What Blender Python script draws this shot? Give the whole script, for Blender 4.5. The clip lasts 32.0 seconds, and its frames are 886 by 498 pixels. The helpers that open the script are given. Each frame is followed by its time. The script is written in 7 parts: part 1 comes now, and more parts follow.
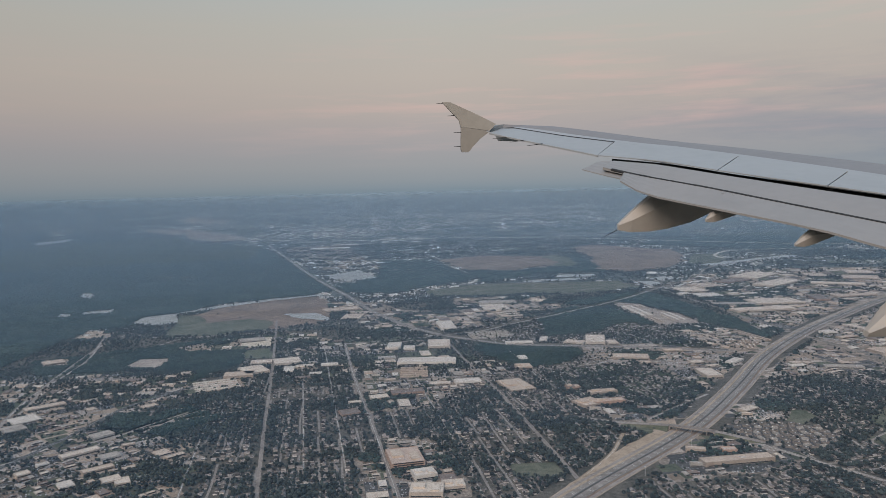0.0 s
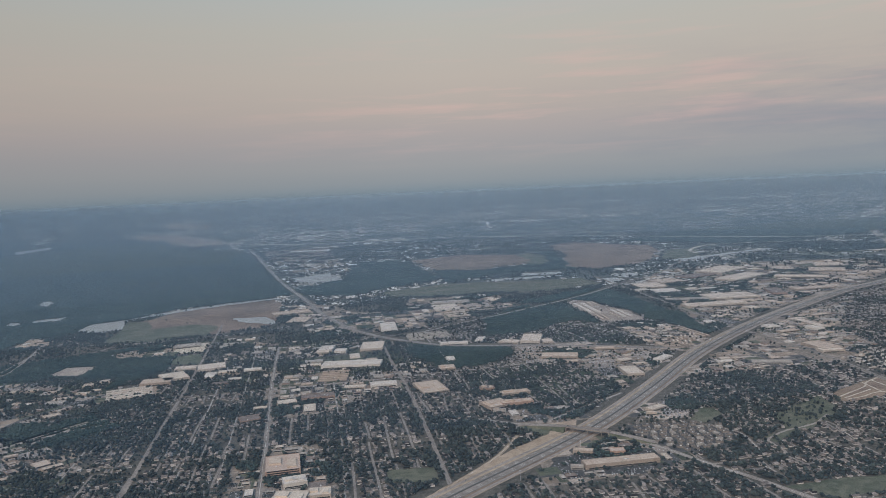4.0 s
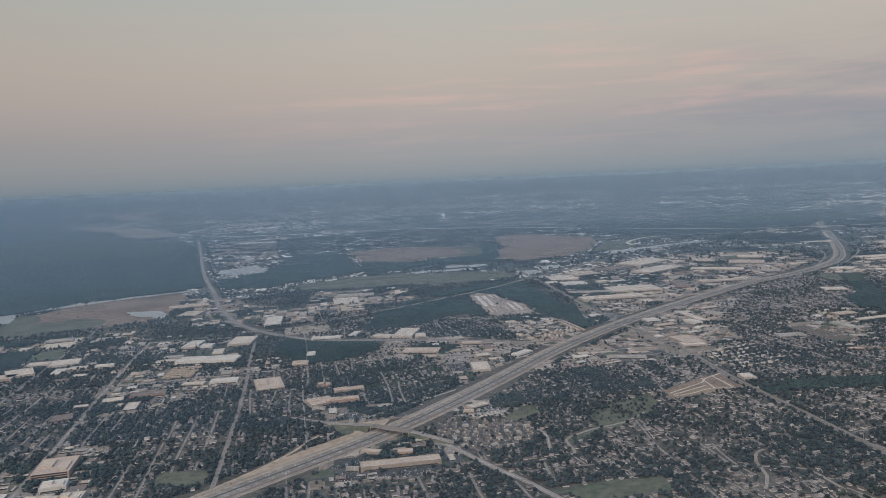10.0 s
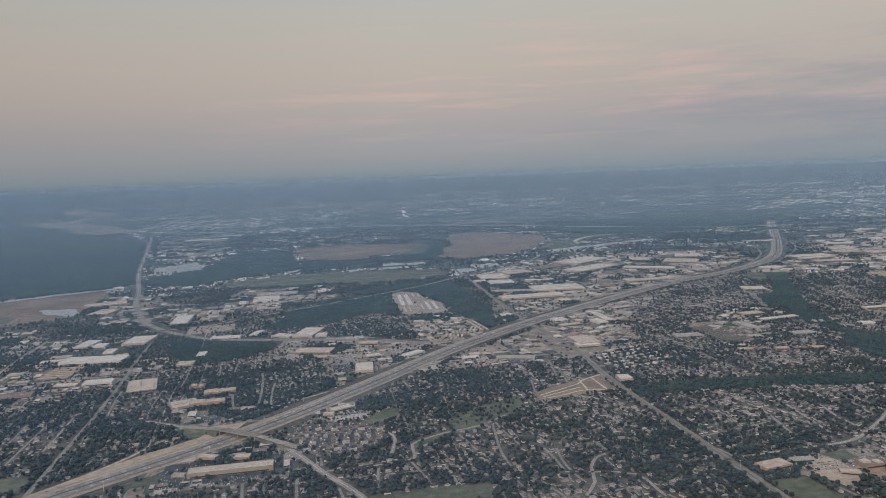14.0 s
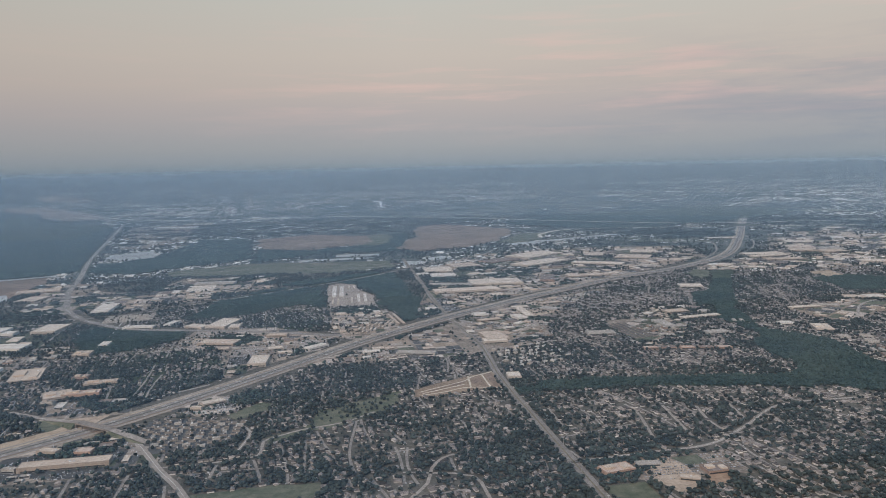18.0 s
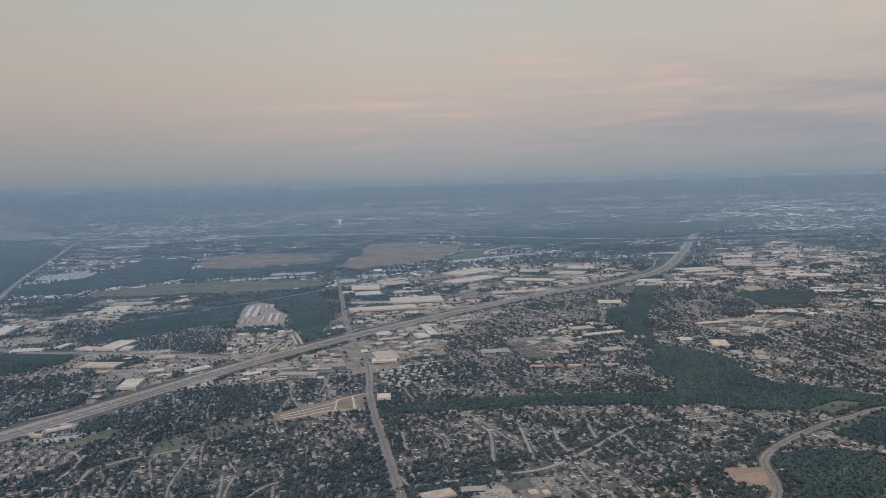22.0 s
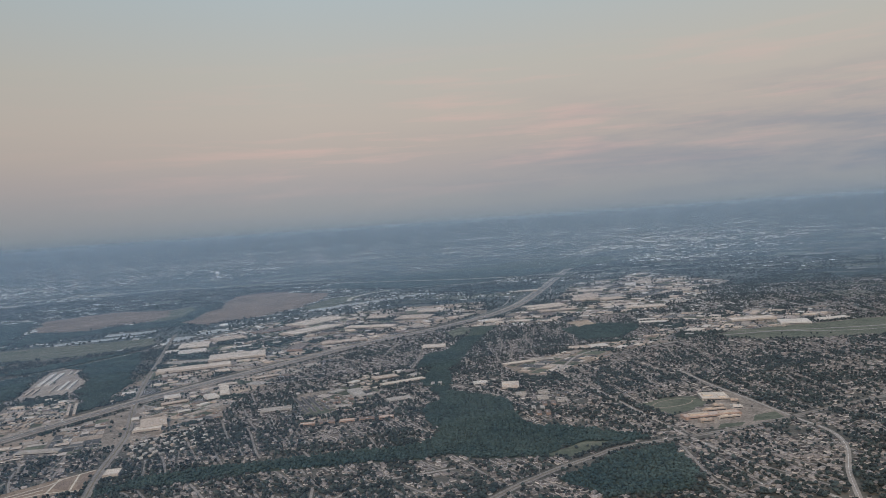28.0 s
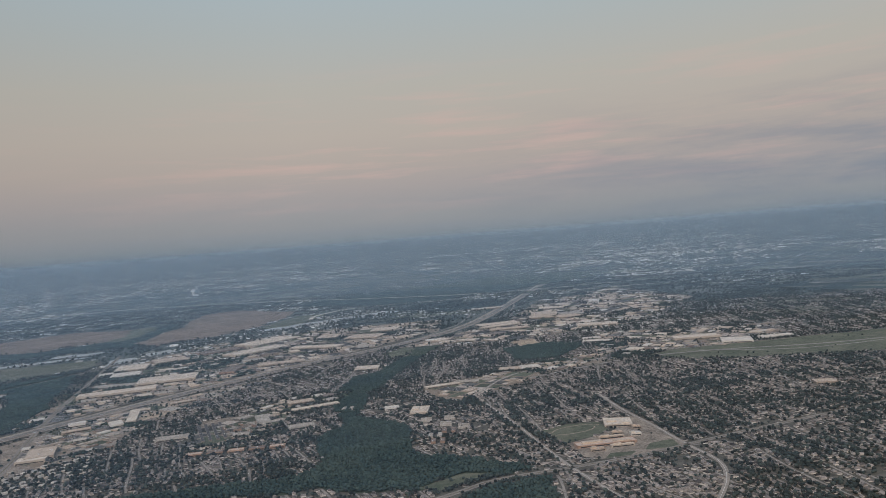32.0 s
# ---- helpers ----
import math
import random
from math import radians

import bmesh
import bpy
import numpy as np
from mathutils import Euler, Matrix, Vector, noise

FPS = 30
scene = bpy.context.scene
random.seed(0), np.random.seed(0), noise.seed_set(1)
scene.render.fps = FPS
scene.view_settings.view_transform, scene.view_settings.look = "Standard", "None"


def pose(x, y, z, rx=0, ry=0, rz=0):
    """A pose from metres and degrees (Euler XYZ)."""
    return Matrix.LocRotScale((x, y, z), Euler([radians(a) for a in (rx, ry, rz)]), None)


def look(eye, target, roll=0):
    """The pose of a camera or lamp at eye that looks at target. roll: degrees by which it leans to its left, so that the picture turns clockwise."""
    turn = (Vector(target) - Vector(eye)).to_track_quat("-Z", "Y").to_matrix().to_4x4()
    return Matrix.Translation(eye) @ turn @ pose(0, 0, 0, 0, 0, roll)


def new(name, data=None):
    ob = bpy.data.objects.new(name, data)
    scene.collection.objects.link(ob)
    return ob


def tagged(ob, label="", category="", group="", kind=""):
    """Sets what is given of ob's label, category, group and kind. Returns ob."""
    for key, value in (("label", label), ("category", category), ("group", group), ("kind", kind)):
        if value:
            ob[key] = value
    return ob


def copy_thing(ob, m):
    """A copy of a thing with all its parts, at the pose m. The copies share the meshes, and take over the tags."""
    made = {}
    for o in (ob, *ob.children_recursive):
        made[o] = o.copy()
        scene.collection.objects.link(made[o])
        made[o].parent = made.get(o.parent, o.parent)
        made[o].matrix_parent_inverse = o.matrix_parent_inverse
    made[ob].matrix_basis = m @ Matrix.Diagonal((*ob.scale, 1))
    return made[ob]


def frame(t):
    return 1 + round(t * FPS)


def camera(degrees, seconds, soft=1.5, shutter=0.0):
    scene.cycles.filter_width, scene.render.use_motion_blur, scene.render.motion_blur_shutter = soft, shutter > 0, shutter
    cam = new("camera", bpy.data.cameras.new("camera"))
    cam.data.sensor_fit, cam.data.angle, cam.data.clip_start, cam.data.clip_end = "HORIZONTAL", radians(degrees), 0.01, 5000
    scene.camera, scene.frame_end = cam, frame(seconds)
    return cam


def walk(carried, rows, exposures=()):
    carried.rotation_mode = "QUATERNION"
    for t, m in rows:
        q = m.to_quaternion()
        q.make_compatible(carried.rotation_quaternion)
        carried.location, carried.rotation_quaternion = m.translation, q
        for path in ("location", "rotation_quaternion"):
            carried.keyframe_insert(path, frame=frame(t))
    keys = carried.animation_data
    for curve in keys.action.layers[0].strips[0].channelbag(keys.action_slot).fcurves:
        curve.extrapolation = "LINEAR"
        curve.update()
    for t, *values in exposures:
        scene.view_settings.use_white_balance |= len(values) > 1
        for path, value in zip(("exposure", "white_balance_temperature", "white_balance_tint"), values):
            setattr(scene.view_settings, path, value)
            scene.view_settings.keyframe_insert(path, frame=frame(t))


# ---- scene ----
cam = camera(61.9, 32.0, soft=0.5)
PATH = [
    (0, (0.00, -0.00, 275.00), (16.95, 98.23, 267.08), -1.35),
    (0.5, (16.63, -0.01, 274.07), (33.50, 98.25, 266.30), -1.70),
    (1, (33.27, -0.05, 273.15), (50.22, 98.20, 265.35), -1.69),
    (1.5, (49.91, -0.11, 272.24), (66.77, 98.16, 264.63), -1.97),
    (2, (66.56, -0.20, 271.34), (83.43, 98.07, 263.64), -2.29),
    (2.5, (83.21, -0.31, 270.45), (99.88, 97.99, 262.76), -2.38),
    (3, (99.87, -0.44, 269.57), (116.67, 97.83, 261.84), -2.36),
    (3.5, (116.54, -0.60, 268.69), (132.94, 97.74, 260.91), -2.43),
    (5.5, (183.26, -1.48, 265.30), (199.00, 96.95, 257.32), -2.74),
    (6, (199.96, -1.77, 264.48), (216.14, 96.58, 256.31), -2.63),
    (6.5, (216.66, -2.07, 263.66), (233.95, 96.05, 255.08), -2.50),
    (7, (233.36, -2.40, 262.85), (251.22, 95.56, 253.71), -2.53),
    (7.5, (250.08, -2.76, 262.06), (267.93, 95.19, 252.77), -2.39),
    (8, (266.80, -3.14, 261.27), (283.99, 94.93, 251.97), -2.46),
    (8.5, (283.52, -3.55, 260.49), (300.68, 94.53, 251.18), -2.41),
    (9, (300.25, -3.97, 259.73), (317.48, 94.09, 250.42), -2.44),
    (9.5, (316.99, -4.43, 258.97), (334.37, 93.61, 249.70), -2.49),
    (10, (333.73, -4.91, 258.22), (351.25, 93.13, 249.19), -2.50),
    (10.5, (350.48, -5.41, 257.48), (368.15, 92.64, 248.86), -2.54),
    (11, (367.24, -5.94, 256.75), (384.83, 92.13, 248.21), -2.51),
    (11.5, (384.00, -6.49, 256.03), (401.61, 91.58, 247.48), -2.49),
    (12, (400.77, -7.07, 255.32), (418.70, 90.93, 246.68), -2.38),
    (12.5, (417.54, -7.67, 254.62), (436.02, 90.20, 245.70), -2.30),
    (13, (434.32, -8.29, 253.92), (453.44, 89.43, 244.78), -2.24),
    (13.5, (451.10, -8.94, 253.24), (470.80, 88.66, 243.94), -2.20),
    (14, (467.89, -9.62, 252.57), (487.75, 87.93, 243.08), -2.17),
    (14.5, (484.69, -10.32, 251.90), (504.44, 87.25, 242.37), -2.16),
    (16.5, (551.94, -13.36, 249.34), (571.62, 84.22, 239.80), -1.61),
    (17, (568.76, -14.18, 248.73), (588.41, 83.43, 239.45), -1.52),
    (17.5, (585.60, -15.03, 248.12), (605.44, 82.53, 238.67), -1.52),
    (18, (602.43, -15.90, 247.52), (622.40, 81.51, 236.94), -1.23),
    (18.5, (619.28, -16.80, 246.94), (639.30, 80.59, 236.18), -1.19),
    (19, (636.13, -17.72, 246.36), (656.18, 79.70, 235.96), -1.12),
    (19.5, (652.99, -18.66, 245.79), (673.20, 78.78, 235.93), -1.13),
    (20, (669.85, -19.63, 245.23), (690.32, 77.77, 235.53), -1.25),
    (20.5, (686.72, -20.62, 244.68), (707.69, 76.69, 235.16), -1.25),
    (21, (703.59, -21.64, 244.14), (724.64, 75.69, 234.96), -1.34),
    (21.5, (720.47, -22.68, 243.61), (741.65, 74.62, 234.52), -1.36),
    (22, (737.36, -23.75, 243.09), (759.75, 73.35, 234.77), -1.52),
    (22.5, (754.25, -24.84, 242.58), (778.11, 72.00, 235.33), -1.69),
    (23, (771.14, -25.96, 242.07), (796.09, 70.70, 236.25), -2.75),
    (23.5, (788.05, -27.10, 241.58), (812.75, 69.67, 236.53), -3.56),
    (24, (804.96, -28.27, 241.10), (829.43, 68.65, 238.29), -3.60),
    (24.5, (821.87, -29.46, 240.62), (847.82, 67.12, 240.48), -3.94),
    (25, (838.80, -30.67, 240.16), (867.02, 65.26, 239.78), -3.89),
    (25.5, (855.72, -31.91, 239.70), (889.97, 62.04, 238.97), -3.45),
    (27.5, (923.49, -37.11, 237.98), (957.36, 56.89, 233.83), -3.88),
    (28, (940.45, -38.47, 237.57), (973.83, 55.74, 234.55), -3.98),
    (28.5, (957.41, -39.86, 237.17), (990.46, 54.49, 234.87), -4.16),
    (29, (974.38, -41.27, 236.78), (1007.34, 53.12, 234.86), -4.21),
    (29.5, (991.36, -42.71, 236.41), (1024.30, 51.69, 234.72), -4.26),
    (30, (1008.34, -44.17, 236.04), (1041.20, 50.27, 234.86), -4.43),
    (30.5, (1025.32, -45.65, 235.68), (1058.58, 48.65, 234.68), -4.49),
    (31, (1042.32, -47.16, 235.33), (1075.86, 47.04, 234.31), -4.43),
    (31.5, (1059.32, -48.69, 234.98), (1092.86, 45.51, 234.10), -4.40),
    (32, (1076.32, -50.25, 234.65), (1109.78, 43.98, 233.62), -4.41),
]
walk(cam, [(t, look(eye, target, roll)) for t, eye, target, roll in PATH], exposures=((0.0, 0.0, 6400, 10), (17.0, 0.03, 6420, 10), (18.0, 0.17, 6420, 10), (19.0, 0.14, 6420, 10), (22.0, 0.08, 6420, 10), (24.0, 0.08, 6430, 10), (25.0, -0.17, 6430, 10), (28.0, 0.0, 6430, 10), (29.0, -0.12, 6450, 10), (30.0, -0.17, 6450, 10), (31.0, -0.10, 6450, 10), (32.0, -0.10, 6450, 10)))

# ---- world, sun ----
HUB = (538.0, 0.0)          # middle of the flown line, seen from above
EYE_Z = 255.0               # mean flying height
FLAT_R, RIM_R = 3900.0, 4760.0


def srgb(r, g, b):
    def lin(v):
        v = v / 255.0
        return v / 12.92 if v <= 0.04045 else ((v + 0.055) / 1.055) ** 2.4
    return (lin(r), lin(g), lin(b), 1.0)


world = bpy.data.worlds.new("dusk_sky")
scene.world = world
world.use_nodes = True
wt = world.node_tree
wt.nodes.clear()


def wnode(kind, **inputs):
    n = wt.nodes.new(kind)
    for k, v in inputs.items():
        n.inputs[k].default_value = v
    return n


w_out = wt.nodes.new("ShaderNodeOutputWorld")
w_bg = wt.nodes.new("ShaderNodeBackground")
w_tc = wt.nodes.new("ShaderNodeTexCoord")
w_sep = wt.nodes.new("ShaderNodeSeparateXYZ")
wt.links.new(w_tc.outputs["Generated"], w_sep.inputs[0])
# sky colour by height: blue haze at the rim, rose belt, pale blue above
w_map = wt.nodes.new("ShaderNodeMapRange")
w_map.inputs["From Min"].default_value, w_map.inputs["From Max"].default_value = -0.05, 0.95
wt.links.new(w_sep.outputs["Z"], w_map.inputs["Value"])
w_ramp = wt.nodes.new("ShaderNodeValToRGB")
SKY = (
    (0.000, (106, 125, 138)), (0.044, (113, 130, 142)), (0.052, (124, 137, 146)), (0.064, (137, 144, 149)), (0.084, (148, 150, 152)),
    (0.105, (155, 153, 154)), (0.130, (165, 158, 156)), (0.160, (175, 165, 158)), (0.200, (180, 171, 162)),
    (0.260, (178, 175, 167)), (0.330, (170, 177, 177)), (0.440, (161, 181, 192)), (1.000, (156, 188, 222)),
)
w_ramp.color_ramp.elements[0].position, w_ramp.color_ramp.elements[0].color = SKY[0][0], srgb(*SKY[0][1])
w_ramp.color_ramp.elements[1].position, w_ramp.color_ramp.elements[1].color = SKY[-1][0], srgb(*SKY[-1][1])
for at, col in SKY[1:-1]:
    w_ramp.color_ramp.elements.new(at).color = srgb(*col)
wt.links.new(w_map.outputs[0], w_ramp.inputs[0])
# thin rosy streaks of cloud low in the sky
w_scale = wt.nodes.new("ShaderNodeMapping")
w_scale.inputs["Scale"].default_value = (3.0, 3.0, 38.0)
wt.links.new(w_tc.outputs["Generated"], w_scale.inputs[0])
w_noise = wnode("ShaderNodeTexNoise", Scale=1.6, Detail=5.0, Roughness=0.55)
wt.links.new(w_scale.outputs[0], w_noise.inputs["Vector"])
w_cut = wt.nodes.new("ShaderNodeMapRange")
w_cut.inputs["From Min"].default_value, w_cut.inputs["From Max"].default_value = 0.52, 0.74
wt.links.new(w_noise.outputs[0], w_cut.inputs["Value"])
w_band = wt.nodes.new("ShaderNodeValToRGB")
w_band.color_ramp.elements[0].position, w_band.color_ramp.elements[0].color = 0.08, (0, 0, 0, 1)
w_band.color_ramp.elements[1].position, w_band.color_ramp.elements[1].color = 0.30, (0, 0, 0, 1)
w_band.color_ramp.elements.new(0.16).color = (0.75, 0.75, 0.75, 1)
wt.links.new(w_map.outputs[0], w_band.inputs[0])
w_mul = wt.nodes.new("ShaderNodeMath")
w_mul.operation = "MULTIPLY"
wt.links.new(w_cut.outputs[0], w_mul.inputs[0])
wt.links.new(w_band.outputs[0], w_mul.inputs[1])
w_mix = wt.nodes.new("ShaderNodeMixRGB")
w_mix.inputs[2].default_value = srgb(206, 174, 166)
w_side = wt.nodes.new("ShaderNodeMapRange")
w_side.inputs["From Min"].default_value, w_side.inputs["From Max"].default_value = -0.15, 0.25
w_side.inputs["To Min"].default_value = 0.15
wt.links.new(w_sep.outputs["X"], w_side.inputs["Value"])
w_less = wt.nodes.new("ShaderNodeMath")
w_less.operation = "MULTIPLY"
wt.links.new(w_mul.outputs[0], w_less.inputs[0])
wt.links.new(w_side.outputs[0], w_less.inputs[1])
wt.links.new(w_less.outputs[0], w_mix.inputs[0])
wt.links.new(w_ramp.outputs[0], w_mix.inputs[1])
# grey-blue cloud banks towards the east
w_east = wt.nodes.new("ShaderNodeMapRange")
w_east.inputs["From Min"].default_value, w_east.inputs["From Max"].default_value = 0.25, 0.80
wt.links.new(w_sep.outputs["X"], w_east.inputs["Value"])
w_scale2 = wt.nodes.new("ShaderNodeMapping")
w_scale2.inputs["Scale"].default_value = (4.0, 4.0, 26.0)
w_scale2.inputs["Location"].default_value = (3.1, 1.7, 0.4)
wt.links.new(w_tc.outputs["Generated"], w_scale2.inputs[0])
w_noise2 = wnode("ShaderNodeTexNoise", Scale=1.5, Detail=6.0, Roughness=0.6)
wt.links.new(w_scale2.outputs[0], w_noise2.inputs["Vector"])
w_cut2 = wt.nodes.new("ShaderNodeMapRange")
w_cut2.inputs["From Min"].default_value, w_cut2.inputs["From Max"].default_value = 0.45, 0.66
w_cut2.inputs["To Min"].default_value = 0.25
wt.links.new(w_noise2.outputs[0], w_cut2.inputs["Value"])
w_band2 = wt.nodes.new("ShaderNodeValToRGB")
w_band2.color_ramp.elements[0].position, w_band2.color_ramp.elements[0].color = 0.04, (0, 0, 0, 1)
w_band2.color_ramp.elements[1].position, w_band2.color_ramp.elements[1].color = 0.24, (0, 0, 0, 1)
w_band2.color_ramp.elements.new(0.09).color = (0.8, 0.8, 0.8, 1)
w_band2.color_ramp.elements.new(0.15).color = (0.6, 0.6, 0.6, 1)
wt.links.new(w_map.outputs[0], w_band2.inputs[0])
w_m2, w_m3 = wt.nodes.new("ShaderNodeMath"), wt.nodes.new("ShaderNodeMath")
w_m2.operation = w_m3.operation = "MULTIPLY"
wt.links.new(w_east.outputs[0], w_m2.inputs[0])
wt.links.new(w_cut2.outputs[0], w_m2.inputs[1])
wt.links.new(w_m2.outputs[0], w_m3.inputs[0])
wt.links.new(w_band2.outputs[0], w_m3.inputs[1])
w_mix2 = wt.nodes.new("ShaderNodeMixRGB")
w_mix2.inputs[2].default_value = srgb(124, 134, 147)
wt.links.new(w_m3.outputs[0], w_mix2.inputs[0])
wt.links.new(w_mix.outputs[0], w_mix2.inputs[1])
# the western sky is a little dimmer
w_west = wt.nodes.new("ShaderNodeMapRange")
w_west.inputs["From Min"].default_value, w_west.inputs["From Max"].default_value = -0.38, 0.15
w_west.inputs["To Min"].default_value, w_west.inputs["To Max"].default_value = 0.87, 1.0
wt.links.new(w_sep.outputs["X"], w_west.inputs["Value"])
w_dim = wt.nodes.new("ShaderNodeVectorMath")
w_dim.operation = "SCALE"
wt.links.new(w_mix2.outputs[0], w_dim.inputs[0])
wt.links.new(w_west.outputs[0], w_dim.inputs["Scale"])
wt.links.new(w_dim.outputs[0], w_bg.inputs["Color"])
w_bg.inputs["Strength"].default_value = 1.09
wt.links.new(w_bg.outputs[0], w_out.inputs["Surface"])

sun_data = bpy.data.lights.new("low_sun", "SUN")
sun_data.energy, sun_data.angle, sun_data.color = 2.75, radians(35), (1.0, 0.80, 0.645)
sun = new("low_sun", sun_data)
sun.matrix_world = look((0, 0, 0), (0.55, 0.75, -0.62))
scene.cycles.transparent_max_bounces = 32


# ---- materials ----
def material(name, a, b, scale=1.0, rough=0.85, bump=0.0, island=0.0, fine=8.0, metal=0.0, per_object=0.0):
    """Two colours mixed by coarse and fine noise in metres; island or per_object vary brightness piece by piece."""
    m = bpy.data.materials.new(name)
    m.use_nodes = True
    nt = m.node_tree
    bsdf = nt.nodes["Principled BSDF"]
    bsdf.inputs["Roughness"].default_value, bsdf.inputs["Metallic"].default_value = rough, metal
    bsdf.inputs["Specular IOR Level"].default_value = 0.25
    geo = nt.nodes.new("ShaderNodeNewGeometry")
    n1, n2 = nt.nodes.new("ShaderNodeTexNoise"), nt.nodes.new("ShaderNodeTexNoise")
    n1.inputs["Scale"].default_value, n1.inputs["Detail"].default_value = scale, 6.0
    n2.inputs["Scale"].default_value, n2.inputs["Detail"].default_value = scale * fine, 3.0
    for n in (n1, n2):
        nt.links.new(geo.outputs["Position"], n.inputs["Vector"])
    add = nt.nodes.new("ShaderNodeMath")
    add.operation = "ADD"
    nt.links.new(n1.outputs[0], add.inputs[0])
    nt.links.new(n2.outputs[0], add.inputs[1])
    rng = nt.nodes.new("ShaderNodeMapRange")
    rng.inputs["From Min"].default_value, rng.inputs["From Max"].default_value = 0.78, 1.22
    nt.links.new(add.outputs[0], rng.inputs["Value"])
    mix = nt.nodes.new("ShaderNodeMixRGB")
    mix.inputs[1].default_value, mix.inputs[2].default_value = (*a, 1), (*b, 1)
    nt.links.new(rng.outputs[0], mix.inputs[0])
    last = mix.outputs[0]
    if island or per_object:
        hsv = nt.nodes.new("ShaderNodeHueSaturation")
        r2 = nt.nodes.new("ShaderNodeMapRange")
        amount = island or per_object
        r2.inputs["To Min"].default_value, r2.inputs["To Max"].default_value = 1 - amount, 1 + amount
        if island:
            nt.links.new(geo.outputs["Random Per Island"], r2.inputs["Value"])
        else:
            info = nt.nodes.new("ShaderNodeObjectInfo")
            nt.links.new(info.outputs["Random"], r2.inputs["Value"])
        nt.links.new(r2.outputs[0], hsv.inputs["Value"])
        nt.links.new(last, hsv.inputs["Color"])
        last = hsv.outputs[0]
    nt.links.new(last, bsdf.inputs["Base Color"])
    if bump:
        bp = nt.nodes.new("ShaderNodeBump")
        bp.inputs["Strength"].default_value = bump
        nt.links.new(n2.outputs[0], bp.inputs["Height"])
        nt.links.new(bp.outputs[0], bsdf.inputs["Normal"])
    return m


M_GROUND = material("town_ground", (0.054, 0.052, 0.042), (0.140, 0.125, 0.102), 0.02, 0.95, 0.1, fine=9)
# far land is blue-green; at the rim haze is put into the colour
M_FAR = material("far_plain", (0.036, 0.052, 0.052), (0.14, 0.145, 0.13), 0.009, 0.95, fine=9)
M_RIM = material("haze_tinted_far_plain", (0.042, 0.058, 0.06), (0.062, 0.075, 0.074), 0.004, 0.95)
M_FOREST_FLOOR = material("forest_floor", (0.03, 0.045, 0.03), (0.06, 0.07, 0.045), 0.02, 0.95)
M_LEAF = material("broadleaf_foliage", (0.017, 0.026, 0.027), (0.050, 0.062, 0.055), 0.06, 0.85, island=0.55, fine=26)
M_LEAF_WOOD = material("woodland_foliage", (0.021, 0.040, 0.039), (0.048, 0.070, 0.060), 0.012, 0.8, island=0.28, fine=12)
M_BARK = material("bark", (0.10, 0.075, 0.05), (0.17, 0.13, 0.10), 1.5, 0.9)
M_GRASS = material("mown_grass", (0.074, 0.086, 0.057), (0.155, 0.150, 0.108), 0.022, 0.95, fine=6)
M_TAN = material("bare_tan_earth", (0.29, 0.22, 0.155), (0.44, 0.35, 0.26), 0.015, 0.95, 0.1)
M_BROWN = material("dry_brown_field", (0.145, 0.108, 0.083), (0.262, 0.192, 0.145), 0.010, 0.95, fine=7)
M_CLAY = material("bare_red_clay", (0.235, 0.155, 0.105), (0.36, 0.25, 0.175), 0.05, 0.95, 0.1, fine=6)
M_MEDIAN = material("dry_median_grass", (0.13, 0.108, 0.075), (0.21, 0.175, 0.125), 0.1, 0.95)
M_BED = material("graded_brown_soil", (0.20, 0.145, 0.105), (0.30, 0.225, 0.165), 0.03, 0.95)
M_WATER = material("still_silty_water", (0.30, 0.295, 0.275), (0.38, 0.375, 0.35), 0.01, 0.3)
M_ASPHALT = material("worn_asphalt", (0.135, 0.13, 0.125), (0.21, 0.20, 0.185), 0.03, 0.9, fine=14)
M_CONCRETE = material("pale_concrete_road", (0.175, 0.153, 0.135), (0.285, 0.25, 0.218), 0.02, 0.9, fine=16)
M_STREET = material("street_concrete", (0.235, 0.20, 0.17), (0.35, 0.305, 0.265), 0.04, 0.9)
M_HOMESTREET = material("residential_concrete", (0.19, 0.165, 0.145), (0.31, 0.27, 0.235), 0.04, 0.9)
M_LOT = material("worn_yard_paving", (0.125, 0.103, 0.085), (0.34, 0.28, 0.225), 0.045, 0.92, fine=7)
M_LOT_DARK = material("dark_lot_asphalt", (0.055, 0.055, 0.055), (0.10, 0.098, 0.092), 0.05, 0.9, island=0.4)
M_LOT_PALE = material("pale_lot_concrete", (0.30, 0.248, 0.208), (0.45, 0.385, 0.33), 0.05, 0.9, island=0.3)
M_LOT_DIRT = material("bare_lot_dirt", (0.235, 0.18, 0.135), (0.37, 0.295, 0.23), 0.05, 0.95, island=0.3)
M_LOT_GREEN = material("weedy_lot_grass", (0.06, 0.072, 0.052), (0.115, 0.118, 0.08), 0.05, 0.95, island=0.35)
M_SAND = material("pale_sandy_track", (0.46, 0.39, 0.30), (0.60, 0.52, 0.42), 0.05, 0.95)
M_PAINT = material("road_paint", (0.62, 0.60, 0.55), (0.75, 0.73, 0.68), 0.5, 0.7)
M_DARKJOINT = material("dark_median", (0.06, 0.06, 0.058), (0.10, 0.098, 0.09), 0.1, 0.9)
M_SHINGLE = material("roof_shingles", (0.073, 0.067, 0.064), (0.210, 0.188, 0.174), 0.09, 0.9, island=0.88, fine=8)
M_HOUSEWALL = material("house_siding", (0.31, 0.295, 0.285), (0.53, 0.51, 0.495), 0.03, 0.85, island=0.4)
M_SHINGLE_ONE = material("roof_shingles_single", (0.07, 0.063, 0.058), (0.175, 0.157, 0.145), 0.15, 0.9, per_object=0.85)
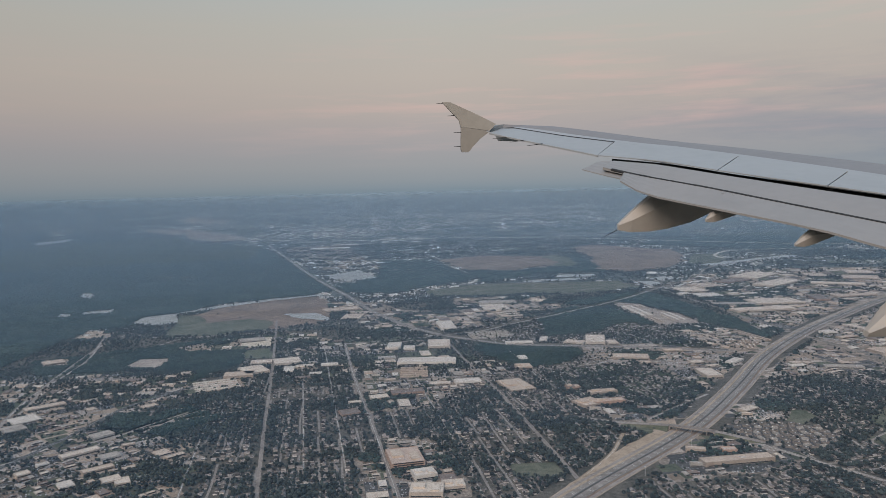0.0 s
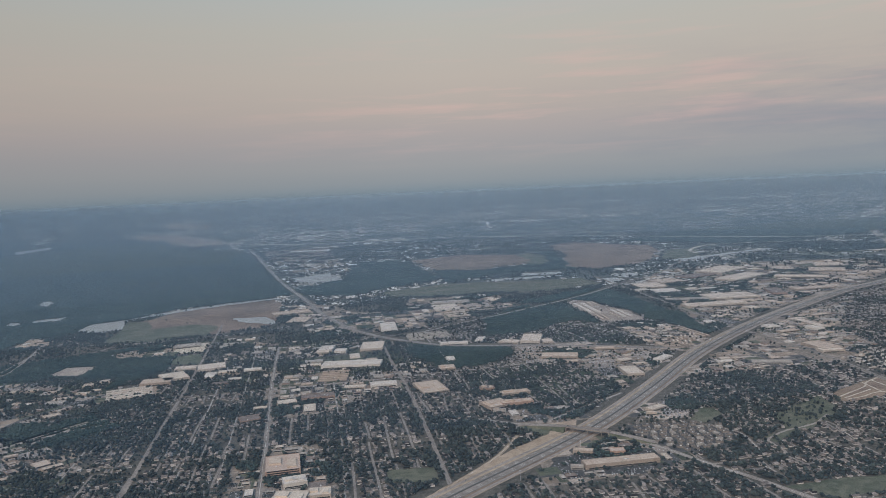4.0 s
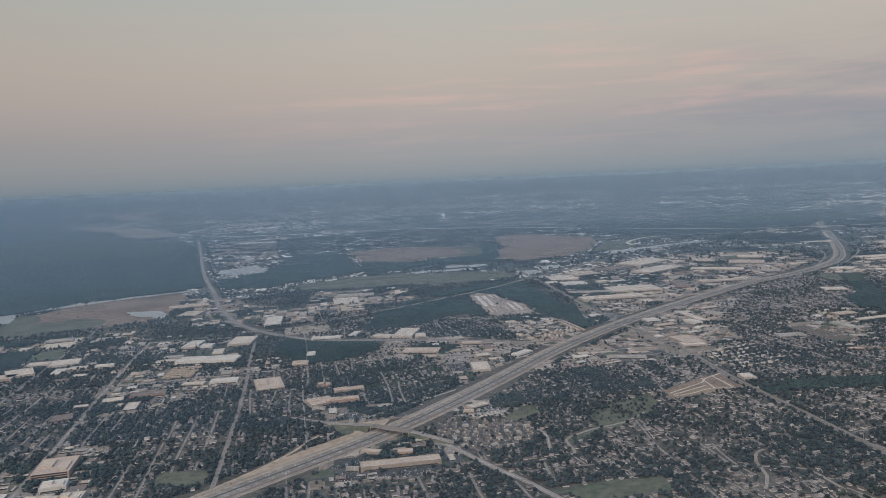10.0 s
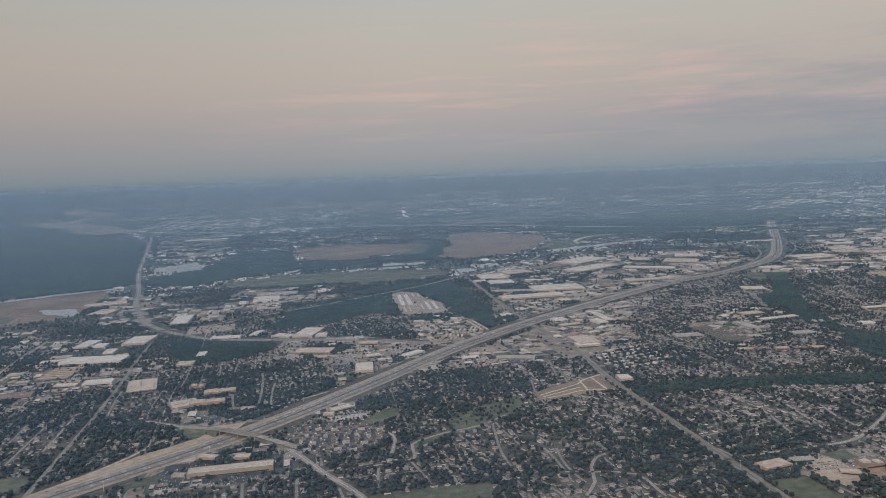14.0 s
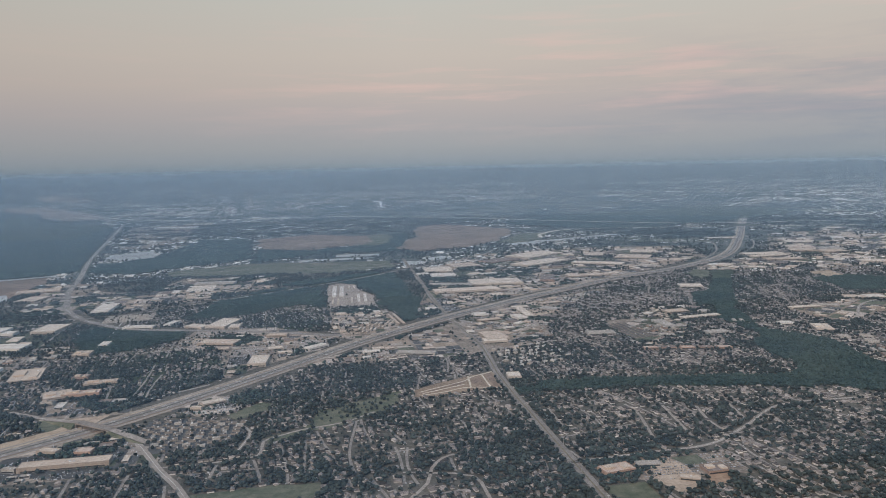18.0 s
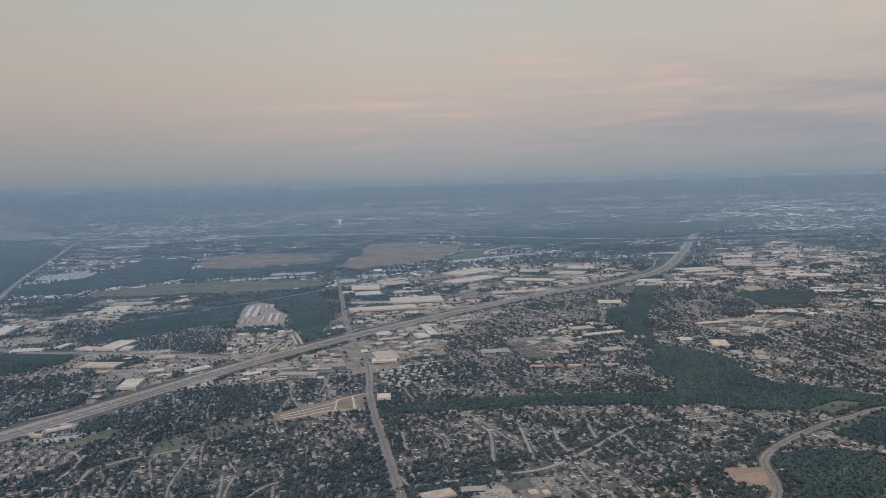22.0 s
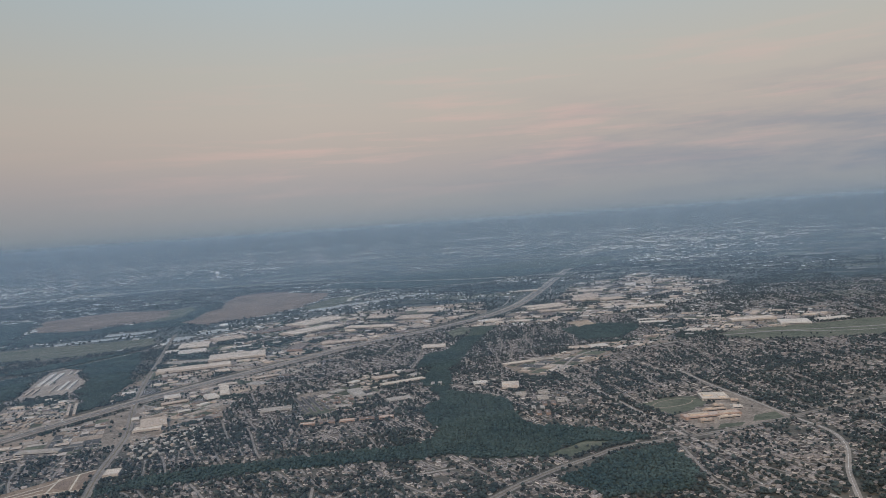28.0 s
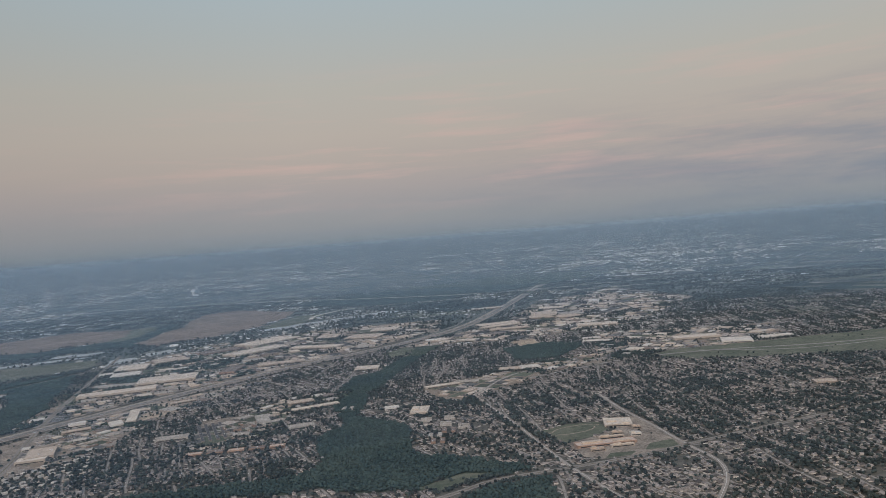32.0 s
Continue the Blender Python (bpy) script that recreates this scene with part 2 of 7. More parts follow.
M_ROOFS = {
    "white": material("white_membrane_roof", (0.48, 0.43, 0.375), (0.65, 0.585, 0.52), 0.06, 0.75),
    "cream": material("cream_gravel_roof", (0.47, 0.395, 0.325), (0.64, 0.555, 0.465), 0.05, 0.85),
    "tan": material("tan_gravel_roof", (0.40, 0.32, 0.255), (0.55, 0.455, 0.37), 0.05, 0.9),
    "grey": material("grey_metal_roof", (0.28, 0.245, 0.21), (0.43, 0.385, 0.335), 0.06, 0.7),
    "orange": material("orange_brick", (0.42, 0.325, 0.265), (0.52, 0.415, 0.345), 0.1, 0.9),
    "dark": material("dark_shingle_roof", (0.07, 0.067, 0.067), (0.125, 0.12, 0.118), 0.12, 0.9),
    "brown": material("brown_roof", (0.155, 0.125, 0.11), (0.245, 0.205, 0.18), 0.08, 0.9),
}
M_WALLS = {
    "white": material("white_wall", (0.46, 0.44, 0.41), (0.56, 0.54, 0.505), 0.1, 0.8),
    "cream": material("cream_wall", (0.335, 0.298, 0.258), (0.425, 0.382, 0.335), 0.1, 0.8),
    "tan": material("tan_wall", (0.26, 0.22, 0.185), (0.345, 0.298, 0.255), 0.1, 0.85),
    "grey": material("grey_wall", (0.26, 0.25, 0.235), (0.38, 0.37, 0.35), 0.1, 0.8),
    "orange": material("orange_brick_wall", (0.29, 0.205, 0.16), (0.38, 0.275, 0.22), 0.2, 0.9),
    "dark": material("drab_siding_wall", (0.17, 0.155, 0.14), (0.24, 0.22, 0.20), 0.2, 0.9),
    "brown": material("brown_brick_wall", (0.215, 0.155, 0.125), (0.30, 0.225, 0.185), 0.2, 0.9),
}
M_UNIT = material("rooftop_metal", (0.38, 0.38, 0.37), (0.56, 0.55, 0.53), 0.3, 0.5, per_object=0.25)
M_WINDOW = material("dark_window_glass", (0.03, 0.035, 0.04), (0.05, 0.055, 0.06), 0.3, 0.15)
M_FARROOF = material("far_roofs", (0.38, 0.36, 0.33), (0.66, 0.63, 0.58), 0.01, 0.85, island=0.5)
M_CAR = material("car_paint", (0.16, 0.16, 0.17), (0.42, 0.42, 0.42), 0.02, 0.35, island=0.8)
M_FARFIELDS = (material("far_pale_fields", (0.19, 0.17, 0.145), (0.32, 0.29, 0.25), 0.01, 0.95, island=0.35), material("far_dark_woods", (0.02, 0.036, 0.038), (0.042, 0.06, 0.055), 0.01, 0.9, island=0.3), material("far_grassland", (0.075, 0.085, 0.068), (0.14, 0.14, 0.11), 0.01, 0.95, island=0.3))
M_CARONE = material("car_paint_single", (0.30, 0.30, 0.31), (0.50, 0.50, 0.50), 0.02, 0.35, per_object=0.8)
M_TYRE = material("tyre_rubber", (0.02, 0.02, 0.02), (0.035, 0.035, 0.035), 2.0, 0.9)


# ---- builders ----
ROUNDED = ("trunk", "tank", "pole", "wheel", "ground", "leading_edge")


def mesh_from(name, verts, faces, mat):
    """A mesh from an array of places and an array of faces, all of one corner count."""
    me = bpy.data.meshes.new(name)
    verts, faces = np.asarray(verts, np.float32), np.asarray(faces, np.int32)
    me.vertices.add(len(verts))
    me.vertices.foreach_set("co", verts.ravel())
    me.loops.add(faces.size)
    me.loops.foreach_set("vertex_index", faces.ravel())
    me.polygons.add(len(faces))
    me.polygons.foreach_set("loop_start", np.arange(0, faces.size, faces.shape[1], dtype=np.int32))
    me.update(calc_edges=True)
    if name not in ROUNDED:
        me.shade_flat()
    me.materials.append(mat)
    return me


def child(name, me, parent, label=""):
    ob = new(name, me)
    ob.parent = parent
    if label:
        ob["label"] = label
    return ob


def strewn(verts, faces, places, sizes, turns):
    """One template laid at many places (n,3), with sizes (n,3) and turns about z."""
    c, s = np.cos(turns), np.sin(turns)
    v = verts[None] * sizes[:, None]
    x = v[..., 0] * c[:, None] - v[..., 1] * s[:, None] + places[:, None, 0]
    y = v[..., 0] * s[:, None] + v[..., 1] * c[:, None] + places[:, None, 1]
    z = v[..., 2] + places[:, None, 2]
    f = faces[None] + (np.arange(len(places)) * len(verts))[:, None, None]
    return np.stack([x, y, z], -1).reshape(-1, 3), f.reshape(-1, faces.shape[1])


BOX_V = np.array([(x, y, z) for z in (0, 1) for y in (-0.5, 0.5) for x in (-0.5, 0.5)], float)
BOX_F = np.array([(0, 1, 5, 4), (1, 3, 7, 5), (3, 2, 6, 7), (2, 0, 4, 6), (4, 5, 7, 6)])


def plain_z(x, y):
    """Height of the land: flat, and rising only in the far distance to meet the rim."""
    r = np.hypot(np.asarray(x, float) - HUB[0], np.asarray(y, float) - HUB[1])
    over = np.clip((r - FLAT_R) / (RIM_R - FLAT_R), 0, 0.999)
    far = FLAT_R + over * (RIM_R - FLAT_R) / (1 - over)
    return np.where(r > FLAT_R, EYE_Z * (1 - np.minimum(r, RIM_R) / far), 0.0)


def far_place(d, a):
    """Where land d metres off lies, once the far plain is folded up to the rim: x, y, breadth scale, depth scale."""
    over = np.clip((d - FLAT_R) / (d - FLAT_R + RIM_R - FLAT_R), 0, 1)
    r = np.where(d > FLAT_R, FLAT_R + over * (RIM_R - FLAT_R), d)
    return HUB[0] + r * np.sin(a), HUB[1] + r * np.cos(a), r / d, np.where(d > FLAT_R, (1 - over) ** 2, 1.0)


# ---- the land ----
def make_ground():
    radii = [0, 250, 500, 800, 1100, 1500, 2000, 2600, 3200, 3900] + [3900 + 43 * k for k in range(1, 21)]
    seg = 144
    verts, faces = [], []
    for r in radii:
        for k in range(seg):
            a = 2 * math.pi * k / seg
            x, y = HUB[0] + r * math.cos(a), HUB[1] + r * math.sin(a)
            verts.append((x, y, float(plain_z(x, y))))
    for i in range(len(radii) - 1):
        for k in range(seg):
            a, b = i * seg + k, i * seg + (k + 1) % seg
            faces.append((a, a + seg, b + seg, b))
    me = mesh_from("ground", verts, faces, M_GROUND)
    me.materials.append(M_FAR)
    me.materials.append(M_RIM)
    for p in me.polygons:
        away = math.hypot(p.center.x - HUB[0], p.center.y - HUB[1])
        # by distance: town ground, far plain, then the haze-tinted rim
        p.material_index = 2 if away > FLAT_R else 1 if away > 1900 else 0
    tagged(new("ground", me), "flat town land of dry grass, dirt and concrete reaching the horizon", "ground", kind="structure")


make_ground()

# zone map: 9 open plazas, 1 homes, 2 woods, 3 open land, 4 water, 5 shops and works, 6 wooded homes, 7 parkland, 8 mixed town
CELL, GX, GY, NX, NY = 2.0, -2600.0, 300.0, 3900, 2200
zone = np.ones((NY, NX), np.uint8)
block = np.zeros((NY, NX), bool)


def cells(x, y):
    i = np.clip(((np.asarray(x) - GX) / CELL).astype(int), 0, NX - 1)
    j = np.clip(((np.asarray(y) - GY) / CELL).astype(int), 0, NY - 1)
    return j, i


def fill(points, value=None, blocking=False):
    """Writes a polygon into the zone map, or into the map of places that are taken."""
    p = np.array(points, float)
    (j0, j1), (i0, i1) = cells(p[:, 0], p[:, 1])[0][[p[:, 1].argmin(), p[:, 1].argmax()]], cells(p[:, 0], p[:, 1])[1][[p[:, 0].argmin(), p[:, 0].argmax()]]
    xs, ys = np.meshgrid(GX + (np.arange(i0, i1 + 1) + 0.5) * CELL, GY + (np.arange(j0, j1 + 1) + 0.5) * CELL)
    inside = np.zeros(xs.shape, bool)
    for (ax, ay), (bx, by) in zip(p, np.roll(p, -1, 0)):
        if ay != by:
            inside ^= ((ay > ys) != (by > ys)) & (xs < (bx - ax) * (ys - ay) / (by - ay) + ax)
    if value is not None:
        zone[j0:j1 + 1, i0:i1 + 1][inside] = value
    if blocking:
        block[j0:j1 + 1, i0:i1 + 1] |= inside


def ragged(points, step, amp, seed):
    """The outline with wandering edges."""
    rnd, out = random.Random(seed), []
    for (ax, ay), (bx, by) in zip(points, points[1:] + points[:1]):
        n = max(1, int(math.hypot(bx - ax, by - ay) / step))
        for k in range(n):
            u, j = k / n, (0 if k == 0 else 1)
            out.append((ax + (bx - ax) * u + j * rnd.uniform(-amp, amp), ay + (by - ay) * u + j * rnd.uniform(-amp, amp)))
    return out


def patch(name, label, category, points, mat, z, value=3, step=0.0, amp=0.0, seed=1, blocking=False):
    """A flat piece of land or water with its own surface."""
    outline = ragged(points, step, amp, seed) if step else points
    bm = bmesh.new()
    face = bm.faces.new([bm.verts.new((x, y, z + float(plain_z(x, y)))) for x, y in outline])
    if face.normal.z < 0:
        bmesh.ops.reverse_faces(bm, faces=[face])
    bmesh.ops.triangulate(bm, faces=bm.faces[:])
    bm.normal_update()
    me = bpy.data.meshes.new(name)
    bm.to_mesh(me)
    bm.free()
    me.materials.append(mat)
    fill(outline, value, blocking)
    return tagged(new(name, me), label, category, kind="structure")


def smooth_line(points, step=12.0):
    """A rounded line through the points, in steps of a few metres."""
    p = [Vector(q) for q in points]
    p = [2 * p[0] - p[1]] + p + [2 * p[-1] - p[-2]]
    out = []
    for a, b, c, d in zip(p, p[1:], p[2:], p[3:]):
        n = max(2, int((c - b).length / step))
        for k in range(n):
            u = k / n
            out.append(0.5 * (2 * b + (c - a) * u + (2 * a - 5 * b + 4 * c - d) * u * u + (3 * b - a - 3 * c + d) * u ** 3))
    return out + [p[-2]]


def ribbon(points, shift, width, z):
    """Corners and faces of a strip beside a line."""
    v = []
    for k, p in enumerate(points):
        d = (points[min(k + 1, len(points) - 1)] - points[max(k - 1, 0)]).normalized()
        side = Vector((d.y, -d.x))
        for s in (shift - width / 2, shift + width / 2):
            q = p + side * s
            v.append((q.x, q.y, z + float(plain_z(q.x, q.y))))
    f = [(2 * k, 2 * k + 1, 2 * k + 3, 2 * k + 2) for k in range(len(points) - 1)]
    return v, f


def take_line(points, half):
    """Marks the strip of a road as taken."""
    for p, q in zip(points, points[1:]):
        n = max(1, int((q - p).length / CELL))
        for k in range(n + 1):
            c = p.lerp(q, k / n)
            j, i = cells(c.x, c.y)
            w = int(half / CELL)
            block[max(j - w, 0):j + w + 1, max(i - w, 0):i + w + 1] = True


def road(name, label, points, width, mat, z=0.20, lines=True, clear=1.0, median=0.0):
    width = width * 0.72
    pts = smooth_line(points)
    v, f = ribbon(pts, 0, width, z)
    ob = tagged(new(name, mesh_from(name, v, f, mat)), label, "road", kind="structure")
    if lines:
        v, f = ribbon(pts, 0, 0.25, z + 0.05)
        child("centre_line", mesh_from("centre_line", v, f, M_PAINT), ob, "worn pale centre line")
    if median:
        v, f = ribbon(pts, 0, median, z + 0.06)
        child("median", mesh_from("median", v, f, M_MEDIAN), ob, "dry tan median strip")
    take_line(pts, width / 2 + clear)
    return pts


# woods
def woods(points, seed, step=25.0, amp=9.0, value=2):
    patch("woodland_floor", "shaded leafy floor under dense dark green woodland", "woodland", points, M_FOREST_FLOOR, 0.06, value, step, amp, seed)


woods([(-2500, 1350), (-900, 1270), (-520, 1300), (-490, 1530), (-330, 1790), (-270, 1890), (-160, 1960), (0, 2045), (65, 2090), (10, 2420), (-100, 3000),
       (-270, 4000), (-900, 4300), (-2000, 3600)], 1, 60, 18)
woods([(70, 2050), (200, 1960), (330, 2100), (480, 2200), (470, 2480), (440, 2900), (250, 2950), (200, 2400), (110, 2240), (60, 2240)], 2)
woods([(490, 2120), (700, 2270), (890, 2260), (1060, 2200), (930, 2240), (1060, 2900), (930, 2880), (900, 2500), (660, 2380), (490, 2480)], 3)
woods([(571, 1650), (657, 1720), (794, 1790), (840, 1760), (838, 1569), (836, 1454), (846, 1380), (840, 1289), (838, 1225), (794, 1180), (776, 1172), (782, 1255), (757, 1333), (764, 1470), (745, 1600), (700, 1655), (660, 1620)], 4)
woods([(420, 1300), (474, 1302), (522, 1320), (612, 1396), (650, 1350), (662, 1373), (660, 1590), (560, 1600), (470, 1500), (440, 1400)], 5, 18, 7)
woods([(524, 1325), (614, 1390), (648, 1352), (658, 1207), (625, 1150), (545, 1181), (490, 1250)], 17, 16, 6, value=1)
woods([(328, 977), (340, 1056), (422, 1066), (492, 1046), (508, 960), (503, 893), (455, 857), (415, 825), (369, 848), (342, 911)], 6, 9, 11, value=6)
woods([(262, 1215), (280, 1290), (360, 1264), (436, 1206), (425, 1143), (366, 1092), (310, 1088)], 16, 9, 10)
woods([(1237, 640), (1196, 668), (1190, 745), (1210, 785), (1214, 842), (1226, 888), (1256, 914), (1284, 975), (1300, 945), (1336, 885), (1332, 838), (1312, 774), (1308, 742), (1336, 716), (1359, 686), (1377, 655), (1396, 620), (1350, 622), (1300, 648), (1276, 622)], 7, 14, 4)
woods([(1250, 560), (1340, 598), (1400, 590), (1372, 520), (1330, 480), (1260, 500)], 8, 14, 5)
woods([(835, 752), (886, 784), (940, 782), (1015, 765), (1092, 752), (1165, 738), (1196, 752), (1200, 690), (1160, 682), (1100, 706), (1003, 733), (880, 748)], 9, 12, 4)
woods([(1270, 1020), (1274, 1096), (1309, 1178), (1355, 1270), (1407, 1297), (1498, 1428), (1574, 1570), (1621, 1581), (1613, 1526), (1525, 1400), (1471, 1317), (1388, 1172), (1346, 1117), (1326, 1053), (1300, 985), (1270, 930)], 10, 12, 4)
woods([(1150, 528), (1225, 525), (1240, 470), (1150, 410), (1100, 425), (1140, 476)], 11, 12, 4)
woods([(1660, 1215), (1700, 1370), (1790, 1395), (1850, 1310), (1800, 1250), (1730, 1195)], 12, 16, 6)
woods([(1850, 2700), (2450, 2900), (3200, 3300), (2900, 3700), (2050, 3700), (1500, 3250)], 13, 60, 20)
woods([(-200, 1240), (-110, 1330), (-120, 1450), (-240, 1440), (-480, 1330), (-430, 1210)], 14)
woods([(-246, 1269), (-206, 1389), (-141, 1351), (-122, 1246), (-145, 1196), (-189, 1123), (-227, 1089), (-276, 1105), (-283, 1155)], 108, 14, 5)
woods([(-256, 917), (-246, 958), (-227, 959), (-178, 933), (-179, 901), (-217, 882), (-246, 896)], 109, 10, 3)
woods([(-260, 940), (-170, 1000), (-120, 930), (-200, 860), (-290, 880)], 15)

# open land and water
patch("brown_field", "dry brown graded field with bare soil", "field", [(-295, 1602), (-290, 1757), (-235, 1867), (-118, 1950), (10, 1990), (30, 1800), (25, 1648), (-5, 1570), (-95, 1530), (-227, 1505), (-280, 1510)], M_BROWN, 0.10, 3, 30, 8, 21)
patch("grass_field", "dull green grass field beside the brown field", "field", [(-296, 1510), (-318, 1780), (-269, 1753), (-241, 1650), (-150, 1672), (-96, 1624), (-100, 1528), (-227, 1500)], M_GRASS, 0.14, 3, 30, 6, 22)
patch("lagoon", "pale still lagoon at the edge of the woods", "water", [(-409, 1702), (-395, 1777), (-324, 1812), (-308, 1667), (-345, 1649)], M_WATER, 0.16, 4, 20, 6, 23)
patch("lake", "pale still lake among far woods", "water", [(-1700, 4100), (-1175, 3600), (-1230, 3200), (-1600, 3300)], M_WATER, 0.12, 4, 80, 25, 24)
patch("lake", "pale lake with a wooded shore", "water", [(27, 2500), (90, 2540), (155, 2590), (190, 2370), (102, 2299), (51, 2364)], M_WATER, 0.12, 4, 30, 12, 25)
patch("pond", "small pale pond in the dark woods", "water", [(-560, 1900), (-500, 1930), (-490, 1870), (-550, 1850)], M_WATER, 0.12, 4, 14, 6, 26)
patch("pond", "small pale pond in the dark woods", "water", [(-470, 1630), (-430, 1640), (-430, 1615), (-465, 1610)], M_WATER, 0.12, 4, 10, 4, 27)
patch("pond", "pale pond deep in the dark woods", "water", [(-655, 2190), (-677, 2290), (-639, 2273), (-606, 2136)], M_WATER, 0.12, 4, 14, 6, 41)
patch("pond", "pale pond deep in the dark woods", "water", [(-607, 1840), (-609, 1890), (-583, 1882), (-573, 1830)], M_WATER, 0.12, 4, 10, 4, 42)
patch("clearing", "narrow pale clearing across the dark woods", "clearing", [(-541, 2662), (-401, 2606), (-396, 2574), (-530, 2625)], M_GRASS, 0.14, 3, 20, 5, 43)
patch("clearing", "small pale clearing in the dark woods", "clearing", [(-372, 3040), (-356, 3040), (-352, 3100), (-368, 3100)], M_SAND, 0.14, 3)
patch("lagoon", "long pale lagoon between woods and the brown field", "water", [(-325, 1822), (-236, 1912), (-118, 1985), (10, 2034), (12, 2004), (-114, 1952), (-229, 1875), (-312, 1785)], M_WATER, 0.19, 4, 30, 5, 44)
patch("brown_field", "long bare brown field bordered by woods", "field", [(480, 2880), (684, 2985), (907, 2860), (893, 2545), (661, 2400), (485, 2510)], M_BROWN, 0.10, 3, 60, 15, 28)
patch("brown_field", "broad bare reddish brown hill field", "field", [(925, 2351), (1045, 2685), (1140, 3200), (1284, 3330), (1500, 2937), (1327, 2474), (1150, 2290), (994, 2210)], M_BROWN, 0.10, 3, 60, 15, 29)
patch("grass_field", "dull green grassy end of the brown field", "field", [(893, 2850), (960, 2900), (985, 2800), (940, 2561), (880, 2450), (830, 2475), (880, 2600)], M_GRASS, 0.13, 3, 40, 10, 131)
patch("grass_field", "dull green grass slope beside the brown hill field", "field", [(1290, 2400), (1471, 2698), (1560, 2670), (1470, 2450), (1335, 2330)], M_GRASS, 0.13, 3, 40, 10, 132)
patch("green_strip", "long dull green grass strip", "field", [(284, 1985), (479, 2100), (678, 2040), (870, 2020), (860, 1860), (700, 1815), (598, 1840), (444, 1850), (300, 1880)], M_GRASS, 0.12, 3, 40, 10, 30)
patch("lagoon", "long pale lagoon beside the grass strip", "water", [(733, 2228), (862, 2213), (854, 2150), (725, 2172)], M_WATER, 0.16, 4, 40, 8, 31)
patch("lagoon", "long pale lagoon beside the grass strip", "water", [(608, 2118), (793, 2133), (837, 2109), (720, 2085), (623, 2078)], M_WATER, 0.16, 4, 40, 8, 32)
patch("pond", "pale holding pond near warehouses", "water", [(956, 2038), (1029, 2080), (1049, 2010), (983, 1978)], M_WATER, 0.16, 4, 30, 6, 33)
patch("pond", "square pale holding pond by the railway", "water", [(892, 1984), (950, 1987), (958, 1931), (887, 1868)], M_WATER, 0.17, 4, 20, 3, 133)
patch("river", "pale winding river at the edge of the works", "water", [(1290, 2330), (1420, 2400), (1560, 2450), (1760, 2520), (1800, 2470), (1600, 2400), (1450, 2340), (1330, 2270)], M_WATER, 0.16, 4, 40, 14, 34)
patch("construction_site", "bare tan building site with graded tracks", "building site", [(727, 768), (730, 790), (752, 806), (778, 818), (806, 832), (837, 845), (830, 772), (797, 774), (765, 766), (740, 759)], M_BED, 0.16, 3, 14, 2, 35, True)
for bed in ([(801, 797), (803, 825), (817, 831), (815, 784)], [(823, 786), (825, 834), (834, 838), (828, 780)], [(746, 789), (792, 811), (791, 800), (748, 781)]):
    patch("graded_bed", "brown graded soil bed on the building site", "soil bed", bed, M_BROWN, 0.19, 3)
patch("bare_lot", "bare red brown earth lot beside the curved road", "lot", [(1098, 515), (1132, 508), (1124, 484), (1110, 462), (1092, 480)], M_CLAY, 0.16, 3, 8, 2, 36, True)
patch("park", "green park with scattered trees", "park", [(571, 680), (602, 692), (627, 738), (645, 758), (689, 779), (717, 794), (709, 763), (689, 726), (673, 715), (637, 695), (602, 681), (573, 663)], M_GRASS, 0.10, 7, 10, 3, 37)
patch("lawn", "mown grass lot beside the street", "lawn", [(182, 700), (229, 694), (228, 656), (182, 668)], M_GRASS, 0.10, 3, blocking=True)
patch("lawn", "mown grass lot at the road corner", "lawn", [(832, 501), (867, 501), (866, 459), (846, 440), (832, 440)], M_GRASS, 0.10, 3, blocking=True)
patch("lawn", "dull mown grass lot behind the shops", "lawn", [(910, 540), (935, 541), (935, 523), (916, 522)], M_GRASS, 0.14, 3, blocking=True)
patch("pale_lot", "worn dusty yard behind the shops", "parking lot", [(874, 544), (908, 541), (914, 520), (912, 490), (884, 474), (876, 500)], M_LOT_DIRT, 0.17, 3, 10, 1, 111)
patch("clay_lot", "bare brown clay lot behind the shops", "dirt lot", [(924, 504), (944, 504), (928, 481), (915, 485)], M_CLAY, 0.17, 3, 8, 1, 112, True)
patch("lawn", "mown grass clearing by the woods", "lawn", [(1270, 632), (1330, 648), (1355, 632), (1290, 612)], M_GRASS, 0.14, 3, 10, 3, 38)
patch("school_ground", "bare tan school ground with paths", "school ground", [(1455, 628), (1462, 676), (1464, 680), (1510, 690), (1539, 700), (1549, 742), (1596, 742), (1580, 684), (1570, 637), (1566, 606), (1500, 604), (1464, 612)], M_LOT, 0.10, 3)
patch("school_field", "green playing field of a school", "sports field", [(1462, 682), (1464, 744), (1504, 754), (1540, 740), (1532, 702), (1496, 688)], M_GRASS, 0.14, 3, blocking=True)
patch("grass_island", "dry grass island by the school drive", "lawn", [(1538, 631), (1567, 631), (1559, 609), (1548, 606), (1520, 614)], M_GRASS, 0.14, 3, blocking=True)
patch("grass_island", "dry grass island by the school drive", "lawn", [(1484, 624), (1510, 615), (1498, 607), (1470, 611)], M_GRASS, 0.14, 3, blocking=True)
oval = [Vector((1499 + 31 * math.cos(a) + (4 if a < 3.14 else -4), 727 + 15 * math.sin(a))) for a in np.linspace(0, 2 * math.pi, 33)]
tagged(new("running_track", mesh_from("running_track", *ribbon(oval, 0, 1.7, 0.26), M_LOT_DIRT)), "faint tan oval running track round the school field", "running track", kind="structure")
patch("grass_field", "dull olive grass field beside the creek woods", "field", [(1490, 1527), (1545, 1575), (1562, 1545), (1500, 1445), (1470, 1440)], M_GRASS, 0.12, 3, 14, 4, 81)
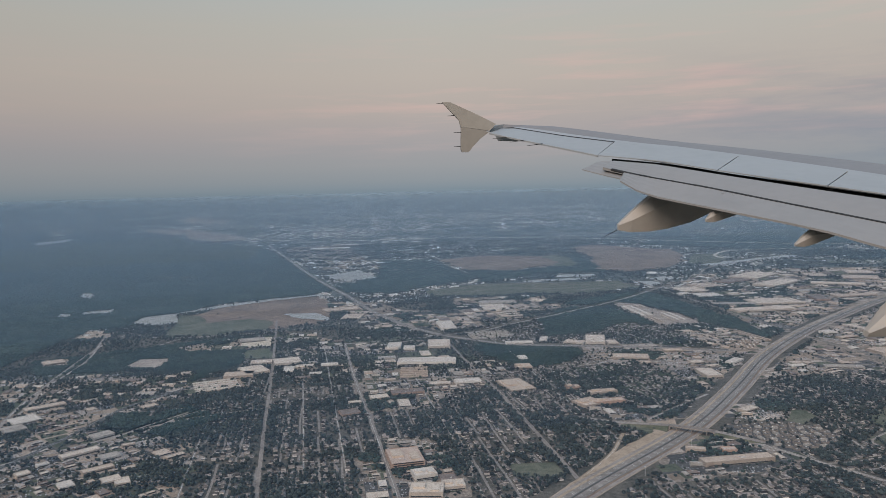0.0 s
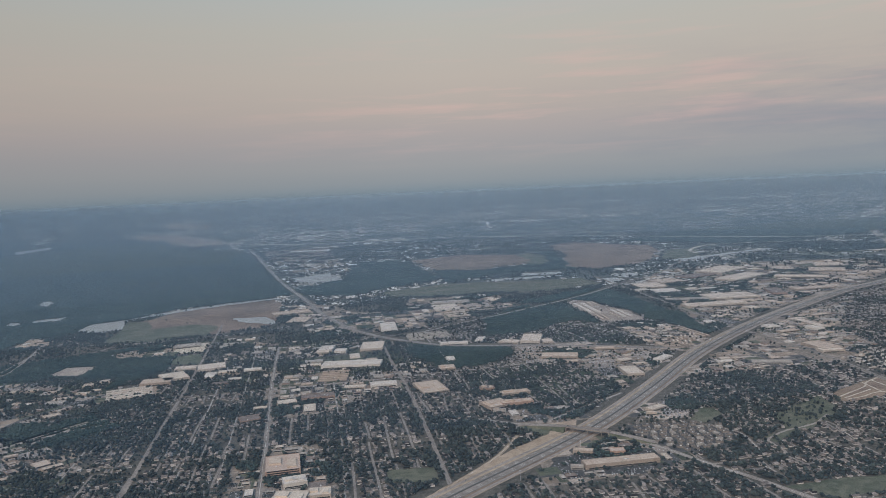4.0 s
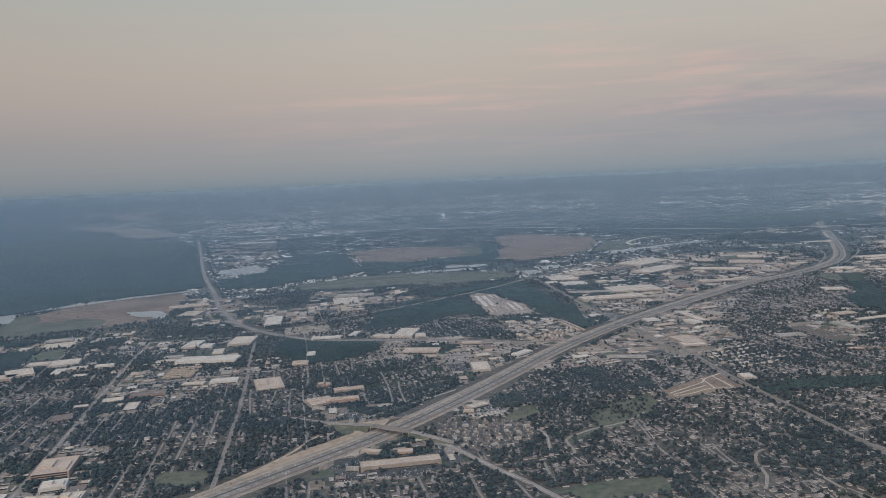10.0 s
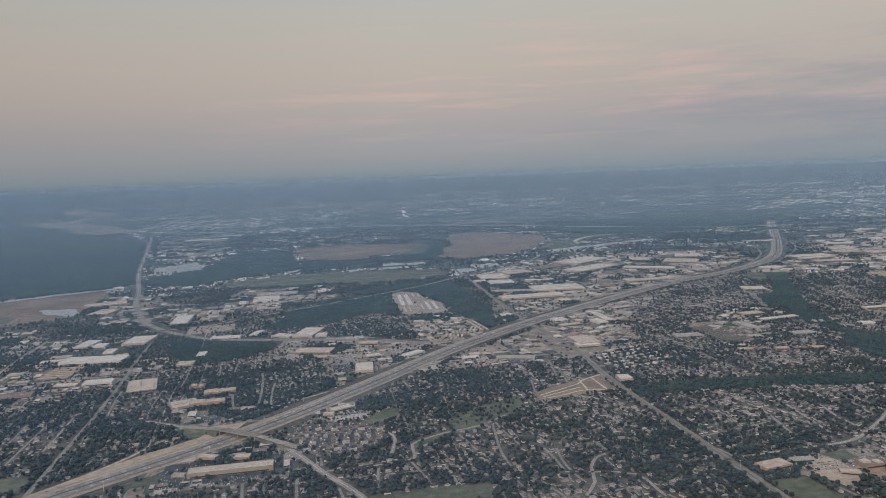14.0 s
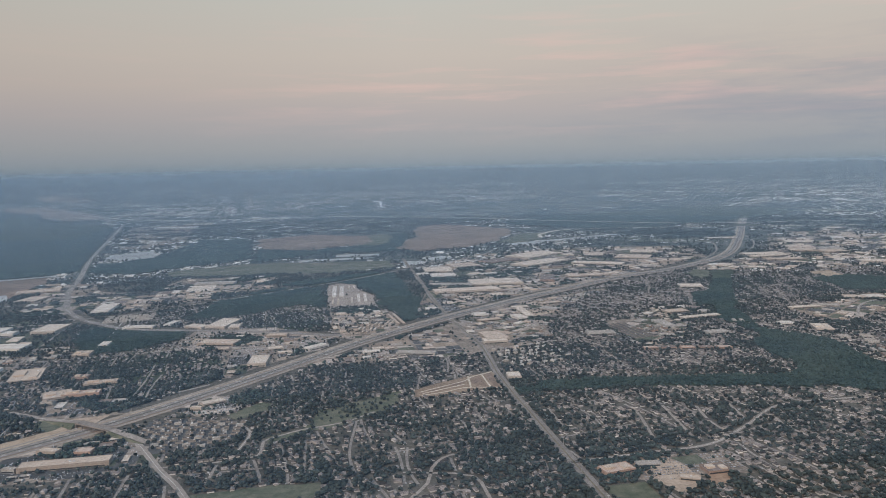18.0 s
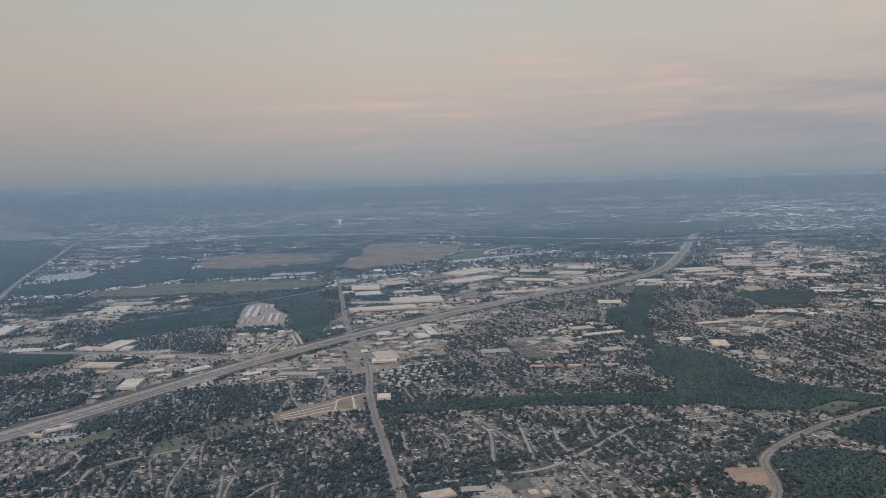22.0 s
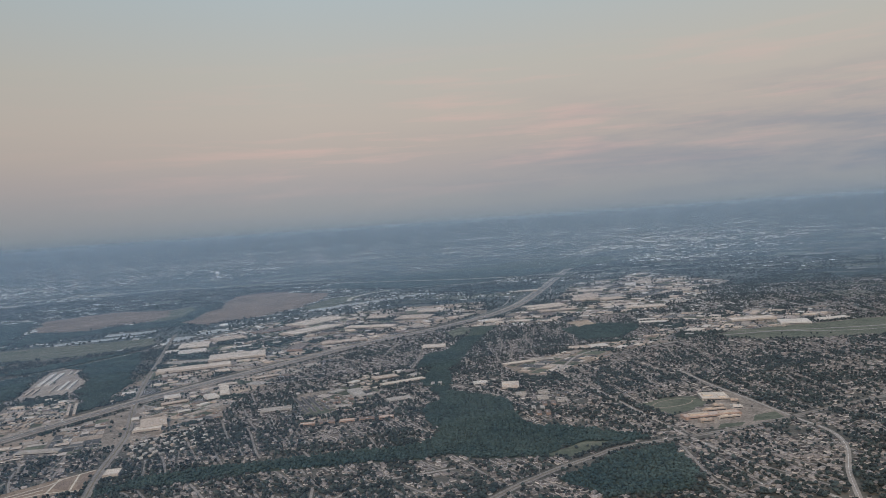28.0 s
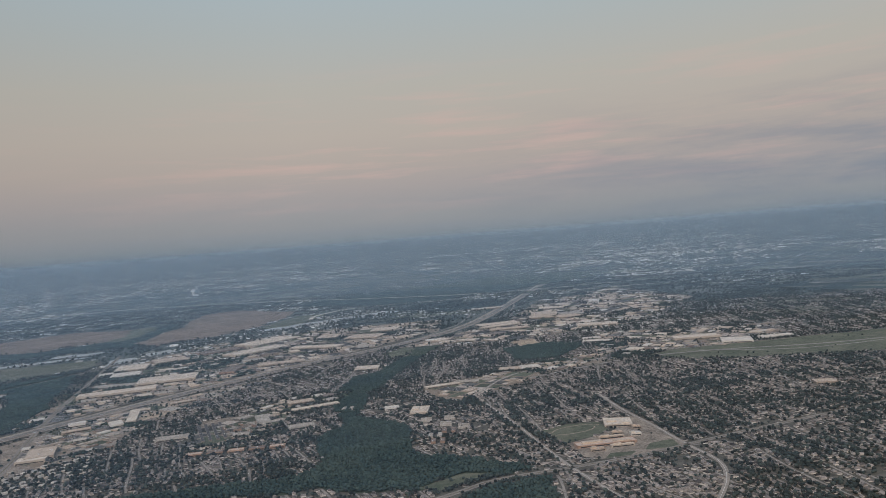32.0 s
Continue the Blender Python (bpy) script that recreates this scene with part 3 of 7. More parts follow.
patch("bare_field", "bare tan field among the homes", "field", [(1748, 1448), (1810, 1457), (1793, 1383), (1737, 1368)], M_TAN, 0.12, 3, 14, 4, 82)
patch("interchange_dirt", "dusty bare ground beside the highway bridge", "dirt lot", [(350, 800), (377, 815), (405, 800), (412, 808), (400, 771), (372, 752), (352, 768)], M_LOT_DIRT, 0.12, 3, 12, 3, 61)
patch("roadside_dust", "pale dusty strip of road works along the highway", "road works", [(156, 572), (219, 633), (263, 672), (283, 691), (313, 719), (352, 748), (372, 762), (380, 748), (317, 703), (280, 668), (228, 616), (162, 556)], M_TAN, 0.25, 3, 9, 2.0, 62, True)
patch("grass_bank", "dry green bank inside the interchange", "bank", [(340, 791), (372, 774), (361, 748), (346, 764)], M_GRASS, 0.15, 3, 8, 1.5, 63)
patch("grass_bank", "dry green bank inside the interchange", "bank", [(405, 735), (426, 722), (434, 699), (424, 691), (400, 720)], M_GRASS, 0.15, 3, 8, 1.5, 64)
patch("tan_field", "bare tan yards at the edge of the woods", "dirt lot", [(-253, 1396), (-169, 1448), (-93, 1464), (-83, 1393), (-129, 1340), (-236, 1351)], M_LOT_DIRT, 0.14, 5, 14, 4, 65)
patch("tan_field", "bare tan yards at the edge of the woods", "dirt lot", [(-45, 1445), (29, 1392), (16, 1355), (-15, 1346)], M_LOT_DIRT, 0.14, 5, 14, 4, 66)
patch("tan_field", "bare tan storage yard beside the long road", "dirt lot", [(18, 1859), (86, 1868), (110, 1689), (32, 1690)], M_TAN, 0.14, 5, 14, 4, 67)
patch("pale_pond", "pale shallow pond by the brown field", "water", [(-77, 1721), (-5, 1713), (26, 1640), (18, 1600), (-60, 1670)], M_WATER, 0.18, 4, 12, 4, 68)
patch("green_field", "small green field by the yards", "field", [(-127, 1274), (-131, 1345), (-86, 1340), (-77, 1256)], M_LOT_GREEN, 0.14, 3, 14, 3, 69)
patch("interchange_land", "dry tan grass round the interchange ramps", "field", [(1860, 1090), (1960, 1120), (2100, 1080), (2500, 980), (2500, 800), (2150, 860), (1900, 1000)], M_GRASS, 0.10, 3, 30, 8, 39)

# paved works and shop districts
TOWN = (
    [(-60, 1060), (240, 1060), (240, 1350), (60, 1400), (-60, 1330)],
    [(235, 1060), (305, 1060), (305, 1085), (258, 1210), (235, 1340)],
    [(-460, 700), (-130, 640), (-120, 830), (-300, 960), (-420, 1120), (-520, 1000)],
    [(-540, 1010), (-420, 1120), (-300, 960), (-190, 1000), (-190, 1200), (-330, 1225), (-540, 1240)],
    [(-140, 1330), (0, 1380), (30, 1500), (-120, 1480)],
    [(1180, 1040), (1280, 1060), (1330, 1150), (1240, 1180), (1150, 1120)],
    [(1060, 900), (1170, 930), (1200, 1040), (1060, 1040)],
)
for pts in TOWN:
    fill(pts, 8)
for k, pts in enumerate((
    [(512, 900), (500, 1050), (430, 1075), (430, 1140), (446, 1205), (560, 1200), (660, 1105), (640, 1025), (561, 953)],
    [(795, 1180), (1000, 1340), (1350, 1545), (1700, 1790), (1800, 2050), (1450, 2150), (1130, 2080), (960, 1850), (880, 1500)],
    [(600, 930), (840, 930), (870, 1130), (760, 1070)],
    [(855, 930), (930, 960), (1060, 1200), (1240, 1390), (1000, 1290), (870, 1170)],
    [(100, 1420), (330, 1430), (340, 1600), (190, 1700), (120, 1900), (60, 1760)],
    [(330, 1500), (560, 1620), (560, 1820), (340, 1830), (300, 1640)],
    [(664, 1300), (735, 1325), (775, 1255), (767, 1150), (733, 1100), (697, 1060), (659, 1093)],
    [(1500, 1580), (1900, 1800), (2250, 2300), (2700, 2500), (2600, 1900), (2100, 1500), (1800, 1480)],
    [(1600, 1060), (1900, 1120), (2150, 1060), (2300, 1250), (1950, 1420), (1800, 1180), (1650, 1170)],
    [(320, 620), (480, 630), (480, 700), (400, 735), (330, 690)],
    [(836, 505), (960, 495), (960, 540), (836, 552)],
    [(330, 850), (420, 850), (430, 790), (340, 790)],
    [(30, 640), (120, 640), (120, 760), (30, 760)],
    [(460, 790), (560, 850), (570, 800), (500, 760)],
    [(-110, 3389), (-160, 3880), (150, 3880), (209, 2849), (148, 2631), (20, 2684)],
)):
    patch("paved_yards", "pale paved yards and parking lots between low buildings", "paved yard", pts, M_LOT, 0.08 + 0.004 * k, 5, 25, 4, 50 + k)

patch("store_lot", "parking lot of a store crowded with parked cars", "parking lot", [(477, 812), (509, 831), (561, 802), (530, 764), (502, 766), (489, 780)], M_LOT_PALE, 0.15, 5, 10, 1, 91)
patch("apartment_ground", "paved ground between apartment blocks", "paved yard", [(450, 700), (453, 758), (490, 757), (536, 738), (551, 705), (546, 690), (524, 663), (472, 664)], M_LOT_DARK, 0.12, 7, 10, 1, 92, False)
patch("lawn", "green lawn slope beside the store", "lawn", [(529, 757), (562, 794), (575, 783), (571, 760), (539, 741)], M_GRASS, 0.17, 3, 8, 1, 93, True)
patch("lawn", "broad mown grass by the homes", "lawn", [(515, 565), (568, 567), (618, 564), (612, 535), (540, 532)], M_GRASS, 0.12, 3, 10, 2, 94, True)
patch("park", "green park along the creek with scattered trees", "park", [(622, 747), (645, 753), (686, 760), (682, 734), (644, 712), (612, 704)], M_GRASS, 0.115, 7, 10, 2, 95)
patch("rail_yard", "tan gravel yard beside the railway", "yard", [(-345, 920), (-317, 945), (-297, 995), (-268, 1022), (-263, 992), (-284, 940), (-300, 900), (-325, 850)], M_LOT_DIRT, 0.16, 5, 14, 2, 101)
patch("pale_lot", "broad pale concrete lot by the woods", "parking lot", [(-314, 1253), (-301, 1310), (-249, 1302), (-258, 1229)], M_LOT_PALE, 0.16, 3, 14, 1, 102, True)
patch("trailer_yard", "tan yard with rows of parked trailers", "yard", [(-198, 1117), (-124, 1138), (-101, 1079), (-183, 1052)], M_LOT_DIRT, 0.16, 5, 12, 2, 103)
patch("white_yard", "pale sandy yard with stacked material", "yard", [(-150, 1447), (-89, 1449), (-87, 1351), (-139, 1366)], M_SAND, 0.165, 3, 14, 2, 104)
patch("tan_yard", "bare tan yard at the edge of the woods", "yard", [(-474, 1514), (-473, 1631), (-420, 1615), (-410, 1545), (-435, 1471)], M_LOT_DIRT, 0.165, 5, 14, 3, 105)
patch("tan_yard", "bare tan yard at the edge of the woods", "yard", [(-451, 1291), (-466, 1347), (-426, 1345), (-411, 1295)], M_LOT_DIRT, 0.165, 5, 14, 3, 106)
woods([(-257, 927), (-258, 987), (-223, 987), (-210, 948), (-225, 912)], 107, 12, 3)
patch("downtown", "paved old town blocks with low brick buildings", "paved yard", [(65, 1083), (117, 1134), (152, 1062), (239, 1040), (229, 992), (180, 978), (137, 915), (93, 905), (50, 900), (40, 1060)], M_LOT, 0.155, 5, 12, 2, 108)
patch("campus_ground", "paved ground round a cream building complex", "paved yard", [(66, 805), (116, 795), (136, 667), (130, 630), (70, 636)], M_LOT, 0.15, 5, 10, 1, 109)
patch("mall_lot", "dark asphalt parking lot of a strip mall", "parking lot", [(318, 640), (336, 664), (347, 680), (374, 690), (398, 678), (419, 672), (445, 684), (470, 660), (447, 634), (400, 630)], M_LOT_DARK, 0.16, 5, 10, 1, 71)
patch("store_lot", "broad tan parking lot of shops by the highway", "parking lot", [(730, 958), (735, 1035), (796, 1094), (868, 1150), (930, 1133), (985, 1096), (974, 993), (937, 1005), (896, 971), (868, 929), (802, 932), (735, 940)], M_LOT, 0.15, 9, 14, 2, 72)
patch("storage_yard", "pale storage yard cut into the woods", "yard", [(664, 1345), (668, 1524), (675, 1612), (705, 1640), (737, 1606), (740, 1517), (759, 1458), (753, 1361), (735, 1336)], M_LOT_PALE, 0.16, 3, 18, 3, 73)
patch("plaza", "dusty tan plaza of shops and lots among the homes", "parking lot", [(1425, 1078), (1484, 1099), (1584, 1129), (1634, 1097), (1630, 1051), (1518, 998), (1435, 964), (1427, 1011)], M_LOT_DIRT, 0.15, 9, 14, 3, 75)
patch("plaza", "tan parking lots behind a row of shops", "parking lot", [(1086, 1082), (1190, 1085), (1205, 1030), (1185, 985), (1160, 985), (1106, 930), (1077, 941)], M_LOT, 0.155, 9, 12, 2, 76)
patch("shed_yard", "tan yard between long white sheds", "yard", [(365, 1700), (455, 1725), (450, 1505), (366, 1500)], M_LOT_DIRT, 0.16, 5, 16, 3, 74)

# ---- roads ----
HWY = [(60, 470), (221, 612), (404, 752), (545, 890), (700, 1055), (885, 1215), (1085, 1362), (1310, 1512), (1540, 1630), (1780, 1820), (2060, 2190), (2480, 2800), (2900, 3400)]
hwy = smooth_line(HWY, 15)
highway = None
for part_name, lab, shift, width, mat, z in (
    ("carriageway", "pale concrete carriageway with worn lanes", -4.6, 7.5, M_CONCRETE, 0.34), ("carriageway", "pale concrete carriageway with worn lanes", 4.6, 7.5, M_CONCRETE, 0.34),
    ("median", "dark sunk median", 0.0, 1.7, M_DARKJOINT, 0.40), ("verge", "dry tan verge", -9.8, 3.2, M_TAN, 0.30), ("verge", "dry tan verge", 9.8, 3.2, M_BROWN, 0.30),
    ("frontage_road", "grey frontage road", -13.4, 4.0, M_STREET, 0.32), ("frontage_road", "grey frontage road", 13.4, 4.0, M_STREET, 0.32),
    ("shoulder", "dark asphalt shoulder", -1.4, 1.1, M_ASPHALT, 0.42), ("shoulder", "dark asphalt shoulder", 8.4, 0.9, M_ASPHALT, 0.42),
):
    v, f = ribbon(hwy, shift, width, z)
    if highway is None:
        highway = tagged(new("highway", mesh_from("highway", *ribbon(hwy, 0, 33, 0.22), M_TAN)), "wide divided concrete highway with frontage roads and dry verges", "highway", kind="structure")
    child(part_name, mesh_from(part_name, v, f, mat), highway, lab)
for shift in (-6.5, -4.6, -2.7, 2.7, 4.6, 6.5):
    dashes_v, dashes_f = [], []
    for k in range(0, len(hwy) - 1, 1):
        seg = [hwy[k], hwy[k].lerp(hwy[k + 1], 0.4)]
        v, f = ribbon(seg, shift, 0.22, 0.45)
        dashes_f += [tuple(i + len(dashes_v) for i in q) for q in f]
        dashes_v += v
    child("lane_marks", mesh_from("lane_marks", dashes_v, dashes_f, M_PAINT), highway, "row of white lane dashes")
take_line(hwy, 21)

road("road", "long straight concrete road through the woods", [(-299, 4380), (-150, 3400), (-8, 2440), (80, 1960), (120, 1716), (152, 1590), (178, 1484), (231, 1375), (280, 1310), (345, 1248), (480, 1195), (569, 1154), (672, 1101)], 18, M_CONCRETE, clear=6)
road("railway_road", "raised pale road running past works and woods", [(200, 1370), (300, 1385), (396, 1450), (545, 1550), (735, 1690), (900, 1840), (1100, 2010), (1300, 2260), (1700, 2480)], 11, M_CONCRETE, clear=5)
road("works_road", "pale road past the western works", [(-386, 940), (-386, 1044), (-401, 1164), (-403, 1276), (-403, 1350), (-398, 1479), (-377, 1573)], 7, M_STREET, 0.26, lines=False)
road("works_road", "pale road between yards and woods", [(-403, 1276), (-359, 1337), (-295, 1422), (-262, 1475), (-178, 1484), (-92, 1489)], 5.5, M_STREET, 0.27, lines=False)
road("street", "narrow pale street past sheds and trees", [(-262, 840), (-247, 865), (-221, 906), (-195, 937), (-168, 966)], 5, M_STREET, 0.26, lines=False)
road("street", "straight pale concrete street lined with trees", [(236, 640), (238, 830), (237, 1000), (232, 1150), (229, 1340)], 6.5, M_HOMESTREET, lines=False)
road("street", "straight town street lined with shops", [(66, 560), (64, 664), (58, 860), (49, 1110), (46, 1350)], 8, M_HOMESTREET)
road("street", "straight pale town street", [(-60, 560), (-62, 680), (-69, 920), (-72, 1080), (-80, 1350), (-90, 1640)], 6, M_HOMESTREET, lines=False)
road("street", "narrow tree-lined town street", [(22, 700), (18, 880), (12, 1170), (8, 1330)], 3.6, M_HOMESTREET, clear=-1.0)
road("street", "narrow tree-lined town street", [(-20, 700), (-22, 860), (-28, 1220)], 3.6, M_HOMESTREET, clear=-1.0)
road("street", "narrow tree-lined town street", [(-130, 600), (-135, 760), (-138, 940)], 3.6, M_HOMESTREET, clear=-1.0)
road("street", "narrow tree-lined town street", [(140, 600), (142, 800), (138, 1060)], 3.6, M_HOMESTREET, clear=-1.0)
road("street", "pale street beside wooded homes", [(318, 715), (314, 860), (312, 1000), (318, 1160), (312, 1320)], 3.6, M_HOMESTREET, clear=-1.0)
road("avenue", "wide pale avenue running straight between homes", [(818, 300), (825, 480), (829, 580), (833, 678), (836, 755), (842, 840), (851, 912), (858, 998), (857, 1190), (866, 1389), (882, 1616), (897, 1868), (910, 2050)], 13, M_CONCRETE, lines=False, median=1.5)
road("curved_road", "pale curved road past the woods", [(1056, 380), (1086, 434), (1113, 463), (1128, 490), (1143, 521), (1180, 549), (1244, 580), (1309, 600), (1350, 611), (1431, 604), (1506, 600), (1578, 606), (1680, 612), (1900, 620), (2300, 640)], 11, M_CONCRETE, lines=False, median=1.5)
road("street", "pale street crossing the homes", [(1475, 985), (1455, 800), (1440, 700), (1428, 616), (1423, 535), (1418, 400)], 7, M_STREET)
road("street", "pale bending street among homes", [(1625, 880), (1601, 785), (1584, 690), (1566, 603), (1556, 545), (1528, 500), (1473, 448), (1430, 400)], 7, M_STREET)
road("cross_street", "pale cross street through the town", [(-420, 1000), (-190, 985), (-60, 1040), (100, 1050), (240, 1058), (376, 1070), (500, 1075), (640, 1010)], 8, M_STREET)
road("cross_street", "pale cross street through the shops", [(46, 1340), (140, 1350), (225, 1362)], 8, M_STREET)
road("road", "pale road past the works", [(-374, 880), (-385, 930), (-400, 1109), (-390, 1319), (-414, 1585), (-300, 1500), (-100, 1500), (60, 1560)], 7, M_STREET)
road("road", "pale bending road past works", [(-520, 700), (-300, 840), (-180, 930), (-70, 960)], 7, M_STREET)
for pts in ([(972, 669), (954, 577)], [(936, 683), (937, 656), (919, 587)], [(1004, 659), (992, 611), (996, 577), (1027, 588), (1049, 592)], [(855, 691), (851, 635), (861, 629)], [(1041, 660), (1028, 608)], [(1055, 621), (1059, 606), (1053, 587), (1056, 554)],
            [(683, 518), (700, 541), (709, 570), (722, 589), (734, 595)], [(684, 567), (707, 560), (739, 545), (741, 500)]):
    road("street", "short pale residential street between homes", pts, 4.2, M_STREET, lines=False, clear=0.5)
road("cross_street", "pale street past the grass lots", [(826, 552), (900, 556), (960, 560), (1020, 595), (1090, 640), (1180, 640)], 6, M_STREET)
road("cross_street", "pale street through shops and homes", [(860, 1000), (980, 985), (1120, 1010), (1240, 1010), (1420, 980), (1475, 985), (1600, 1100), (1800, 1130)], 7, M_STREET)
road("interchange_road", "pale ramps of a distant interchange", [(1600, 1050), (1800, 1085), (1960, 1060), (2200, 960), (2600, 900)], 12, M_CONCRETE)
road("interchange_road", "pale ramps of a distant interchange", [(1900, 1130), (1990, 1040), (2100, 960), (2300, 930), (2600, 960)], 8, M_CONCRETE)
road("ramp", "pale concrete slip road of the far interchange", [(1455, 1545), (1560, 1640), (1660, 1740), (1800, 1900), (1930, 2140), (1990, 2360)], 8, M_CONCRETE, 0.26, False)
road("ramp", "pale concrete slip road of the far interchange", [(1640, 1650), (1790, 1780), (1960, 1960), (2100, 2180), (2230, 2480)], 8, M_CONCRETE, 0.27, False)
far_line = [far_place(np.float64(math.hypot(x - HUB[0], y)), math.atan2(x - HUB[0], y))[:2] for x, y in ((-445, 4735), (-23, 4304), (358, 4234), (829, 4180), (1031, 4065), (1307, 3829), (1561, 3613), (1840, 3269), (2300, 2850), (3000, 2700))]
road("far_highway", "distant highway running across the plain", [(float(x), float(y)) for x, y in far_line], 22, M_SAND, 1.2, False, clear=22)
road("far_highway", "pale highway crossing beyond the works", [(1480, 2500), (1517, 2621), (1634, 2755), (1729, 2782), (1890, 2772), (2107, 2705), (2349, 2635), (2700, 2520), (3100, 2440)], 20, M_SAND, 0.9, False, clear=14)

for k, pts in enumerate(([(737, 783), (794, 812), (806, 826), (836, 842)], [(736, 770), (765, 776), (791, 786), (829, 774)], [(738, 776), (792, 799)], [(803, 829), (796, 786)], [(821, 836), (818, 781)])):
    road("site_track", "pale graded track on the building site", pts, 3.0, M_SAND, 0.24 + 0.01 * k, False)

for k, pts in enumerate(([(310, 1920), (480, 1960), (660, 1930), (860, 1950)], [(420, 2040), (560, 2060), (720, 2010)], [(560, 1890), (700, 1880), (840, 1900)], [(470, 2520), (480, 2700), (490, 2870)], [(600, 1980), (640, 2010), (760, 1975)])):
    road("field_track", "pale dirt track across the field", pts, 4, M_LOT_DIRT, 0.24 + 0.01 * k, False)

# overpass with ramps
def overpass():
    base = tagged(new("overpass"), "pale concrete road bridge over the highway", "bridge")
    a, b = Vector((352, 790)), Vector((458, 700))
    base.location = (*((a + b) / 2), 0)
    d = (b - a).normalized()
    ang = math.atan2(d.y, d.x)
    length = (b - a).length

    def slab(name, u, w, z, size, label=""):
        v = BOX_V * np.array(size) + np.array((u, w, z))
        c, s = math.cos(ang), math.sin(ang)
        v = np.stack([v[:, 0] * c - v[:, 1] * s, v[:, 0] * s + v[:, 1] * c, v[:, 2]], -1)
        child(name, mesh_from(name, v, np.vstack([BOX_F, [(0, 2, 3, 1)]]), M_CONCRETE), base, label)
    half = 24.0
    slab("deck", 0, 0, 4.2, (2 * half, 9, 0.7), "pale concrete deck")
    slab("parapet", 0, 4.35, 4.9, (2 * half, 0.3, 0.5))
    slab("parapet", 0, -4.35, 4.9, (2 * half, 0.3, 0.5))
    for u in (-16, 0, 16):
        for w in (-3, 3):
            slab("pier", u, w, 0, (0.8, 0.8, 4.2))
    c, s = math.cos(ang), math.sin(ang)
    for side in (-1, 1):
        slab("abutment", side * half, 0, 0, (1.6, 9.6, 4.2))
        u0, u1 = side * (half + 0.8), side * (length / 2 + 6)
        wedge = [(u0, -4.6, 4.85), (u0, 4.6, 4.85), (u1, 4.6, 0.3), (u1, -4.6, 0.3), (u0, -10, 0), (u0, 10, 0), (u1, 6, 0), (u1, -6, 0)]
        wedge = [(u * c - w * s, u * s + w * c, z) for u, w, z in wedge]
        child("ramp_bank", mesh_from("ramp_bank", wedge, [(0, 4, 7, 3), (1, 2, 6, 5), (0, 1, 5, 4), (2, 3, 7, 6)], M_GRASS), base, "dry grass ramp bank")
        top = [(u0, -4.0, 4.92), (u0, 4.0, 4.92), (u1, 4.0, 0.37), (u1, -4.0, 0.37)]
        child("ramp_road", mesh_from("ramp_road", [(u * c - w * s, u * s + w * c, z) for u, w, z in top], [(0, 1, 2, 3)], M_STREET), base, "pale ramp road")
    return a, b


oa, ob_ = overpass()
road("overpass_road", "pale road climbing to the bridge", [(300, 830), (352, 790)], 9, M_STREET)
road("overpass_road", "pale road leaving the bridge", [(450, 704), (467, 665), (485, 622), (500, 593), (512, 564), (540, 490), (560, 400)], 9, M_STREET)
rails = road("railway", "dark railway line curving past the yards", [(-360, 720), (-320, 830), (-296, 886), (-278, 937), (-259, 999), (-229, 1042), (-190, 1092), (-158, 1130), (-110, 1170)], 9, M_DARKJOINT, 0.24, False)
for shift in (-2.2, -1.4, 1.4, 2.2):
    tagged(new("rail", mesh_from("rail", *ribbon(rails, shift, 0.2, 0.34), M_UNIT)), "thin steel rail on the dark railway line", "rail", kind="structure")
road("street", "pale street leaving the works", [(-270, 810), (-246, 844), (-226, 871), (-200, 907), (-167, 957), (-120, 985)], 7, M_STREET, 0.21)
road("creek_channel", "pale concrete drainage channel winding between homes", [(486, 629), (513, 627), (539, 631), (561, 634), (567, 642), (569, 671), (582, 681), (604, 693), (645, 704), (679, 728)], 4.2, M_STREET, 0.21, False)
road("street", "pale street past the apartment blocks", [(536, 736), (552, 710), (555, 689), (546, 650)], 5, M_STREET, 0.22)
road("ramp", "dusty slip road beside the highway", [(330, 760), (290, 700), (230, 640)], 6, M_TAN)
road("ramp", "slip road beside the highway", [(380, 800), (440, 840), (500, 880)], 6, M_STREET)


# ---- buildings with flat roofs ----
unit_me = mesh_from("roof_unit", BOX_V, BOX_F, M_UNIT)
SPOTS = random.Random(7)


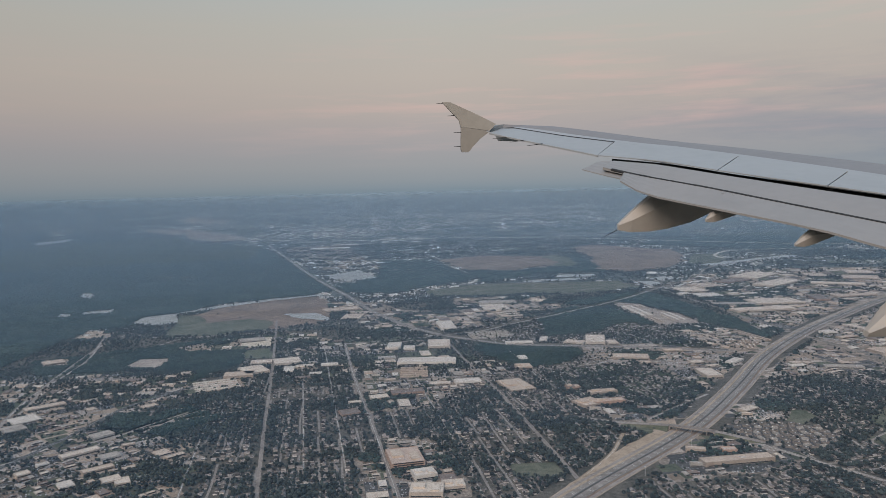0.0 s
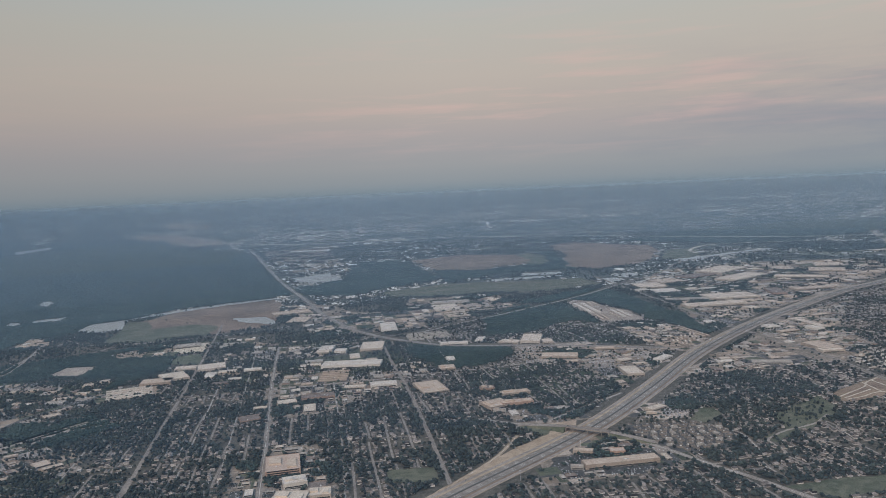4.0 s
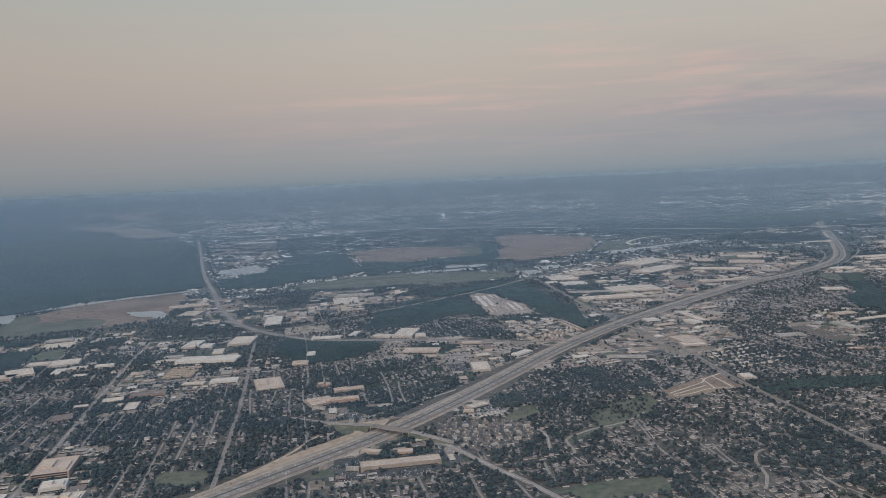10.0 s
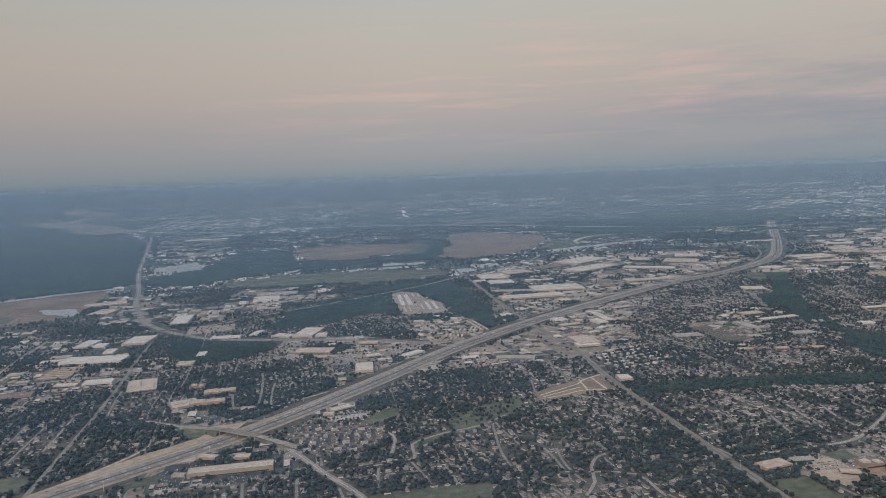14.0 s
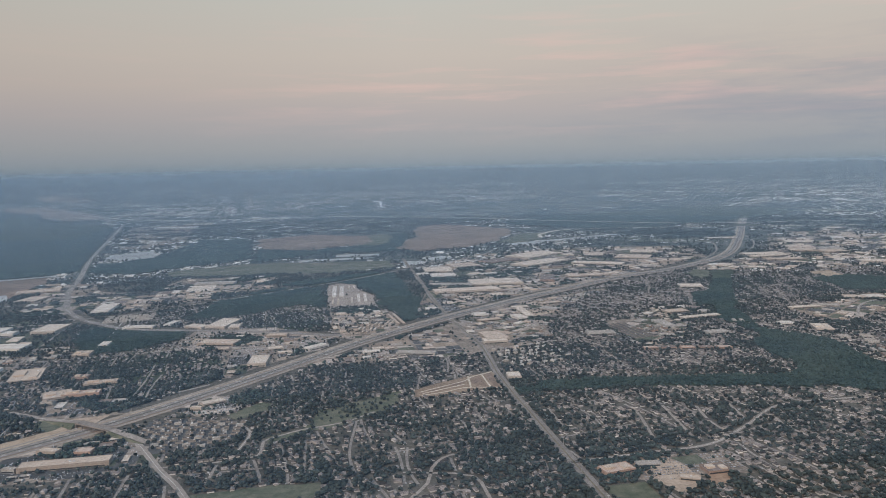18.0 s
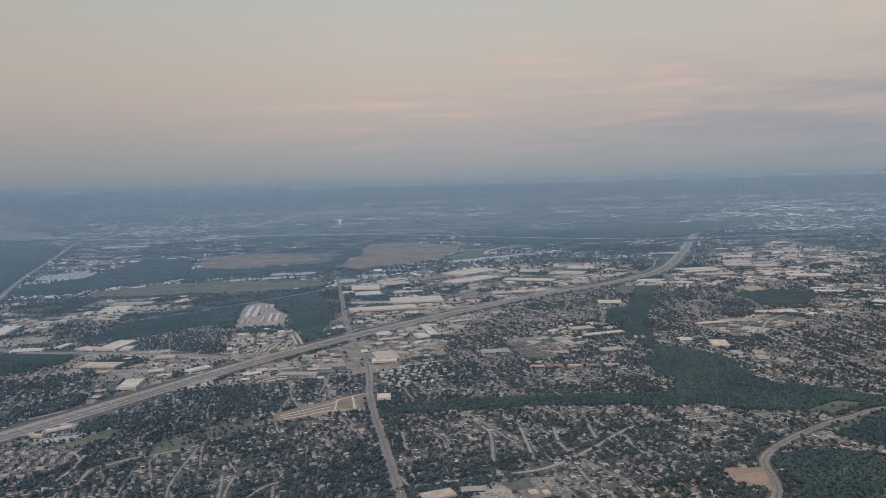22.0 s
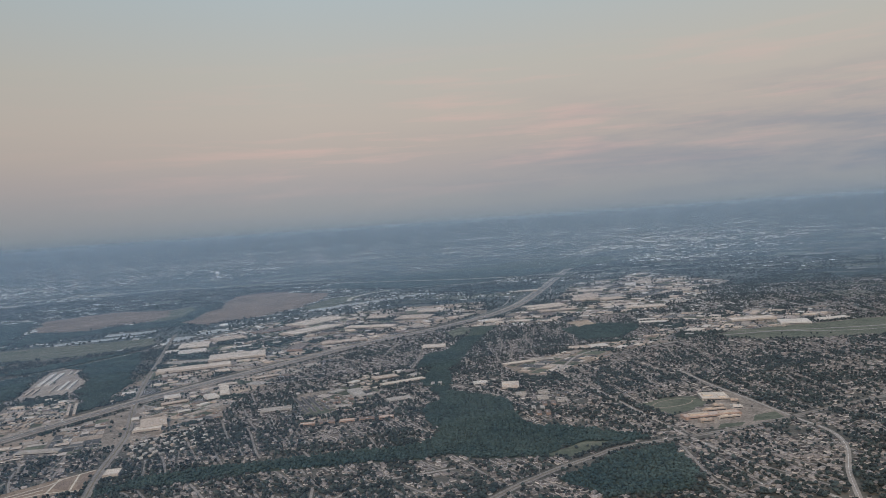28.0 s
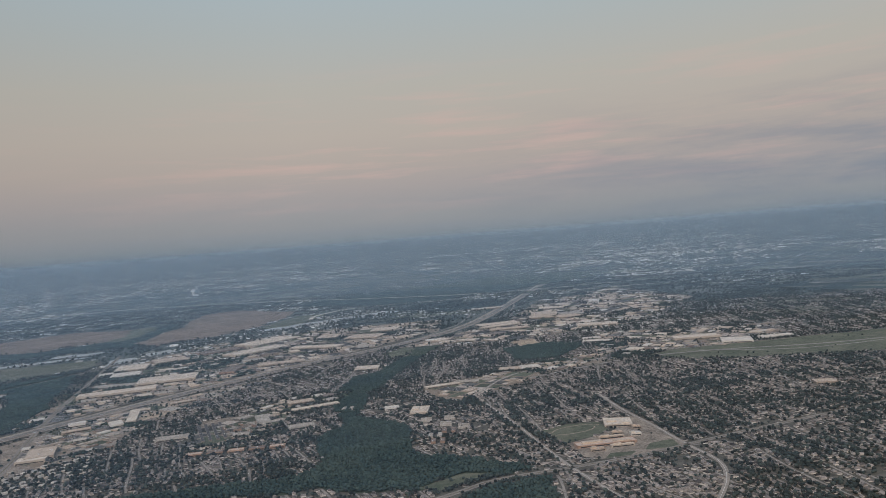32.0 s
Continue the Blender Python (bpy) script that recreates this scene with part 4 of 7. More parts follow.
def flat_building(name, label, cx, cy, length, width, height, degrees, tone, category="building", bays=0, group=""):
    """Walls with a parapet, a sunk roof, roof units, and a row of dark bays on the long sides."""
    z0 = float(plain_z(cx, cy))
    base = tagged(new(name), label, category, group)
    base.matrix_world = pose(cx, cy, z0, 0, 0, degrees)
    hl, hw, t, lip = length / 2, width / 2, 0.3, 0.4
    ring = [(-hl, -hw), (hl, -hw), (hl, hw), (-hl, hw)]
    inner = [(-hl + t, -hw + t), (hl - t, -hw + t), (hl - t, hw - t), (-hl + t, hw - t)]
    v = [(x, y, 0) for x, y in ring] + [(x, y, height) for x, y in ring] + [(x, y, height) for x, y in inner] + [(x, y, height - lip) for x, y in inner]
    f = []
    for k in range(4):
        n = (k + 1) % 4
        f += [(k, n, n + 4, k + 4), (k + 4, n + 4, n + 8, k + 8), (k + 8, n + 8, n + 12, k + 12)]
    walls = child("wall", mesh_from("wall", v, f, M_WALLS[tone]), base)
    top = child("roof", mesh_from("roof", [(x, y, height - lip) for x, y in inner], [(0, 1, 2, 3)], M_ROOFS[tone]), base, tone + " flat roof")
    count = int(min(7, max(1, length * width / 260)))
    for _ in range(count):
        u = child("roof_unit", unit_me, top)
        sx = SPOTS.uniform(0.8, 1.8)
        u.matrix_local = pose(SPOTS.uniform(-0.75, 0.75) * hl, SPOTS.uniform(-0.7, 0.7) * hw, height - lip, 0, 0, 0) @ Matrix.Diagonal((sx, SPOTS.uniform(0.7, 1.4), SPOTS.uniform(0.5, 1.0), 1))
    if bays:
        for side in (-1, 1):
            for zz in ([0.5] if height < 5.5 else [0.5, 2.6, 4.7]):
                y = side * (hw + 0.06)
                q = [(-hl * 0.9, y, zz), (hl * 0.9, y, zz), (hl * 0.9, y, zz + 1.1), (-hl * 0.9, y, zz + 1.1)]
                child("window_band", mesh_from("window_band", q, [(0, 1, 2, 3)], M_WINDOW), walls, "dark glazing strip")
    a = radians(degrees)
    c, s = math.cos(a), math.sin(a)
    fill([(cx + x * c - y * s, cy + x * s + y * c) for x, y in ((-hl - 2, -hw - 2), (hl + 2, -hw - 2), (hl + 2, hw + 2), (-hl - 2, hw + 2))], None, True)
    return base


def big(cx, cy, length, width, height, degrees, tone, what="warehouse", words="with rooftop units on its flat roof"):
    base = flat_building(what, f"{tone} low {what.replace('_', ' ')} {words}", cx, cy, length, width, height * 0.62, degrees, tone, what.replace("_", " "), max(3, int(length / 6)))
    if what in ("school", "brick_block", "office_block", "church_hall"):
        roof = next(c for c in base.children if c.name.startswith("roof"))
        h = height * 0.62 - 0.4
        for u, v, du, dv, up in ((-0.22, 0.1, 0.34, 0.42, 1.6), (0.26, -0.12, 0.26, 0.5, 1.1)):
            block_v = BOX_V * np.array((du * length, dv * width, up)) + np.array((u * length, v * width, h))
            child("upper_block", mesh_from("upper_block", block_v, BOX_F, M_ROOFS["tan" if tone in ("brown", "orange") else tone]), roof, "raised upper block of the roof")
    elif what in ("warehouse", "store", "strip_mall"):
        roof = next(c for c in base.children if c.name.startswith("roof"))
        h = height * 0.62 - 0.4
        n = max(2, int(length / 16))
        for k in range(1, n):
            x = (k / n - 0.5) * length
            seam = BOX_V * np.array((0.25, width - 0.8, 0.14)) + np.array((x, 0, h))
            child("roof_seam", mesh_from("roof_seam", seam, BOX_F, M_WALLS[tone]), roof, "raised roof seam")
        for k in range(max(2, int(length / 7))):
            x = -length * 0.46 + k * 7
            door = [(x, -width / 2 - 0.09, 0), (x + 2.4, -width / 2 - 0.09, 0), (x + 2.4, -width / 2 - 0.09, 1.5), (x, -width / 2 - 0.09, 1.5)]
            wall = next(c for c in base.children if c.name.startswith("wall"))
            child("dock_door", mesh_from("dock_door", door, [(0, 1, 2, 3)], M_DARKJOINT), wall, "dark dock door")


big(124, 1266, 23, 20, 7, -8, "cream", "shop")
big(-124, 1419, 46, 25, 6, 10, "grey", "depot")
big(70, 3660, 190, 70, 9, -3, "white", "warehouse")
big(150, 3860, 130, 60, 9, -3, "cream", "warehouse")
big(-361, 1036, 50, 16, 5, 30, "tan", "shop")
big(428, 1723, 88, 40, 7, -7, "grey", "warehouse")
big(54, 1733, 86, 40, 7, 11, "tan", "warehouse")
big(1262, 1558, 100, 32, 7, -2, "tan", "warehouse")
big(350, 1256, 49, 16, 6, -8, "white", "shop")
big(762, 958, 54, 14, 5, -20, "grey", "shop")
big(703, 981, 24, 10, 5, 0, "white", "shop")
big(885, 531, 20, 8, 4, -8, "grey", "shop")
big(904, 497, 16, 9, 4, -30, "tan", "shop")
big(932, 507, 20, 14, 5, 0, "brown", "brick_block")
big(1134, 960, 22, 12, 5, -10, "grey", "shop")
for k in range(5):
    big(1074 + 24 * k, 893 - 6 * k, 19, 9, 5, -13, ("orange", "brown")[k % 2], "brick_row")
big(2015, 2214, 98, 30, 7, -6, "cream", "warehouse")
big(1846, 1662, 100, 30, 6, -11, "tan", "warehouse")
big(1898, 737, 28, 20, 6, -26, "tan", "shop")
big(2151, 1089, 64, 20, 7, -12, "white", "warehouse")
big(889, 1022, 34, 52, 7, 2, "tan", "store")
big(989, 1184, 15, 80, 6, -2, "cream", "strip_mall")
big(1048, 1000, 42, 20, 5, -8, "grey", "store")
big(1250, 1064, 72, 14, 5.5, 6, "cream", "strip_mall")
big(1212, 955, 34, 18, 5, 0, "grey", "shop")
big(1169, 1030, 18, 56, 5, 0, "grey", "shop")
big(948, 1442, 135, 38, 8.1, -2, "cream", "warehouse")
big(1034, 1530, 112, 70, 8.1, -6, "cream", "warehouse")
big(940, 1527, 76, 23, 6.5, -17, "grey", "warehouse")
big(955, 1776, 68, 84, 6.5, -6, "cream", "warehouse")
big(1034, 1834, 76, 70, 6.5, 8, "tan", "warehouse")
big(1153, 1900, 112, 52, 6.5, 25, "brown", "warehouse")
big(1281, 1992, 160, 84, 6.5, 33, "cream", "warehouse")
big(1236, 1816, 158, 62, 8.1, 30, "cream", "warehouse")
big(1161, 1549, 31, 85, 8.1, -20, "brown", "warehouse")
big(1372, 1754, 129, 40, 6.5, -35, "cream", "warehouse")
big(1516, 1847, 91, 74, 6.5, -35, "tan", "warehouse")
big(1437, 1938, 55, 76, 6.5, -23, "tan", "warehouse")
big(906, 1708, 28, 26, 6.5, -1, "white", "depot")
big(948, 1671, 58, 51, 6.5, -3, "white", "depot")
big(1054, 1661, 41, 14, 6.5, 6, "white", "depot")
big(883, 994, 35, 21, 6.5, -6, "cream", "store")
big(911, 1187, 24, 21, 6.5, 5, "white", "shop")
big(968, 1148, 18, 31, 6.5, 11, "white", "shop")
big(915, 1143, 39, 14, 4.8, 9, "tan", "shop")
big(997, 1235, 31, 14, 4.8, 1, "cream", "shop")
big(864, 1065, 10, 13, 4.8, 4, "white", "shop")
big(928, 1074, 17, 8, 4.8, 10, "white", "shop")
big(1062, 1258, 43, 14, 4.8, 12, "tan", "shop")
big(855, 812, 16, 21, 6.5, -8, "cream", "shop")
big(511, 804, 25, 12, 4.8, 23, "cream", "store")
big(855, 527, 27, 15, 5.0, 8, "orange", "brick_block")
big(403, 653, 74, 14, 8.1, -1, "tan", "strip_mall")
big(359, 652, 12, 5, 6.5, -16, "grey", "shop")
big(379, 690, 20, 9, 6.5, -25, "tan", "shop")
big(411, 681, 15, 10, 6.5, -11, "orange", "shop")
big(496, 784, 12, 5, 6.5, -18, "cream", "shop")
big(332, 848, 15, 7, 6.5, -18, "grey", "school")
big(360, 873, 40, 14, 8.1, 1, "orange", "school")
big(370, 919, 38, 14, 6.5, 4, "tan", "school")
big(340, 951, 19, 14, 6.5, -3, "brown", "school")
big(486, 1239, 34, 66, 8.1, -21, "cream", "warehouse")
big(506, 1212, 18, 27, 6.5, -7, "cream", "shop")
big(445, 1231, 36, 22, 6.5, -35, "cream", "shop")
big(400, 1270, 13, 33, 6.5, -22, "white", "shop")
big(491, 1100, 56, 29, 6.5, -20, "tan", "warehouse")
big(553, 970, 24, 44, 8.1, -6, "cream", "shop")
big(575, 1124, 31, 14, 6.5, -14, "tan", "shop")
big(573, 1041, 21, 15, 4.8, 8, "cream", "shop")
big(630, 1030, 34, 14, 6.5, 35, "white", "shop")
big(254, 1455, 31, 83, 8.1, -2, "white", "warehouse")
big(169, 1156, 93, 33, 8.1, -12, "white", "warehouse")
big(131, 1288, 24, 36, 8.1, -11, "white", "depot")
big(154, 1262, 20, 21, 8.1, -9, "white", "depot")
big(210, 1281, 39, 60, 8.1, -9, "cream", "depot")
big(167, 1019, 30, 14, 4.8, -9, "cream", "shop")
big(207, 1019, 37, 19, 6.5, -1, "white", "shop")
big(-102, 1166, 37, 47, 8.1, 22, "cream", "depot")
big(-94, 1223, 34, 22, 6.5, 0, "cream", "depot")
big(-122, 1142, 44, 28, 8.1, 0, "tan", "depot")
big(-53, 1214, 43, 38, 8.1, 9, "cream", "depot")
big(15, 1175, 27, 12, 6.5, 0, "white", "shop")
big(-7, 1125, 19, 9, 4.8, -1, "white", "shop")
big(75, 1626, 42, 61, 4.8, -15, "tan", "depot")
big(324, 1142, 13, 26, 4.8, -4, "white", "shop")
big(308, 1083, 24, 24, 6.5, -4, "tan", "school")
big(1400, 1352, 46, 40, 4.8, -20, "cream", "store")
big(1236, 1118, 40, 22, 4.8, 5, "tan", "store")
big(1374, 935, 25, 39, 6.5, -24, "cream", "church_hall")
big(1346, 980, 21, 18, 4.8, -13, "white", "shop")
big(1460, 1085, 58, 14, 4.8, -1, "cream", "shop")
big(1504, 1087, 40, 14, 4.8, -22, "grey", "shop")
big(1608, 1142, 39, 27, 4.8, -28, "tan", "store")
big(1643, 1136, 34, 25, 4.8, -10, "white", "store")
big(1598, 1954, 72, 62, 6.5, -27, "cream", "warehouse")
big(1687, 1546, 37, 27, 6.5, -30, "cream", "warehouse")
big(1899, 1353, 38, 18, 4.8, -18, "white", "shop")
big(2062, 1889, 75, 85, 6.5, -25, "tan", "warehouse")
big(2155, 2017, 78, 44, 6.5, -25, "cream", "warehouse")
big(2110, 1818, 63, 62, 6.5, -15, "grey", "warehouse")
big(1865, 1779, 112, 47, 6.5, -4, "cream", "warehouse")
big(1853, 1735, 109, 25, 6.5, 4, "cream", "warehouse")
big(2030, 1546, 98, 46, 6.5, -25, "cream", "warehouse")
big(1887, 1311, 59, 19, 4.8, -35, "white", "shop")
big(2021, 1818, 76, 63, 6.5, -25, "tan", "warehouse")
big(2072, 1772, 70, 68, 6.5, -2, "tan", "warehouse")
big(2328, 2053, 34, 83, 9.7, -35, "white", "warehouse")
big(2045, 1193, 92, 34, 8.1, -21, "cream", "warehouse")
big(2074, 1109, 56, 49, 6.5, -35, "white", "warehouse")
big(1556, 722, 33, 32, 4.8, -27, "cream", "school")
big(1498, 656, 67, 15, 4.8, -13, "orange", "school")
big(1530, 683, 13, 6, 4.8, -13, "tan", "school")
big(-366, 980, 31, 30, 4.8, 35, "white", "warehouse")
big(-365, 943, 24, 25, 4.8, 35, "grey", "warehouse")
big(-259, 834, 40, 13, 5.5, 35, "cream", "warehouse")
big(-252, 891, 24, 18, 6, 38, "grey", "warehouse")
big(-226, 779, 30, 11, 5, 30, "tan", "warehouse")
big(-224, 816, 20, 16, 5, 30, "grey", "depot")
big(-205, 746, 18, 16, 5, 28, "cream", "depot")
big(-193, 739, 14, 17, 4.8, 19, "cream", "shop")
big(-245, 742, 13, 17, 4.8, 32, "white", "shop")
big(-287, 806, 12, 7, 4.8, 35, "white", "shop")
big(-298, 783, 13, 12, 4.8, 35, "cream", "shop")
big(-213, 850, 14, 7, 4.8, 19, "tan", "shop")
big(-442, 1320, 33, 29, 4.8, 27, "tan", "depot")
big(82, 735, 34, 44, 9.5, 3, "orange", "brick_block")
big(92, 650, 31, 24, 8.1, -13, "cream", "school")
big(118, 657, 21, 18, 6.5, -1, "cream", "school")
big(95, 689, 22, 18, 8.1, 8, "white", "school")
big(116, 984, 44, 19, 6.5, 3, "brown", "shop")
big(76, 971, 25, 17, 4.8, 8, "cream", "shop")
big(34, 911, 24, 21, 4.8, 15, "brown", "shop")
big(43, 954, 17, 8, 4.8, 4, "cream", "shop")
big(268, 983, 36, 58, 4.8, 8, "tan", "school")
big(334, 876, 31, 29, 6.5, 19, "tan", "school")
big(1515, 672, 30, 6, 4.5, -13, "tan", "school")
big(1545, 668, 12, 9, 4.5, -20, "white", "school")
big(1562, 692, 10, 8, 4.5, -20, "tan", "school")
big(1478, 640, 16, 8, 4.5, -13, "tan", "school")
big(1508, 638, 26, 5, 4.5, -13, "cream", "school")


def in_view(x, y):
    """Land that can be seen from somewhere on the way, with a margin."""
    return (x > -0.42 * y - 60) & (x < 1110 + 1.30 * (y + 60)) & (y > 380)


# the works and shops: street blocks split into lots, most with a building
LOTS = []             # x, y, length, width, turn, paved
LOT_MATS = (M_LOT_DARK, M_LOT_PALE, M_LOT_DIRT, M_LOT_GREEN)
FAR_MIX = (3.0, 1.5, 1.8, 3.2)      # the outer works: wide asphalt yards and weeds between the halls
WEST_MIX = (2.0, 1.6, 3.6, 3.6)     # the western works by the railway: dirt yards and weeds
LOT_MIX = (2.2, 2.6, 2.8, 1.0)      # the works along the highway: mostly pale concrete and dirt


def lie_of_streets(x, y):
    """Which way the streets run: along the highway near it, else by the compass."""
    if x < -120 and y < 1060:
        return 35.0
    if x > 860 and y < 1215 + 0.72 * (x - 885) and y > 900:
        return 35.0
    if x > 880 and y > 1215:
        return 6.0
    return 0.0


def split_block(rnd, u, v, du, dv, most, out):
    if max(du, dv) < most * rnd.uniform(0.75, 1.3):
        out.append((u, v, du, dv))
    elif du > dv:
        a = du * rnd.uniform(0.35, 0.65)
        split_block(rnd, u, v, a, dv, most, out)
        split_block(rnd, u + a, v, du - a, dv, most, out)
    else:
        a = dv * rnd.uniform(0.35, 0.65)
        split_block(rnd, u, v, du, a, most, out)
        split_block(rnd, u, v + a, du, dv - a, most, out)


def work_blocks():
    rnd = random.Random(17)
    spots, lot_v, lot_f = [], {m.name: [] for m in LOT_MATS}, {m.name: [] for m in LOT_MATS}
    tones = ("cream", "tan", "tan", "grey", "brown", "brown", "grey", "grey", "tan", "white", "grey", "cream")
    for turn in (0.0, 35.0, 6.0):
        a = radians(turn)
        c, s = math.cos(a), math.sin(a)
        bu, bv = 64.0, 46.0
        for iu in range(-60, 60):
            for iv in range(-60, 70):
                u, v = iu * bu, iv * bv
                mx, my = (u + bu / 2) * c - (v + bv / 2) * s, (u + bu / 2) * s + (v + bv / 2) * c
                if not (-600 < mx < 2800 and 560 < my < 2500) or not in_view(mx, my) or lie_of_streets(mx, my) != turn:
                    continue
                grow = 1 + max(0.0, (my - 900) / 900)
                leaves = []
                split_block(rnd, u, v, bu - 3.5, bv - 3.5, min(62, rnd.choice((16, 22, 28, 36)) * grow), leaves)
                for lu, lv, du, dv in leaves:
                    cu, cv = lu + du / 2, lv + dv / 2
                    x, y = cu * c - cv * s, cu * s + cv * c
                    j, i = cells(x, y)
                    if zone[j, i] not in (5, 8, 9):
                        continue
                    mixed = zone[j, i] == 8
                    m = rnd.choices(LOT_MATS, WEST_MIX if mx < -110 else (3, 1.6, 1.6, 5) if mixed else FAR_MIX if my > 1215 + 0.62 * (mx - 885) + 190 and mx > 780 else LOT_MIX if my > 1150 and 780 < mx < 1650 or my > 880 and 400 < mx < 780 else (4.5, 2, 2, 2.4))[0]
                    ring = [((cu + p * (du - 0.8) / 2) * c - (cv + q * (dv - 0.8) / 2) * s, (cu + p * (du - 0.8) / 2) * s + (cv + q * (dv - 0.8) / 2) * c) for p, q in ((-1, -1), (1, -1), (1, 1), (-1, 1))]
                    jj, ii = cells([q[0] for q in ring], [q[1] for q in ring])
                    if sum(zone[b, d] in (5, 8, 9) for b, d in zip(jj, ii)) >= 3:
                        k = len(lot_v[m.name])
                        lot_v[m.name] += [(*q, 0.164 + 0.003 * (k // 4 % 5)) for q in ring]
                        lot_f[m.name].append((k, k + 1, k + 2, k + 3))
                    if m is not M_LOT_GREEN:
                        LOTS.append((x, y, du, dv, a, m is not M_LOT_DIRT))
                    if rnd.random() > (0.45 if mixed and mx < 60 else 0.72 if mixed else 0.35 if zone[cells(x, y)] == 9 else 0.5 if my > 1215 + 0.62 * (mx - 885) + 190 and mx > 780 or mx < -110 else 0.86 if my > 1150 and 780 < mx < 1650 else 0.76):
                        continue
                    ln, wd = du * rnd.uniform(0.4, 0.85), dv * rnd.uniform(0.35, 0.8)
                    ou, ov = cu + rnd.choice((-1, 1)) * (du - ln - 1.2) / 2, cv + rnd.choice((-1, 1)) * (dv - wd - 1.2) / 2
                    x, y = ou * c - ov * s, ou * s + ov * c
                    clear = True
                    for p in np.linspace(-0.5, 0.5, 5):
                        for q in (-0.5, 0, 0.5):
                            j, i = cells(x + p * ln * c - q * wd * s, y + p * ln * s + q * wd * c)
                            clear = clear and not block[j, i] and zone[j, i] in (5, 8, 9)
                    if not clear:
                        continue
                    spots.append((x, y, ln, wd, rnd.uniform(1.0, 1.7) + 0.012 * min(ln, 60), turn, rnd.choice(tones if mx > -110 else ("tan", "brown", "grey", "tan", "brown", "cream"))))
    base = tagged(new("work_lots"), "patchwork of asphalt, concrete, dirt and grass lots", "lots", kind="structure")
    for m in LOT_MATS:
        child("lots", mesh_from("lots", lot_v[m.name], lot_f[m.name], m), base)["kind"] = "stuff"
    spots.sort(key=lambda q: math.hypot(q[0] - min(max(q[0], 0), 1076), q[1]))
    for px, py, ln, wd, ht, turn, tone in spots[:290]:
        flat_building("small_building", f"small {tone} flat-roofed building on a paved yard", px, py, ln, wd, ht, turn, tone, "building", 3 if py < 1000 else 0, "small buildings on paved yards")
    ob = tagged(new("works_buildings"), "many low flat-roofed works buildings with pale roofs", "buildings", kind="stuff")
    for tone in sorted(set(tones)):
        some = np.array([q[:6] for q in spots[290:] if q[6] == tone])
        if len(some):
            v, f = strewn(BOX_V, BOX_F, np.stack([some[:, 0], some[:, 1], 0 * some[:, 0]], -1), some[:, 2:5], np.radians(some[:, 5]))
            child("blocks", mesh_from("blocks", v, f, M_ROOFS[tone]), ob)["kind"] = "stuff"
    for x, y, ln, wd, ht, turn, tone in spots[290:]:
        c, s = math.cos(radians(turn)), math.sin(radians(turn))
        fill([(x + p * ln * c - q * wd * s, y + p * ln * s + q * wd * c) for p, q in ((-0.55, -0.55), (0.55, -0.55), (0.55, 0.55), (-0.55, 0.55))], None, True)


# rows of long sheds
def shed_rows(x, y, degrees, rows, gap, length, width, height, tone, what, group):
    c, s = math.cos(radians(degrees)), math.sin(radians(degrees))
    for k in range(rows):
        v = (k - (rows - 1) / 2) * gap
        flat_building(what, f"long low {tone} {what.replace('_', ' ')} in a row of its like", x - v * s, y + v * c, length, width, height, degrees, tone, what.replace("_", " "), 0, group)


for ax, ay, rows, gap, length, wide, tone, what in ((692, 1520, 2, 15, 130, 8.5, "white", "storage_shed"), (724, 1572, 2, 11, 44, 4.5, "cream", "trailer_row"), (733, 1430, 2, 13, 84, 5.5, "white", "storage_shed"), (712, 1412, 1, 9, 60, 3.5, "cream", "trailer_row"), (680, 1400, 2, 10, 56, 4.5, "tan", "storage_shed")):
    shed_rows(ax, ay, 86, rows, gap, length, wide, 2.0, tone, what, "rows of sheds and trailers in the pale yard")
shed_rows(768, 1200, 94, 2, 9, 90, 4.5, 2.2, "tan", "long_shed", "long sheds beside the woods")
shed_rows(404, 1660, 0, 3, 26, 56, 15, 3.0, "white", "long_shed", "long sheds in the tan yard")
shed_rows(412, 1555, 0, 3, 22, 48, 9, 2.6, "cream", "long_shed", "long sheds in the tan yard")
shed_rows(318, 1345, 2, 5, 13, 80, 4.5, 2.2, "grey", "trailer_row", "rows of trailers")
shed_rows(-150, 1097, 14, 5, 12, 62, 3.2, 1.8, "white", "trailer_row", "rows of trailers")
shed_rows(140, 1096, -8, 6, 11, 42, 4.5, 1.9, "tan", "mobile_home_row", "rows of mobile homes")
shed_rows(1098, 1005, 92, 4, 9.5, 100, 4.2, 1.9, "dark", "storage_shed", "storage sheds among homes")
for ax, ay in ((708, 1112), (722, 1128), (736, 1142), (750, 1160), (705, 1138), (720, 1153), (735, 1169), (758, 1182)):
    shed_rows(ax, ay, 74 if (ax + ay) % 4 else 66, 2, 6.5, 15, 3.6, 2.4, "cream" if ax % 4 else "tan", "apartment_block", "pale apartment blocks by the highway")
for row in range(7):
    for col in range(8):
        ax, ay = 868 + 11.5 * col + 4 * (row % 2), 866 + 15 * row + 0.22 * (11.5 * col) - 10
        if (3 * row + 5 * col) % 7 and ay < 968:
            shed_rows(ax, ay, (35, -55, 20)[(row + 2 * col) % 3], 1, 8, 6.0, 3.4, 2.4, ("white", "grey", "cream", "white")[(row + 3 * col) % 4], "apartment_block", "pale apartment blocks among dark trees")
for row in range(4):
    for col in range(5):
        shed_rows(1112 + 13 * col + 3 * row, 1026 - 17 * row - 2 * col, 100 if (row + col) % 3 else 8, 1, 8, 10.5, 4.2, 2.4, ("grey", "dark", "brown")[(2 * row + col) % 3], "apartment_block", "grey apartment blocks by the plaza")
